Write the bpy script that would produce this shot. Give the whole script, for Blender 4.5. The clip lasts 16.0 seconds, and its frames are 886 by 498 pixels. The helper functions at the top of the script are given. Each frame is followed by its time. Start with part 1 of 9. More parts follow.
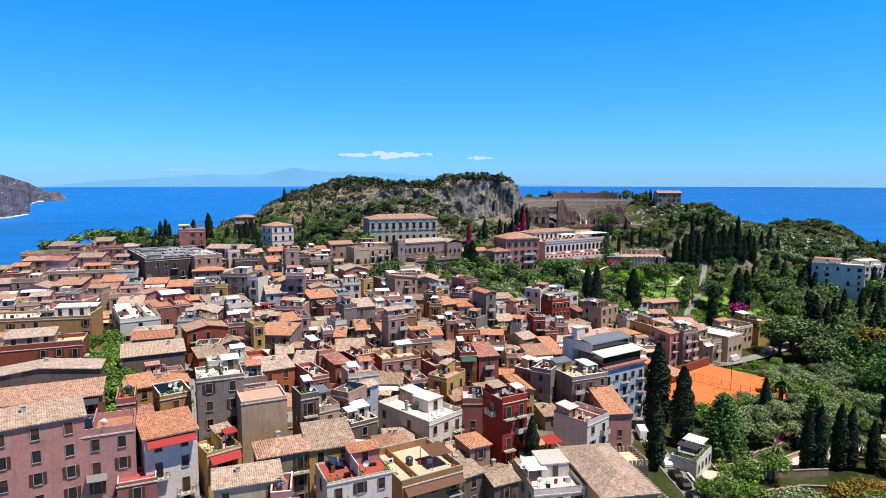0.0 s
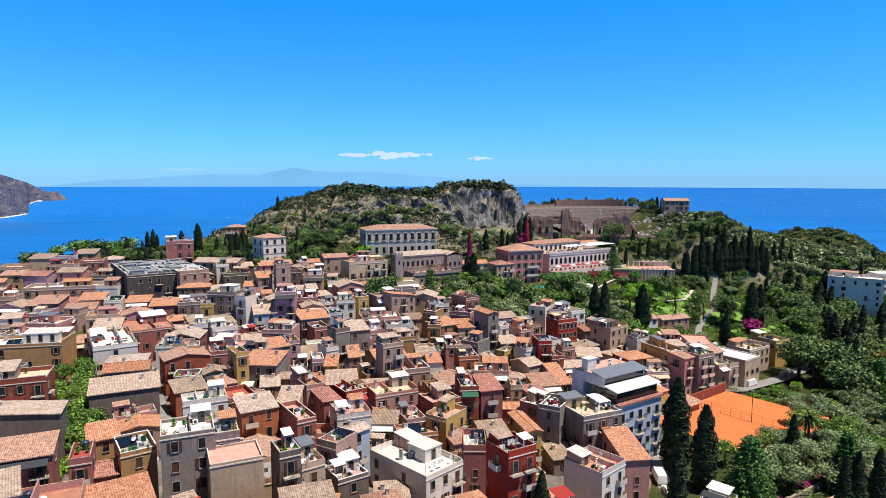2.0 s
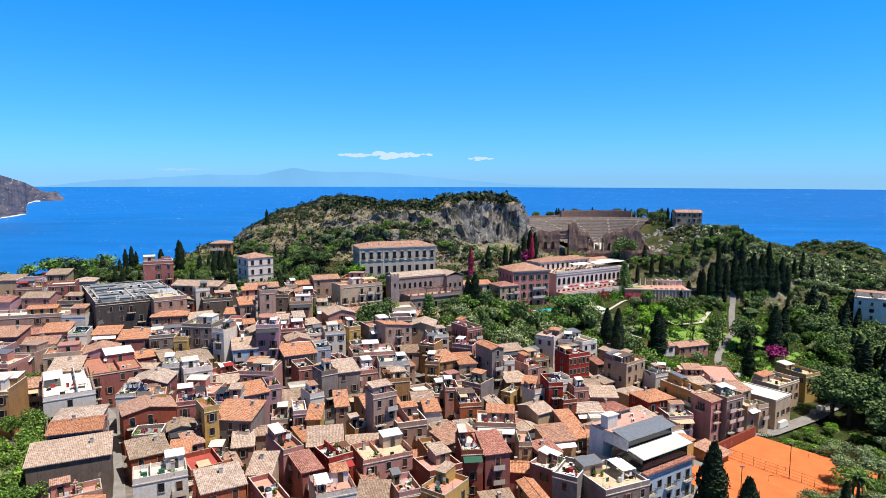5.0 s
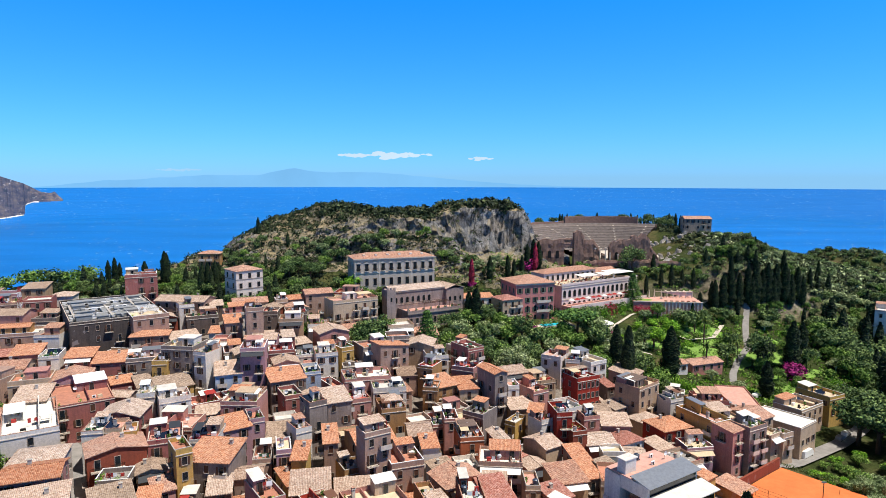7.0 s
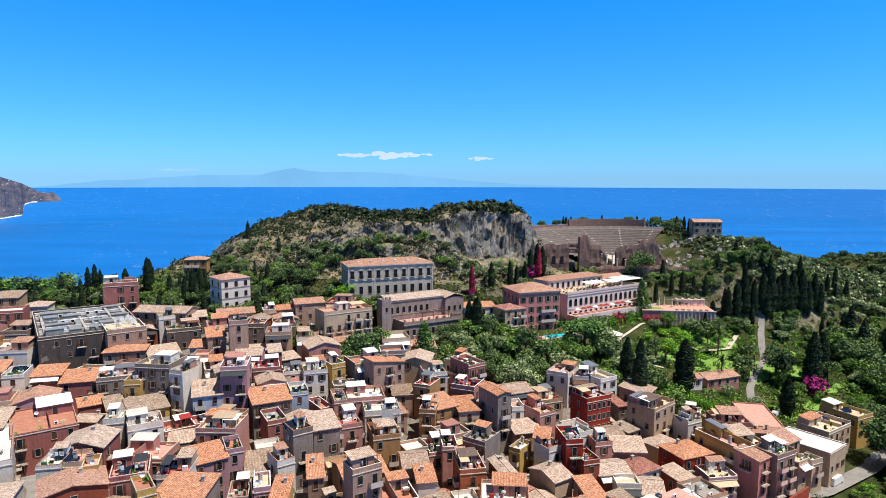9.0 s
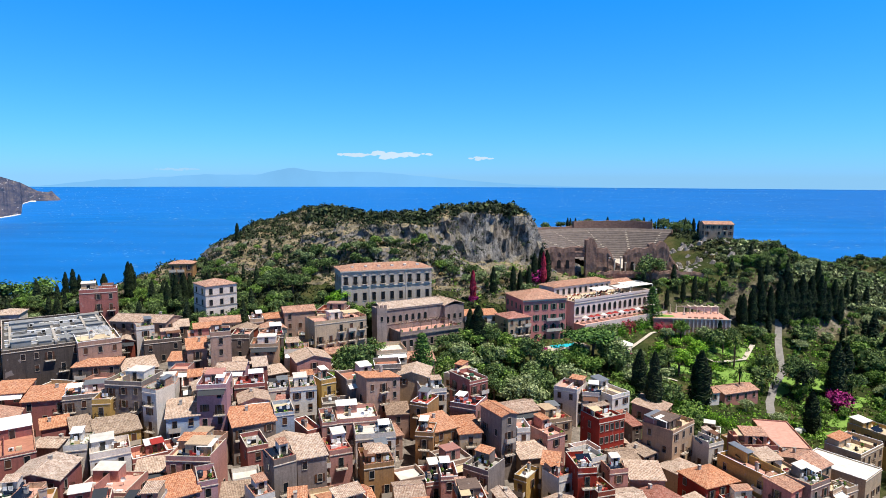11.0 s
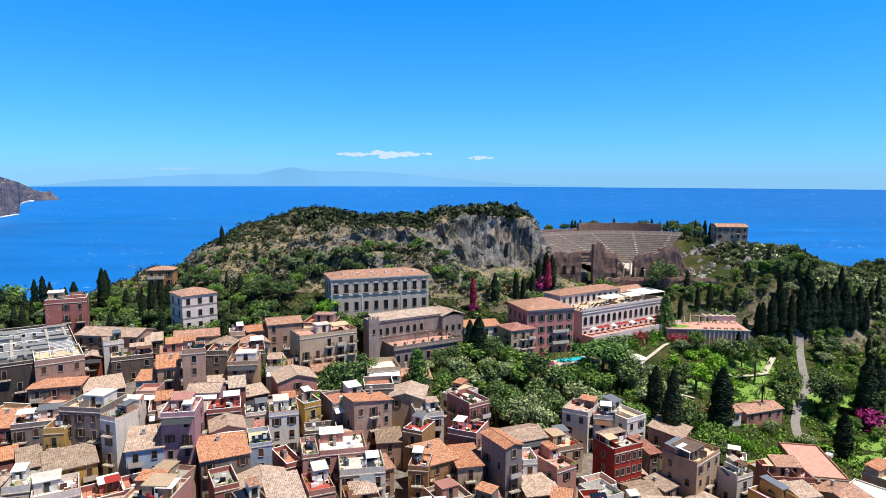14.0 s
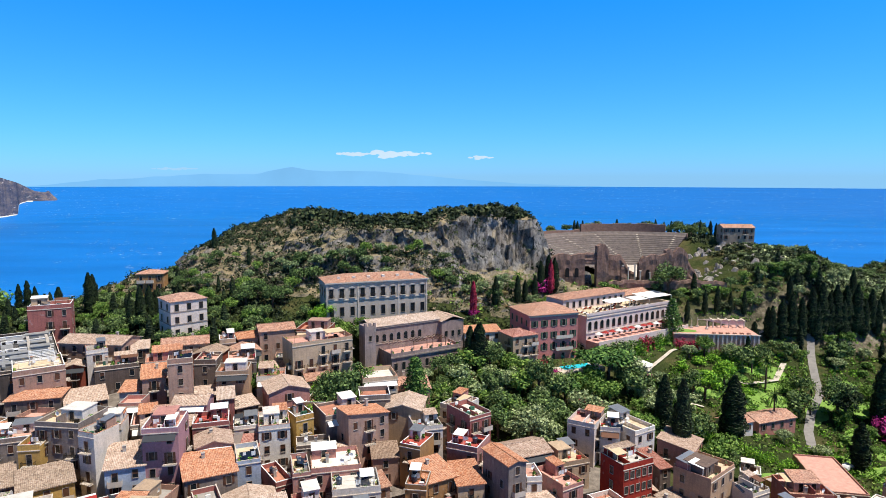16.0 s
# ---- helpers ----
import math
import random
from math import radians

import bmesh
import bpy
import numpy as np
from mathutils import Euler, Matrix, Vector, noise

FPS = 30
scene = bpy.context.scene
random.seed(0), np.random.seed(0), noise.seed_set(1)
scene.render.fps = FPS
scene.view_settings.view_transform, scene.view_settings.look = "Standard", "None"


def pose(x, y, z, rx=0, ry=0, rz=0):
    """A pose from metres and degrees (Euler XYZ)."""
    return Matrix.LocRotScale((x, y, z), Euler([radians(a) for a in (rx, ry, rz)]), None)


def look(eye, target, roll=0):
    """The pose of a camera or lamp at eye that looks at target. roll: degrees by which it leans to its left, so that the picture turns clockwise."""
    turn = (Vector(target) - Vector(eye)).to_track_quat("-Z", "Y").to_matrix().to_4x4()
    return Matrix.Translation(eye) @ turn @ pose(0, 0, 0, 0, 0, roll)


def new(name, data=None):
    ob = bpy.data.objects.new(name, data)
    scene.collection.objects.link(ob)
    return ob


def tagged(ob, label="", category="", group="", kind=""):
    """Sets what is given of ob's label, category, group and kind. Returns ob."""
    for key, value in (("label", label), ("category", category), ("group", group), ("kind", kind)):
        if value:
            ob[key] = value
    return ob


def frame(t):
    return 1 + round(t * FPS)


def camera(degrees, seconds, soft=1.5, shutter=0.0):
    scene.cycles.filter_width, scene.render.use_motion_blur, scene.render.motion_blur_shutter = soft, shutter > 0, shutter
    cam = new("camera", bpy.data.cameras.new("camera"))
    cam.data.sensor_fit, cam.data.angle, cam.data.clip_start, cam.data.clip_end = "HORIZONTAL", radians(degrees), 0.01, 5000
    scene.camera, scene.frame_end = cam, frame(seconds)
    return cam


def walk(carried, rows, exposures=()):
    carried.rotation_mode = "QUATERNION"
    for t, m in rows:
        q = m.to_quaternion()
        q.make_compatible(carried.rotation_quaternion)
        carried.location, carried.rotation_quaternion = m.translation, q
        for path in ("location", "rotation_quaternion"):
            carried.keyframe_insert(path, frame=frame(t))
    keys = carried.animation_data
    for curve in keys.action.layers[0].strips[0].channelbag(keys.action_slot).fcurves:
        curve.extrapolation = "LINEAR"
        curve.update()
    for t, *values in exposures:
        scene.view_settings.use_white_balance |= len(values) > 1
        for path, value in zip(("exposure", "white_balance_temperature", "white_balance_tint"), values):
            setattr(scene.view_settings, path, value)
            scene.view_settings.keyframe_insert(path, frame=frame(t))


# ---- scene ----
cam = camera(70.6, 16.0, soft=0.5)
PATH = [
    (0, (-0.877, -1.283, 284.056), (-0.875, 0.705, 283.84), -0.0),
    (1, (-0.688, 5.339, 286.24), (-0.686, 7.328, 286.023), 0.0),
    (2, (-0.702, 12.362, 288.493), (-0.7, 14.35, 288.276), 0.1),
    (3, (-0.859, 19.009, 290.699), (-0.857, 20.997, 290.482), 0.2),
    (4, (-0.634, 25.76, 292.981), (-0.632, 27.748, 292.763), 0.2),
    (6.5, (-0.225, 43.456, 297.197), (-0.223, 45.444, 296.978), 0.1),
    (8, (0.091, 53.654, 298.924), (0.093, 55.642, 298.704), 0.1),
    (9, (0.335, 61.089, 298.931), (0.337, 63.077, 298.711), 0.1),
    (11.5, (0.744, 78.497, 299.072), (0.746, 80.485, 298.851), 0.2),
    (12, (0.946, 81.753, 299.182), (0.948, 83.74, 298.959), 0.1),
    (14, (1.366, 91.705, 299.309), (1.368, 93.693, 299.087), 0.2),
    (16, (1.567, 99.263, 299.504), (1.57, 101.25, 299.281), 0.1),
]
walk(cam, [(t, look(e, g, r)) for t, e, g, r in PATH])
# ---- world, sun, exposure ----
SUN_AZ, SUN_EL = 115.0, 67.0          # degrees to the right of +y, and above the horizon
SEA = 40.0
scene.view_settings.exposure = 0.45
world = bpy.data.worlds.new("sky")
scene.world = world
world.use_nodes = True
wn = world.node_tree
sky = wn.nodes.new("ShaderNodeTexSky")
sky.sky_type, sky.sun_disc = "NISHITA", False
sky.sun_elevation, sky.sun_rotation = radians(SUN_EL), radians(SUN_AZ)
sky.altitude, sky.air_density, sky.dust_density, sky.ozone_density = 200, 1.0, 0.2, 4.0
# the clear southern sky deepens to azure above a paler, hazier rim
wt = wn.nodes.new("ShaderNodeTexCoord")
ws = wn.nodes.new("ShaderNodeSeparateXYZ")
wr = wn.nodes.new("ShaderNodeValToRGB")
wn.links.new(wt.outputs["Generated"], ws.inputs[0])
wn.links.new(ws.outputs[2], wr.inputs[0])
# the haze at the rim carries on a little below the level line
wc = wn.nodes.new("ShaderNodeMath")
wc.operation = "MAXIMUM"
wc.inputs[1].default_value = 0.004
wv = wn.nodes.new("ShaderNodeCombineXYZ")
wn.links.new(ws.outputs[2], wc.inputs[0])
wn.links.new(ws.outputs[0], wv.inputs[0])
wn.links.new(ws.outputs[1], wv.inputs[1])
wn.links.new(wc.outputs[0], wv.inputs[2])
wn.links.new(wv.outputs[0], sky.inputs[0])
for _ in range(2):
    wr.color_ramp.elements.new(0.5)
for el, (p, c) in zip(wr.color_ramp.elements, ((0.0, (0.38, 0.86, 1.75)), (0.1, (0.28, 0.93, 1.95)), (0.28, (0.09, 1.04, 2.15)), (0.5, (0.22, 0.22, 0.22)))):
    el.position, el.color = p, (*c, 1.0)
wm = wn.nodes.new("ShaderNodeMix")
wm.data_type, wm.blend_type = "RGBA", "MULTIPLY"
wm.inputs[0].default_value = 1.0
wn.links.new(sky.outputs[0], wm.inputs[6])
wn.links.new(wr.outputs[0], wm.inputs[7])
wn.links.new(wm.outputs[2], wn.nodes["Background"].inputs[0])
wn.nodes["Background"].inputs[1].default_value = 0.082
sun = new("sun", bpy.data.lights.new("sun", "SUN"))
sun.data.energy, sun.data.angle, sun.data.color = 4.4, radians(0.5), (1.0, 0.95, 0.89)
_a, _e = radians(SUN_AZ), radians(SUN_EL)
sun.rotation_euler = look((math.sin(_a) * math.cos(_e), math.cos(_a) * math.cos(_e), math.sin(_e)), (0, 0, 0)).to_euler()
sun.location = (300, -60, 600)


# ---- materials ----
def lin(c):
    return tuple((v / 12.92 if v <= 0.04045 else ((v + 0.055) / 1.055) ** 2.4) for v in c)


def rgb(h):
    return lin(tuple(int(h[i:i + 2], 16) / 255 for i in (0, 2, 4)))


class Nodes:
    def __init__(self, name):
        self.m = bpy.data.materials.new(name)
        self.m.use_nodes = True
        self.t = self.m.node_tree
        self.b = self.t.nodes["Principled BSDF"]

    def n(self, kind, **kw):
        node = self.t.nodes.new("ShaderNode" + kind)
        for k, v in kw.items():
            if k in node.inputs:
                node.inputs[k].default_value = v
        return node

    def l(self, a, b):
        self.t.links.new(a, b)

    def coord(self, scale=1.0, world_space=True):
        g = self.n("NewGeometry") if world_space else self.n("TexCoord")
        m = self.n("Mapping")
        m.inputs["Scale"].default_value = (scale,) * 3 if isinstance(scale, (int, float)) else scale
        self.l(g.outputs["Position"] if world_space else g.outputs["Object"], m.inputs["Vector"])
        return m.outputs[0]

    def noise(self, vec, scale, detail=4.0, rough=0.6):
        t = self.n("TexNoise", Scale=scale, Detail=detail, Roughness=rough)
        self.l(vec, t.inputs["Vector"])
        return t.outputs["Fac"]

    def ramp(self, fac, stops):
        r = self.n("ValToRGB")
        e = r.color_ramp.elements
        while len(e) < len(stops):
            e.new(0.5)
        for el, (p, c) in zip(e, stops):
            el.position, el.color = p, (*c, 1.0)
        self.l(fac, r.inputs[0])
        return r.outputs[0]

    def mix(self, a, b, fac, mode="MIX"):
        m = self.t.nodes.new("ShaderNodeMix")
        m.data_type, m.blend_type = "RGBA", mode
        for sock, v in ((m.inputs[0], fac), (m.inputs[6], a), (m.inputs[7], b)):
            if isinstance(v, (int, float)):
                sock.default_value = v
            elif isinstance(v, tuple):
                sock.default_value = (*v, 1.0)
            else:
                self.l(v, sock)
        return m.outputs[2]

    def bump(self, height, strength, distance):
        b = self.n("Bump", Strength=strength, Distance=distance)
        self.l(height, b.inputs["Height"])
        self.l(b.outputs[0], self.b.inputs["Normal"])

    def done(self, colour, rough=0.85, metal=0.0, spec=0.3):
        if isinstance(colour, tuple):
            self.b.inputs["Base Color"].default_value = (*colour, 1.0)
        else:
            self.l(colour, self.b.inputs["Base Color"])
        self.b.inputs["Roughness"].default_value = rough
        self.b.inputs["Metallic"].default_value = metal
        self.b.inputs["Specular IOR Level"].default_value = spec
        return self.m


def dim(c, f):
    return tuple(v * f for v in c)


def plaster(name, hexa, dirt=0.55):
    """Old lime plaster: blotches, grain, rain streaks running down, patches of repair; a little different on each house."""
    n = Nodes(name)
    c = dim(rgb(hexa), 0.88 if min(rgb(hexa)) > 0.6 else 0.8)
    pos = n.coord()
    grey = sum(c) / 3
    stain = tuple(0.3 * v + 0.14 * grey for v in c)
    blot = n.ramp(n.noise(pos, 0.35, 6, 0.7), [(0.35, (0, 0, 0)), (0.68, (1, 1, 1))])
    streak = n.ramp(n.noise(n.coord((1.6, 1.6, 0.12)), 1.0, 5, 0.7), [(0.48, (0, 0, 0)), (0.72, (1, 1, 1))])
    col = n.mix(c, n.mix(c, stain, blot), dirt * 0.75)
    col = n.mix(col, n.mix(col, stain, streak), dirt)
    grain = n.ramp(n.noise(pos, 2.6, 6, 0.75), [(0.34, (0.74, 0.72, 0.71)), (0.6, (1.04, 1.03, 1.02))])
    col = n.mix(col, grain, 0.8, "MULTIPLY")
    # patches where the render was mended in bare cement
    mend = n.ramp(n.noise(n.coord((0.5, 0.5, 0.4)), 1.0, 2, 0.4), [(0.66, (0, 0, 0)), (0.68, (1, 1, 1))])
    col = n.mix(col, n.mix(col, (0.36, 0.33, 0.31), mend), dirt * 0.6)
    oi = n.n("ObjectInfo")
    vary = n.ramp(oi.outputs["Random"], [(0.0, (0.8, 0.76, 0.76)), (0.35, (1, 0.97, 0.95)), (0.7, (1, 1, 1)), (1.0, (0.98, 0.88, 0.84))])
    col = n.mix(col, vary, 1.0, "MULTIPLY")
    n.bump(n.noise(pos, 6.0, 6, 0.7), 0.35, 0.03)
    return n.done(col, 0.9, 0, 0.2)


def tiles(name, a, b, c):
    """Barrel tiles: rows down the slope, each roof and each tile in its own shade, lichen and soot in patches."""
    n = Nodes(name)
    a, b, c = dim(rgb(a), 0.85), dim(rgb(b), 0.84), dim(rgb(c), 0.85)
    v = n.n("TexVoronoi", Scale=1.0)
    n.l(n.coord((3.4, 3.4, 3.4)), v.inputs["Vector"])
    sep = n.n("SeparateColor")
    n.l(v.outputs["Color"], sep.inputs[0])
    col = n.ramp(sep.outputs[0], [(0.0, dim(a, 0.62)), (0.3, a), (0.8, b), (1.0, dim(b, 1.08))])
    big = n.ramp(n.noise(n.coord(), 0.55, 6, 0.7), [(0.4, (0, 0, 0)), (0.66, (1, 1, 1))])
    col = n.mix(col, c, n.mix((0, 0, 0), (0.55, 0.55, 0.55), big))
    dark = n.ramp(n.noise(n.coord(), 1.9, 6, 0.75), [(0.55, (0, 0, 0)), (0.68, (1, 1, 1))])
    col = n.mix(col, dim(c, 0.3), n.mix((0, 0, 0), (0.6, 0.6, 0.6), dark))
    oi = n.n("ObjectInfo")
    col = n.mix(col, n.ramp(oi.outputs["Random"], [(0, (0.78, 0.74, 0.72)), (0.5, (1, 0.98, 0.96)), (1, (0.94, 0.97, 1.0))]), 1.0, "MULTIPLY")
    w = n.n("TexWave", Scale=1.05, Distortion=2.6, Detail=3.0)
    w.inputs["Detail Scale"].default_value = 1.7
    w.bands_direction = "X"
    n.l(n.coord(1.0, False), w.inputs["Vector"])
    # the wave that bumps the tile rows also darkens their dips in colour
    col = n.mix(col, n.ramp(w.outputs["Fac"], [(0.1, (0.6, 0.55, 0.52)), (0.5, (1, 1, 1))]), 0.42, "MULTIPLY")
    n.bump(w.outputs["Fac"], 0.7, 0.1)
    return n.done(col, 0.9, 0, 0.2)


def plain(name, hexa, rough=0.7, metal=0.0, spec=0.4, var=0.25, scale=1.5, bump=0.0, vary=0.0):
    n = Nodes(name)
    c = rgb(hexa)
    f = n.ramp(n.noise(n.coord(), scale, 6, 0.65), [(0.3, dim(c, 1 - var)), (0.7, dim(c, 1 + var * 0.4))])
    if vary:
        oi = n.n("ObjectInfo")
        f = n.mix(f, n.ramp(oi.outputs["Random"], [(0, (1 - vary,) * 3), (1, (1, 1, 1))]), 1.0, "MULTIPLY")
    if bump:
        n.bump(n.noise(n.coord(), scale * 4, 6, 0.7), bump, 0.05)
    return n.done(f, rough, metal, spec)


def leafy(name, dark, light, tint=None):
    n = Nodes(name)
    a, b = rgb(dark), rgb(light)
    g = n.n("NewGeometry")
    col = n.ramp(g.outputs["Random Per Island"], [(0.0, dim(a, 0.9)), (0.35, a), (0.75, b), (1.0, dim(b, 1.3))])
    big = n.ramp(n.noise(n.coord(), 0.25, 4, 0.6), [(0.35, (0.65, 0.7, 0.6)), (0.7, (1.1, 1.05, 0.95))])
    col = n.mix(col, big, 1.0, "MULTIPLY")
    oi = n.n("ObjectInfo")
    col = n.mix(col, n.ramp(oi.outputs["Random"], [(0, (0.72, 0.78, 0.7)), (1, (1.1, 1.05, 1.0))]), 1.0, "MULTIPLY")
    n.b.inputs["Subsurface Weight"].default_value = 0.0
    return n.done(col, 0.75, 0, 0.25)


WALLS = {
    "white": plaster("white_lime_plaster", "efe9df", 0.3),
    "cream": plaster("cream_plaster", "dcc3a4", 0.45),
    "beige": plaster("beige_plaster", "d0b08e", 0.5),
    "sand": plaster("sand_plaster", "c8a693", 0.55),
    "yellow": plaster("yellow_ochre_plaster", "dcb566", 0.4),
    "ochre": plaster("orange_ochre_plaster", "c99a66", 0.5),
    "orange": plaster("orange_plaster", "cf7a52", 0.45),
    "pink": plaster("pink_plaster", "d69c90", 0.45),
    "rose": plaster("old_rose_plaster", "b8746c", 0.45),
    "salmon": plaster("salmon_pink_plaster", "e69a92", 0.3),
    "red": plaster("red_plaster", "b33e2e", 0.4),
    "brick": plaster("brick_red_plaster", "a85a44", 0.4),
    "grey": plaster("grey_cement_render", "a2958c", 0.7),
    "dark": plaster("weathered_brown_render", "8a7a70", 0.75),
    "stone": plaster("pale_stone", "bfae98", 0.7),
    "slate": plaster("dark_grey_stone_facing", "5f5753", 0.7),
    "blue": plaster("pale_blue_plaster", "c3d3e6", 0.3),
    "lilac": plaster("pink_lilac_plaster", "caa0a8", 0.4),
    "blush": plaster("blush_white_plaster", "ecdad2", 0.3),
    "ivory": plaster("ivory_stucco", "e6dcca", 0.35),
    "mauve": plaster("mauve_grey_stone", "b9a69d", 0.75),
}
ROOFS = {
    "tile": tiles("terracotta_tiles", "c99279", "e6b99e", "b09586"),
    "orange": tiles("new_orange_tiles", "d88f68", "ecb590", "c08c72"),
    "old": tiles("old_grey_brown_tiles", "b89d88", "d0b8a2", "8a7866"),
    "pale": tiles("pale_sandy_tiles", "d8b8a2", "ecd6c2", "a8927f"),
    "redr": tiles("red_tiles", "bf7a68", "d6a090", "a07468"),
}
FLOORS = {
    "terra": plain("terracotta_terrace_floor", "c98a70", 0.85, var=0.3, scale=0.8, vary=0.25),
    "pinkf": plain("pink_terrace_floor", "d9a593", 0.85, var=0.25, scale=0.8, vary=0.2),
    "whitef": plain("white_terrace_floor", "e6e0d4", 0.8, var=0.25, scale=0.6, vary=0.2),
    "greyf": plain("grey_terrace_floor", "a8a29a", 0.85, var=0.35, scale=0.6, vary=0.25),
    "creamf": plain("cream_terrace_floor", "dcc7a6", 0.85, var=0.25, scale=0.7, vary=0.2),
    "darkf": plain("dark_bitumen_roof", "5d5a58", 0.9, var=0.35, scale=0.5),
    "redf": plain("red_painted_terrace", "b8564a", 0.8, var=0.25, scale=0.6, vary=0.15),
}
M_GLASS = plain("dark_window_glass", "20262b", 0.15, var=0.3, scale=0.4, spec=0.6)
M_TRIM = plain("pale_stone_trim", "cdbfae", 0.85, var=0.2)
M_FRAME = plain("weathered_window_surround", "a99a8c", 0.85, var=0.3, vary=0.3)
M_SHUT = {
    "brown": plain("brown_shutters", "5d3c2a", 0.6, var=0.3, vary=0.3),
    "green": plain("green_shutters", "3f5a45", 0.6, var=0.3, vary=0.3),
    "white": plain("white_shutters", "d8d4cc", 0.6, var=0.15, vary=0.2),
    "grey": plain("grey_shutters", "70726f", 0.6, var=0.2, vary=0.2),
}
M_BLACK = plain("black_iron_and_niche_shade", "26231f", 0.5, 0.4, var=0.3)
M_CONC = plain("concrete", "b3aba0", 0.9, var=0.3, scale=0.7, bump=0.3)
M_GREY = plain("grey_painted_sheet", "8f8f8c", 0.6, var=0.3, scale=0.8)
M_METAL = plain("zinc_sheet", "a8acb0", 0.45, 0.7, var=0.2)
M_WHITE = plain("white_paint", "eceae4", 0.5, var=0.1)
M_PLASTIC = plain("plastic_tank", "3d4a5c", 0.4, var=0.15, vary=0.4)
M_SOLAR = plain("solar_glass", "1b2638", 0.15, 0.1, spec=0.7, var=0.2)
M_AWN = {
    "white": plain("white_awning", "ece8de", 0.8, var=0.1),
    "red": plain("red_awning", "a5332d", 0.8, var=0.15),
    "green": plain("green_awning", "2f5c46", 0.8, var=0.15),
    "dark": plain("dark_awning", "35383c", 0.7, var=0.15),
    "beige": plain("beige_awning", "cdb894", 0.8, var=0.15),
    "brown": plain("brown_awning", "6d4a37", 0.8, var=0.15),
}
M_ASPHALT = plain("worn_pale_asphalt", "8f8a84", 0.9, var=0.3, scale=0.5, bump=0.2)
M_CLAY = plain("orange_clay", "dc7a48", 0.95, var=0.18, scale=0.35, spec=0.1)
M_PATHS = plain("pale_gravel", "cbbfae", 0.95, var=0.2, scale=0.5)
M_RUIN = plain("ancient_brickwork", "8f7263", 0.95, var=0.45, scale=0.9, bump=0.8)
M_SEAT = plain("weathered_stone_seats", "756a63", 0.95, var=0.4, scale=0.5, bump=0.6)
M_POOL = plain("pool_water", "35c6d8", 0.1, var=0.05, spec=0.5)
M_GRASSY = plain("mown_lawn", "7a9c44", 0.95, var=0.3, scale=0.6, bump=0.4)
M_BARK = plain("bark", "5b4a3b", 0.95, var=0.4, scale=3, bump=0.7)
LEAF = {
    "cypress": leafy("cypress_foliage", "1c2a1b", "3a4a2c"),
    "dark": leafy("dark_evergreen_foliage", "405834", "7c945a"),
    "green": leafy("green_foliage", "4c702c", "86a452"),
    "bright": leafy("bright_green_foliage", "558c22", "93c23c"),
    "olive": leafy("olive_foliage", "72835a", "b0be92"),
    "pine": leafy("pine_foliage", "3a5f30", "6c8f48"),
    "gold": leafy("golden_foliage", "7d6a28", "b8963e"),
    "magenta": leafy("magenta_bougainvillea", "8c1c6a", "c93a9a"),
    "crimson": leafy("crimson_bougainvillea", "96203c", "d2456a"),
    "maquis": leafy("maquis_foliage", "293422", "525f40"),
    "dry": leafy("dry_scrub", "6a5f45", "9c8c66"),
    "palm": leafy("palm_fronds", "3f5a2a", "7b8f4a"),
}


def ground_mat():
    n = Nodes("earth_and_scrub")
    pos = n.coord()
    col = n.ramp(n.noise(pos, 0.06, 8, 0.65), [(0.3, rgb("2f3a1e")), (0.5, rgb("434d2a")), (0.7, rgb("6a6244"))])
    rock = n.ramp(n.noise(pos, 0.22, 8, 0.75), [(0.45, rgb("6d6459")), (0.65, rgb("b5a896"))])
    g = n.n("NewGeometry")
    s = n.n("SeparateXYZ")
    n.l(g.outputs["Normal"], s.inputs[0])
    steep = n.ramp(s.outputs[2], [(0.55, (1, 1, 1)), (0.85, (0, 0, 0))])
    fine = n.ramp(n.noise(pos, 0.9, 6, 0.7), [(0.35, (0.6, 0.6, 0.55)), (0.7, (1.15, 1.1, 1.05))])
    col = n.mix(n.mix(col, rock, steep), fine, 1.0, "MULTIPLY")
    # between the houses the ground is stone paving and yards
    p = n.n("SeparateXYZ")
    n.l(g.outputs["Position"], p.inputs[0])
    inside = None
    for k, c, s in ((0.42, -15.0, 0), (-0.25, 252.0, 1)):
        line = n.n("Math")
        line.operation = "MULTIPLY_ADD"
        n.l(p.outputs[1 - s], line.inputs[0])
        line.inputs[1].default_value, line.inputs[2].default_value = k, c
        less = n.n("Math")
        less.operation = "LESS_THAN"
        n.l(p.outputs[s], less.inputs[0])
        n.l(line.outputs[0], less.inputs[1])
        if inside is None:
            inside = less.outputs[0]
        else:
            both = n.n("Math")
            both.operation = "MULTIPLY"
            n.l(inside, both.inputs[0])
            n.l(less.outputs[0], both.inputs[1])
            inside = both.outputs[0]
    paving = n.ramp(n.noise(pos, 0.5, 6, 0.7), [(0.3, rgb("5f574f")), (0.7, rgb("9a8f83"))])
    col = n.mix(col, paving, inside)
    n.bump(n.noise(pos, 0.8, 8, 0.75), 0.9, 0.6)
    return n.done(col, 0.95, 0, 0.1)


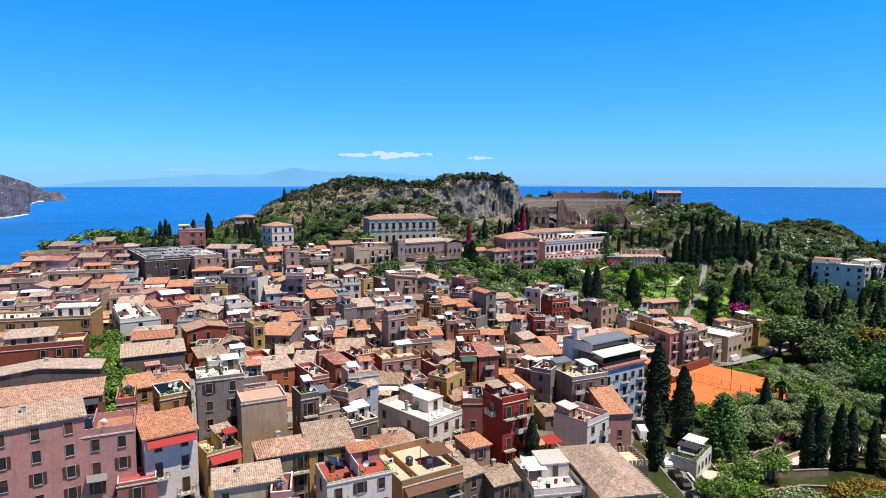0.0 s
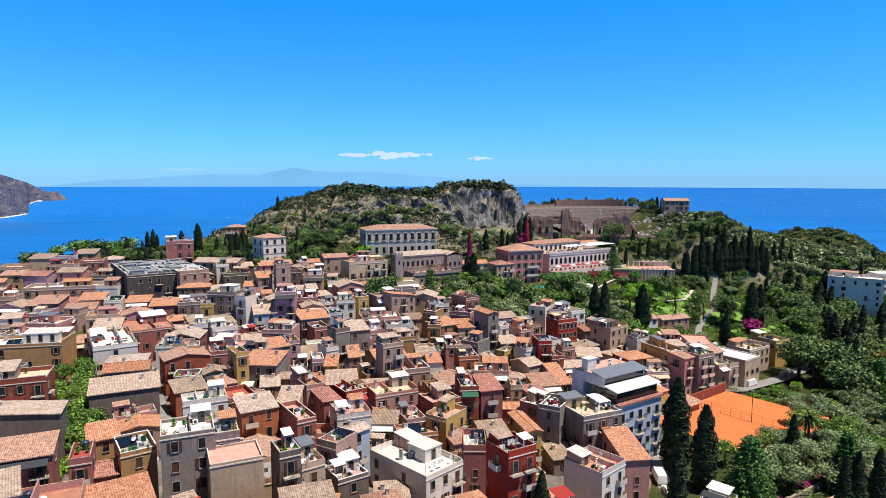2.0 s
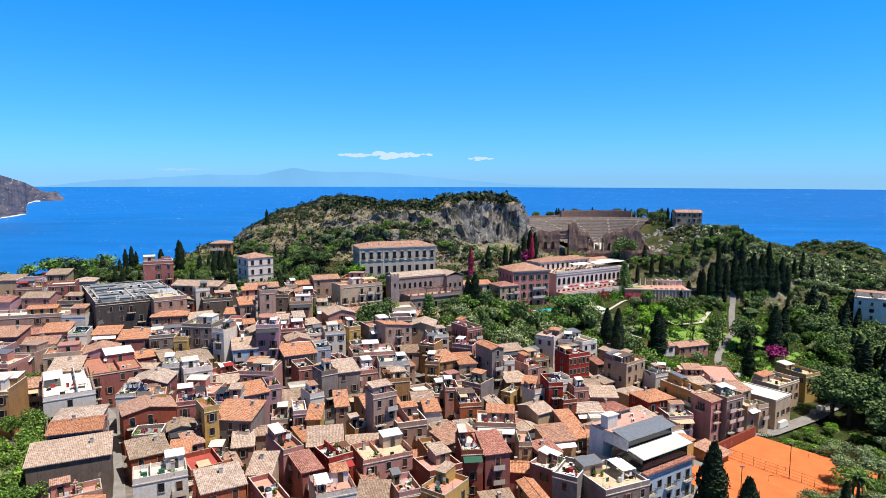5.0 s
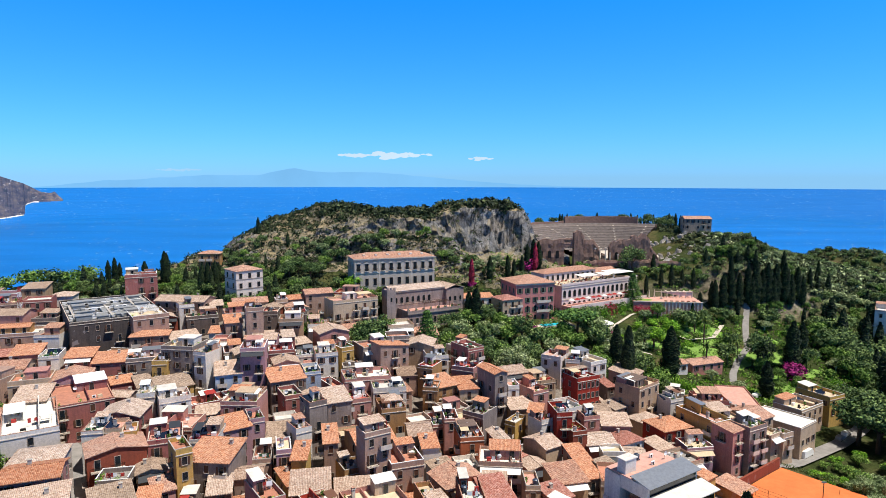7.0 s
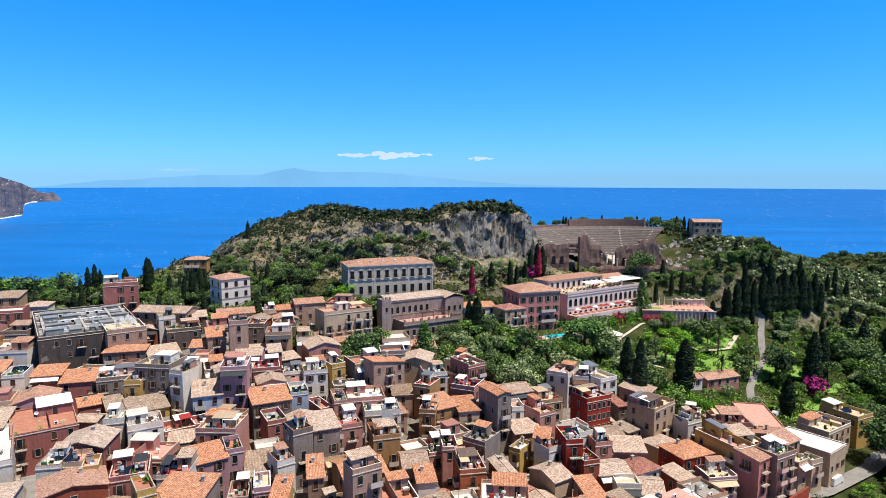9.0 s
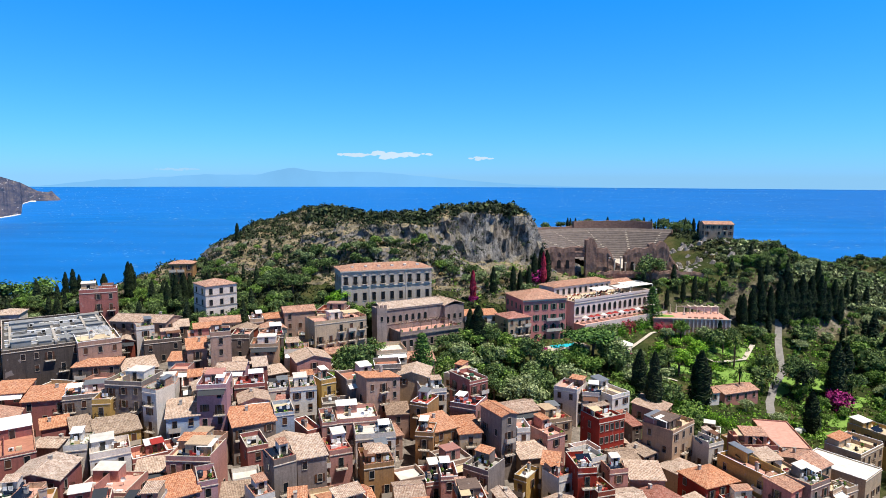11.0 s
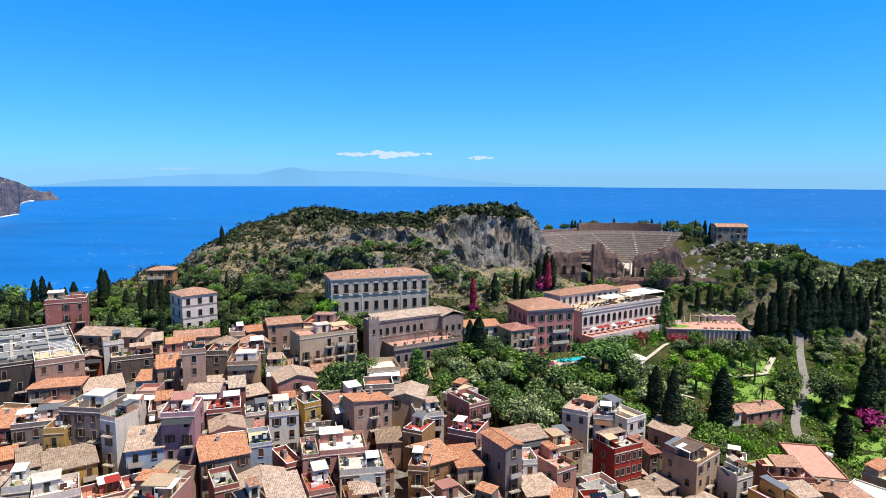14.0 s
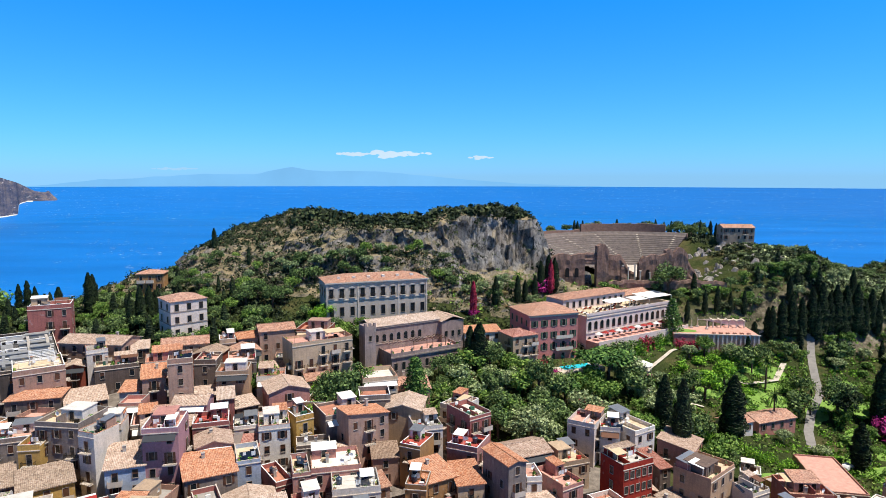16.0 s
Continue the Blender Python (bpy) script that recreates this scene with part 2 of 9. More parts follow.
def rock_mat():
    n = Nodes("grey_limestone")
    pos = n.coord()
    col = n.ramp(n.noise(pos, 0.14, 8, 0.7), [(0.3, rgb("6e6a66")), (0.5, rgb("a9a29a")), (0.72, rgb("cfc6ba"))])
    ochre = n.ramp(n.noise(pos, 0.08, 6, 0.6), [(0.55, (0, 0, 0)), (0.75, (0.6, 0.6, 0.6))])
    col = n.mix(col, rgb("9b8262"), ochre)
    # cracks are colour only: upright noise multiplied darker into the stone
    crack = n.ramp(n.noise(n.coord((1, 1, 0.35)), 0.6, 8, 0.8), [(0.36, (0.3, 0.3, 0.32)), (0.55, (1, 1, 1))])
    col = n.mix(col, crack, 1.0, "MULTIPLY")
    n.bump(n.noise(n.coord((1, 1, 0.5)), 0.7, 10, 0.75), 1.0, 0.8)
    return n.done(col, 0.95, 0, 0.1)


def hill_mat():
    n = Nodes("rock_and_scrub")
    pos = n.coord()
    soil = n.ramp(n.noise(pos, 0.12, 8, 0.7), [(0.3, rgb("41462b")), (0.46, rgb("746a4b")), (0.6, rgb("b09c74"))])
    rock = n.ramp(n.noise(pos, 0.16, 8, 0.72), [(0.3, rgb("5c5956")), (0.5, rgb("8a867f")), (0.72, rgb("bfb9b1"))])
    ochre = n.ramp(n.noise(pos, 0.07, 6, 0.6), [(0.52, (0, 0, 0)), (0.72, (0.55, 0.55, 0.55))])
    rock = n.mix(rock, rgb("a58a66"), ochre)
    # dark cracks from noise in the rock colour, not cut into the mesh
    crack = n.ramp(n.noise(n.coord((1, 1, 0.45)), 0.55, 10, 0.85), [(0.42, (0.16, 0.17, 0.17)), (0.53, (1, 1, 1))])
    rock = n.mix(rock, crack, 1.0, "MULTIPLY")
    g = n.n("NewGeometry")
    s = n.n("SeparateXYZ")
    n.l(g.outputs["Normal"], s.inputs[0])
    steep = n.ramp(s.outputs[2], [(0.55, (1, 1, 1)), (0.88, (0.3, 0.3, 0.3))])
    col = n.mix(soil, rock, steep)
    n.bump(n.noise(n.coord((1, 1, 0.5)), 0.9, 10, 0.78), 1.0, 0.7)
    return n.done(col, 0.95, 0, 0.1)


def sea_mat():
    n = Nodes("sea_water")
    pos = n.coord()
    big = n.ramp(n.noise(n.coord((0.0012, 0.004, 1)), 1.0, 4, 0.6), [(0.35, rgb("0a64ac")), (0.7, rgb("1074c2"))])
    caps = n.ramp(n.noise(n.coord((0.035, 0.05, 1)), 1.0, 3, 0.6), [(0.625, (0, 0, 0)), (0.66, (1, 1, 1))])
    patch = n.ramp(n.noise(n.coord((0.004, 0.006, 1)), 1.0, 3, 0.5), [(0.5, (0, 0, 0)), (0.62, (0.7, 0.7, 0.7))])
    col = n.mix(big, rgb("cfe3f2"), n.mix((0, 0, 0), patch, caps))
    n.bump(n.noise(n.coord((0.05, 0.12, 1)), 1.0, 6, 0.7), 0.25, 2.0)
    return n.done(col, 0.45, 0, 0.3)


M_GROUND, M_ROCK, M_SEA, M_HILL = ground_mat(), rock_mat(), sea_mat(), hill_mat()


# ---- mesh building ----
class Mesh:
    """Vertices and faces gathered into one mesh; slots count the materials of faces."""

    def __init__(self):
        self.v, self.f, self.s = [], [], []

    def quad(self, *pts, slot=0):
        k = len(self.v)
        self.v.extend(pts)
        self.f.append(tuple(range(k, k + len(pts))))
        self.s.append(slot)

    def box(self, x0, y0, z0, x1, y1, z1, slot=0, bottom=False):
        k = len(self.v)
        self.v += [(x0, y0, z0), (x1, y0, z0), (x1, y1, z0), (x0, y1, z0), (x0, y0, z1), (x1, y0, z1), (x1, y1, z1), (x0, y1, z1)]
        fs = [(0, 1, 5, 4), (1, 2, 6, 5), (2, 3, 7, 6), (3, 0, 4, 7), (4, 5, 6, 7)] + ([(3, 2, 1, 0)] if bottom else [])
        for f in fs:
            self.f.append(tuple(k + i for i in f))
            self.s.append(slot)
        return self

    def slab(self, a, b, c, d, t, slot=0):
        """A plate with the upper corners a b c d, counter-clockwise from above, and thickness t downwards."""
        k = len(self.v)
        self.v += [a, b, c, d] + [(p[0], p[1], p[2] - t) for p in (a, b, c, d)]
        for f in ((0, 1, 2, 3), (7, 6, 5, 4), (0, 4, 5, 1), (1, 5, 6, 2), (2, 6, 7, 3), (3, 7, 4, 0)):
            self.f.append(tuple(k + i for i in f))
            self.s.append(slot)
        return self

    def tube(self, r0, r1, z0, z1, x=0.0, y=0.0, n=8, slot=0, cap=True):
        k = len(self.v)
        for z, r in ((z0, r0), (z1, r1)):
            self.v += [(x + r * math.cos(2 * math.pi * i / n), y + r * math.sin(2 * math.pi * i / n), z) for i in range(n)]
        for i in range(n):
            j = (i + 1) % n
            self.f.append((k + i, k + j, k + n + j, k + n + i))
            self.s.append(slot)
        if cap:
            self.f.append(tuple(k + n + i for i in range(n)))
            self.s.append(slot)
        return self

    def rod(self, a, b, r, n=5, slot=0):
        a, b = Vector(a), Vector(b)
        w = (b - a).normalized()
        u = w.orthogonal().normalized()
        t = w.cross(u)
        k = len(self.v)
        for p in (a, b):
            self.v += [tuple(p + r * (math.cos(2 * math.pi * i / n) * u + math.sin(2 * math.pi * i / n) * t)) for i in range(n)]
        for i in range(n):
            j = (i + 1) % n
            self.f.append((k + i, k + j, k + n + j, k + n + i))
            self.s.append(slot)
        return self

    def weld(self):
        """Joins corners that lie on one another."""
        at, to, v = {}, [], []
        for p in self.v:
            k = tuple(round(c, 3) for c in p)
            if k not in at:
                at[k] = len(v)
                v.append(p)
            to.append(at[k])
        self.v, self.f = v, [tuple(to[i] for i in f) for f in self.f]
        return self

    def data(self, name, *mats, smooth=False):
        me = bpy.data.meshes.new(name)
        me.from_pydata(self.v, [], self.f)
        for m in mats:
            me.materials.append(m)
        if len(mats) > 1:
            me.polygons.foreach_set("material_index", self.s)
        if smooth:
            me.polygons.foreach_set("use_smooth", [True] * len(me.polygons))
        me.update()
        return me


def part(name, me, mats, parent, label="", at=None):
    """Links a Mesh, or ready mesh data, as one object under a thing or a part."""
    if isinstance(me, Mesh):
        me = me.data(name, *(mats if isinstance(mats, (list, tuple)) else (mats,)))
    ob = new(name, me)
    ob.parent = parent
    if at is not None:
        ob.matrix_local = at
    return tagged(ob, label)


def thing(name, label, category, m=None, group="", kind=""):
    ob = new(name)
    if m is not None:
        ob.matrix_world = m
    return tagged(ob, label, category, group, kind)


def sm(a, b, v):
    t = min(1.0, max(0.0, (v - a) / (b - a)))
    return t * t * (3 - 2 * t)


# ---- the lie of the land ----
LAND = ((-420, -300), (-270, 100), (-205, 255), (-172, 306), (-122, 345), (-92, 410), (20, 440), (110, 452), (190, 440), (290, 470), (330, 400), (300, 300), (330, 150), (420, -300))


def shore(x, y):
    """Metres outside the edge of the hilltop; 0 within."""
    best, inside = 1e9, False
    for (ax, ay), (bx, by) in zip(LAND, LAND[1:] + LAND[:1]):
        dx, dy = bx - ax, by - ay
        u = min(1, max(0, ((x - ax) * dx + (y - ay) * dy) / (dx * dx + dy * dy)))
        best = min(best, math.hypot(x - ax - u * dx, y - ay - u * dy))
        if (ay > y) != (by > y) and x < (bx - ax) * (y - ay) / (by - ay) + ax:
            inside = not inside
    return 0.0 if inside else best


def bell(x, y, cx, cy, rx, ry):
    return math.exp(-((x - cx) / rx) ** 2 - ((y - cy) / ry) ** 2)


def town(x, y):
    """The sloping ground of the town and the garden, without the hills."""
    a, b = min(2.0, max(-1.6, x / 100)), min(1.45, max(-2.0, (y - 200) / 100))
    z = 230.4 - 10.5 * a + 7.5 * b - 3.0 * a * a + 1.5 * a * b + 8.0 * b * b + 1.34 * a ** 3 - 0.5 * a * a * b - 1.6 * a * b * b + 2.8 * b ** 3
    z += 4 * bell(x, y, -37, 86, 40, 40) + 4 * bell(x, y, -72, 265, 25, 35) - 3.5 * bell(x, y, 106, 275, 30, 25) + 5 * bell(x, y, -165, 265, 38, 50)
    return z


def hill(x, y):
    """The rocky hill behind the palace: a broad top with a cliff at its right end."""
    front = 332 + 6 * math.sin(x / 17) + (10 if x < -60 else 0) + 0.16 * max(0, -x - 30)
    bluff = sm(-42, -22, x)                      # steep rock face on the right half
    lo = sm(front - 8, front + 26, y)
    k = 0.45 * (1 - sm(-8, 14, x))
    hi = k * sm(front - 10, front + 6, y) + (1 - k) * sm(front + 8, front + 16, y)
    up = (lo + (hi - lo) * bluff) * sm(470, 395, y)
    left = sm(-120, -60, x)
    right = 1 - sm(35, 45, x + 0.25 * (y - 365))
    top = 281.5 + 1.2 * math.sin(x / 14.0) + 1.0 * math.sin(x / 7.3 + y / 11) + 2.5 * bell(x, y, 22, 370, 20, 40)
    return up * left * right, top


def ground(x, y):
    z = town(x, y)
    # shelf of the ancient theatre and the ridge that runs on from it
    z += (258 - z) * sm(318, 345, y) * sm(40, 55, x) * sm(175, 150, x) if y > 318 else 0
    r = math.hypot(x - 92, y - 370)
    if r > 19 and x > 36:
        w = sm(112, 130, x)
        f = (1.0 if y > 352 else 0.0) * (1 - w) + sm(318, 366, y) * w
        z += max(0.0, 258 * (1 - w) + (258 - 9 * sm(150, 200, x)) * w + 11 * sm(19, 58, r) * sm(184, 150, x) - z) * f
    k = sm(135, 152, x) * sm(345, 392, y)
    z += (268 - 1.5 * sm(142, 158, x) - 0.24 * max(0, x - 152) - z) * k if k > 0 else 0
    kk = bell(x, y, 236, 405, 54, 48)
    z = max(z, 218 + 41 * kk + 2.5 * kk * math.sin(x / 9) * math.cos(y / 12))
    h, top = hill(x, y)
    z += (top - z) * h if h > 0 and top > z else 0
    z -= 12.5 * sm(-90, -112, x) * sm(300, 328, y)      # the shoulder falls away to the sea
    # the levelled clay courts
    p, q = (x - 90.5) * 0.635 - (y - 206.6) * 0.772, -(x - 90.5) * 0.8 - (y - 206.6) * 0.6
    k = sm(-5, -1, p) * sm(41, 37, p) * sm(-5, -1, q) * sm(46, 42, q)
    z += (221.6 - z) * k
    d = shore(x, y)
    if d > 0:
        z = z - 0.75 * d - 0.002 * d * d if d < 400 else -200
    return max(z, SEA - 30)


def sheet(name, x0, x1, y0, y1, step, fn, mat, label, cat, kind="structure"):
    nx, ny = int((x1 - x0) / step) + 1, int((y1 - y0) / step) + 1
    m = Mesh()
    m.v = [(x0 + i * step, y0 + j * step, fn(x0 + i * step, y0 + j * step)) for j in range(ny) for i in range(nx)]
    m.f = [(j * nx + i, j * nx + i + 1, (j + 1) * nx + i + 1, (j + 1) * nx + i) for j in range(ny - 1) for i in range(nx - 1)]
    ob = new(name, m.data(name, mat, smooth=True))
    return tagged(ob, label, cat, kind=kind)


def rough_ground(x, y):
    z = ground(x, y)
    if z > 246 and y > 315:
        k = min(1.0, (z - 246) / 12)
        z += k * (2.2 * noise.noise((x / 14, y / 14, 3)) + 1.1 * noise.noise((x / 5, y / 5, 8)))
    return z


def under_hill(x, y):
    return rough_ground(x, y) - (6 if hill_area(x, y, 5) else 0)


def hill_area(x, y, inset=0.0):
    return -138 + inset < x < 62 - inset and 316 + inset < y < 420 - inset


sheet("ground", -700, 700, -600, 1000, 4.0, under_hill, M_GROUND, "hilly earth with scrub, falling to the sea", "ground")


def rocky_hill():
    """The hill as a fine sheet whose steep faces are broken into ledges and fissures."""
    step, x0, x1, y0, y1 = 1.25, -139, 63, 315, 421
    nx, ny = int((x1 - x0) / step) + 1, int((y1 - y0) / step) + 1
    m = Mesh()
    for j in range(ny):
        for i in range(nx):
            x, y = x0 + i * step, y0 + j * step
            z = rough_ground(x, y)
            gx, gy = (ground(x + 1, y) - ground(x - 1, y)) / 2, (ground(x, y + 1) - ground(x, y - 1)) / 2
            g = min(1.0, math.hypot(gx, gy) / 1.2)
            d = 3.4 * g * (noise.noise((x / 6.5, y / 6.5, z / 9)) + 0.8 * noise.noise((x / 2.6, y / 2.6, z / 2.6)) + 0.35 * noise.noise((x / 1.1, y / 1.1, z / 1.2)))
            L = math.hypot(gx, gy) + 1e-6
            m.v.append((x - gx / L * d, y - gy / L * d, z + (0.5 + 1.1 * g) * noise.noise((x / 2.3, y / 2.3, 5))))
    m.f = [(j * nx + i, j * nx + i + 1, (j + 1) * nx + i + 1, (j + 1) * nx + i) for j in range(ny - 1) for i in range(nx - 1)]
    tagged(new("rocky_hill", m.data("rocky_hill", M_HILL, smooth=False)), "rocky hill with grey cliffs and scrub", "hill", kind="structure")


rocky_hill()


def sea_level(r):
    return SEA if r <= 4400 else SEA + (246 - SEA) * (r - 4400) / 460


def sea_sheet():
    """Level water out to the cape, then lifted by degrees to the height at which the horizon stands."""
    rings = [200 + 150 * i for i in range(28)] + [4420, 4520, 4620, 4720, 4800, 4852]
    n, m = 96, Mesh()
    for r in rings:
        z = sea_level(r)
        m.v += [(r * math.sin(2 * math.pi * i / n), 50 + r * math.cos(2 * math.pi * i / n), z) for i in range(n)]
    for k in range(len(rings) - 1):
        for i in range(n):
            j = (i + 1) % n
            m.f.append((k * n + j, k * n + i, (k + 1) * n + i, (k + 1) * n + j))
    tagged(new("sea", m.data("sea", M_SEA, smooth=True)), "deep blue sea with small white crests", "sea", kind="structure")


sea_sheet()


# self-lit material: far haze and cloud brightness come from emission
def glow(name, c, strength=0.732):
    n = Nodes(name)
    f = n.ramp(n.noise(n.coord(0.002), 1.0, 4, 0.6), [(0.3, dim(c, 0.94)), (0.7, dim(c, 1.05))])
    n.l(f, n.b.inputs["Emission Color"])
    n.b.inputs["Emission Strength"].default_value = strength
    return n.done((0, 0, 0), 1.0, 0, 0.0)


def along(px, pts):
    """The value at px on a line of (place, value) corners."""
    for (a, u), (b, v) in zip(pts, pts[1:]):
        if px <= b:
            return u + (v - u) * max(0.0, (px - a) / (b - a))
    return pts[-1][1]


def cape():
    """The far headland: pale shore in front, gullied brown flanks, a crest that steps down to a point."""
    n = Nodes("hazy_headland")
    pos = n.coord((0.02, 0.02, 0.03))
    # blue-grey haze of distance is put into these base colours
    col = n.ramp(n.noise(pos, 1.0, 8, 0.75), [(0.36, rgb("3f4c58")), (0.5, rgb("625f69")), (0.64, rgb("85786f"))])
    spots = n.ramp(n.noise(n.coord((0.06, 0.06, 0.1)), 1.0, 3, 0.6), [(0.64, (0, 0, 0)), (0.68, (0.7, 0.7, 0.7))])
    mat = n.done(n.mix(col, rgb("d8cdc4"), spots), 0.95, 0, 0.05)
    crest = ((-260, -178), (-120, -92), (0, 7), (25, -1), (45, -7), (55, -12), (75, -22), (92, -24), (99, -21), (106, -29), (116, -38))
    foot = ((-260, -78), (-60, -74), (0, -70), (43, -63), (46, -45), (60, -40), (116, -39))
    crest = tuple((p, v + 42 if p > -60 else 70) for p, v in crest)       # metres above the water's edge, in hundredths of the way
    m, cols, rows = Mesh(), 150, 22
    for i in range(cols + 1):
        px = -260 + 376 * i / cols
        a = math.atan((px - 784) / 1109)
        k = along(px, foot)
        r = 4400.0
        while r < 4800 and -(297 - sea_level(r)) / (r * math.cos(a)) * 1109 < k:
            r += 4
        top = 297 + (along(px, crest) - 42) / 1109 * r * math.cos(a)
        if px < -60:
            top = 345
        z0 = sea_level(r) - 1
        deep = 130 - 105 * sm(-60, 40, px)
        for j in range(rows + 1):
            u = j / rows
            rr = r + deep * u
            z = z0 + (top - z0) * u ** 0.8
            z += (0.22 * (top - z0)) * (noise.noise((px / 13, u * 2.2, 1)) + 0.6 * noise.noise((px / 5, u * 5, 4))) * math.sin(math.pi * min(1, u * 1.02))
            m.v.append((rr * math.sin(a), 50 + rr * math.cos(a), max(z, z0)))
    for i in range(cols):
        for j in range(rows):
            k = i * (rows + 1) + j
            m.f.append((k, k + rows + 1, k + rows + 2, k + 1))
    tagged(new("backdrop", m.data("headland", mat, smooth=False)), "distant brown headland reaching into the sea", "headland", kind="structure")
    b = Mesh()
    for i in range(61):
        px = -60 + 130 * i / 60
        a = math.atan((px - 784) / 1109)
        k = along(px, foot)
        r = 4400.0
        while r < 4800 and -(297 - sea_level(r)) / (r * math.cos(a)) * 1109 < k:
            r += 4
        wide = (22 if 12 < px < 38 else 3) + 6 * math.sin(i * 0.9)
        for dr, dz in ((-6, 0.8), (wide, 4.0 + 0.5 * wide)):
            b.v.append(((r + dr) * math.sin(a), 50 + (r + dr) * math.cos(a), sea_level(r + dr) + dz))
    for i in range(60):
        b.f.append((2 * i, 2 * i + 2, 2 * i + 3, 2 * i + 1))
    tagged(new("shore", b.data("shore", plain("pale_beach", "d9d6cc", 0.9, var=0.3, scale=0.02))), "pale beach below the distant headland", "beach", kind="structure")


def far_coast():
    """Mountains across the strait behind the sea's rim; emission paints their pale distance haze."""
    m = Mesh()
    pts = []
    for i in range(91):
        px = 60 + 1000 * i / 90
        u = (px - 60) / 1000
        h = 7 + 9 * math.exp(-((px - 520) / 45) ** 2) + 15 * math.exp(-((px - 640) / 150) ** 2) + 8 * math.exp(-((px - 380) / 120) ** 2) + 2.0 * noise.noise((px / 30, 2, 2))
        h *= sm(0, 0.15, u) * sm(1, 0.72, u)
        pts.append((px, h))
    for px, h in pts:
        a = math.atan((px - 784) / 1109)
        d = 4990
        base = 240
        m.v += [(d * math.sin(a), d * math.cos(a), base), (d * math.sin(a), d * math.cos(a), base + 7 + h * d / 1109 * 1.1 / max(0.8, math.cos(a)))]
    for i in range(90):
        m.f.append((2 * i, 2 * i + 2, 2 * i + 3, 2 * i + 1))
    tagged(new("backdrop", m.data("far_mountains", glow("far_mountain_haze_glow", rgb("80c3f8")))), "faint blue mountains beyond the strait", "mountains", kind="structure")


def cloud(px, py, w, h, seed, mat):
    rnd = random.Random(seed)
    m = Mesh()
    d = 4985
    for i in range(int(w / 3)):
        x = px + rnd.uniform(-0.5, 0.5) * w
        k = 1 - abs(x - px) / (0.55 * w)
        y = py + rnd.uniform(-0.35, 0.5) * h * k
        r = rnd.uniform(0.25, 0.5) * h * (0.4 + 0.6 * k)
        a = math.atan((x - 784) / 1109)
        c = (d * math.sin(a), d * math.cos(a), 290 - (y - 320) / 1109 * d * math.cos(a))
        sc = r / 1109 * d
        b = bmesh.new()
        bmesh.ops.create_icosphere(b, subdivisions=1, radius=1.0)
        k0 = len(m.v)
        m.v += [(c[0] + v.co.x * sc * 2.6, c[1] + v.co.y * sc * 0.3, c[2] + v.co.z * sc * 0.8) for v in b.verts]
        for f in b.faces:
            m.f.append(tuple(k0 + v.index for v in f.verts))
        b.free()
    return tagged(new("cloud", m.data("cloud", mat, smooth=True)), "small flat white cloud over the horizon", "cloud", group="clouds", kind="stuff")


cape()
far_coast()
# clouds glow by emission, standing in for sunlight on them
M_CLOUD, M_CLOUD2 = glow("cloud_sunlight_glow", rgb("cfe9fd")), glow("thin_cloud_glow", rgb("a3d4f8"))
cloud(684, 275, 165, 11, 1, M_CLOUD)
cloud(850, 281, 40, 8, 2, M_CLOUD)
cloud(325, 301, 80, 5, 3, M_CLOUD2)


# ---- windows, balconies and roof clutter that houses share ----
def window_mesh(w, h, shutter, door=False, arch=False):
    """A framed opening in its local x-z plane, facing -y, its base at the origin: stone surround, dark pane, leaves of the shutter."""
    m = Mesh()
    t, f, k = 0.09, -0.1, -0.02
    m.box(-w / 2 - t, f, 0, -w / 2, k, h, 0).box(w / 2, f, 0, w / 2 + t, k, h, 0).box(-w / 2 - t, f, h, w / 2 + t, k, h + t, 0, bottom=True)
    if not door:
        m.box(-w / 2 - t, f - 0.05, -0.1, w / 2 + t, k, 0, 0, bottom=True)
    lo = 0.0
    if shutter == "half":
        lo = h * 0.45
        m.quad((-w / 2, k, 0), (w / 2, k, 0), (w / 2, k, lo), (-w / 2, k, lo), slot=1)
    m.quad((-w / 2, k, lo), (w / 2, k, lo), (w / 2, k, h), (-w / 2, k, h), slot=2 if shutter in ("half", "shut") else 1)
    if arch:
        m.quad(*[(w / 2 * math.cos(a), f - 0.005, h + w / 2 * math.sin(a)) for a in [math.pi * i / 8 for i in range(9)]], slot=1)
    if shutter == "open":
        for sx in (-1, 1):
            x0, x1 = sorted((sx * (w / 2 + t), sx * (w + t * 0.6)))
            m.box(x0, f, 0, x1, k, h, 2)
    return m.weld()


WINDOWS = {}


def window_data(w, h, shutter, colour, door=False, arch=False):
    key = (w, h, shutter, colour, door, arch)
    if key not in WINDOWS:
        WINDOWS[key] = window_mesh(w, h, shutter, door, arch).data("door" if door else "window", M_FRAME, M_GLASS, M_SHUT[colour])
    return WINDOWS[key]


BALC = {}


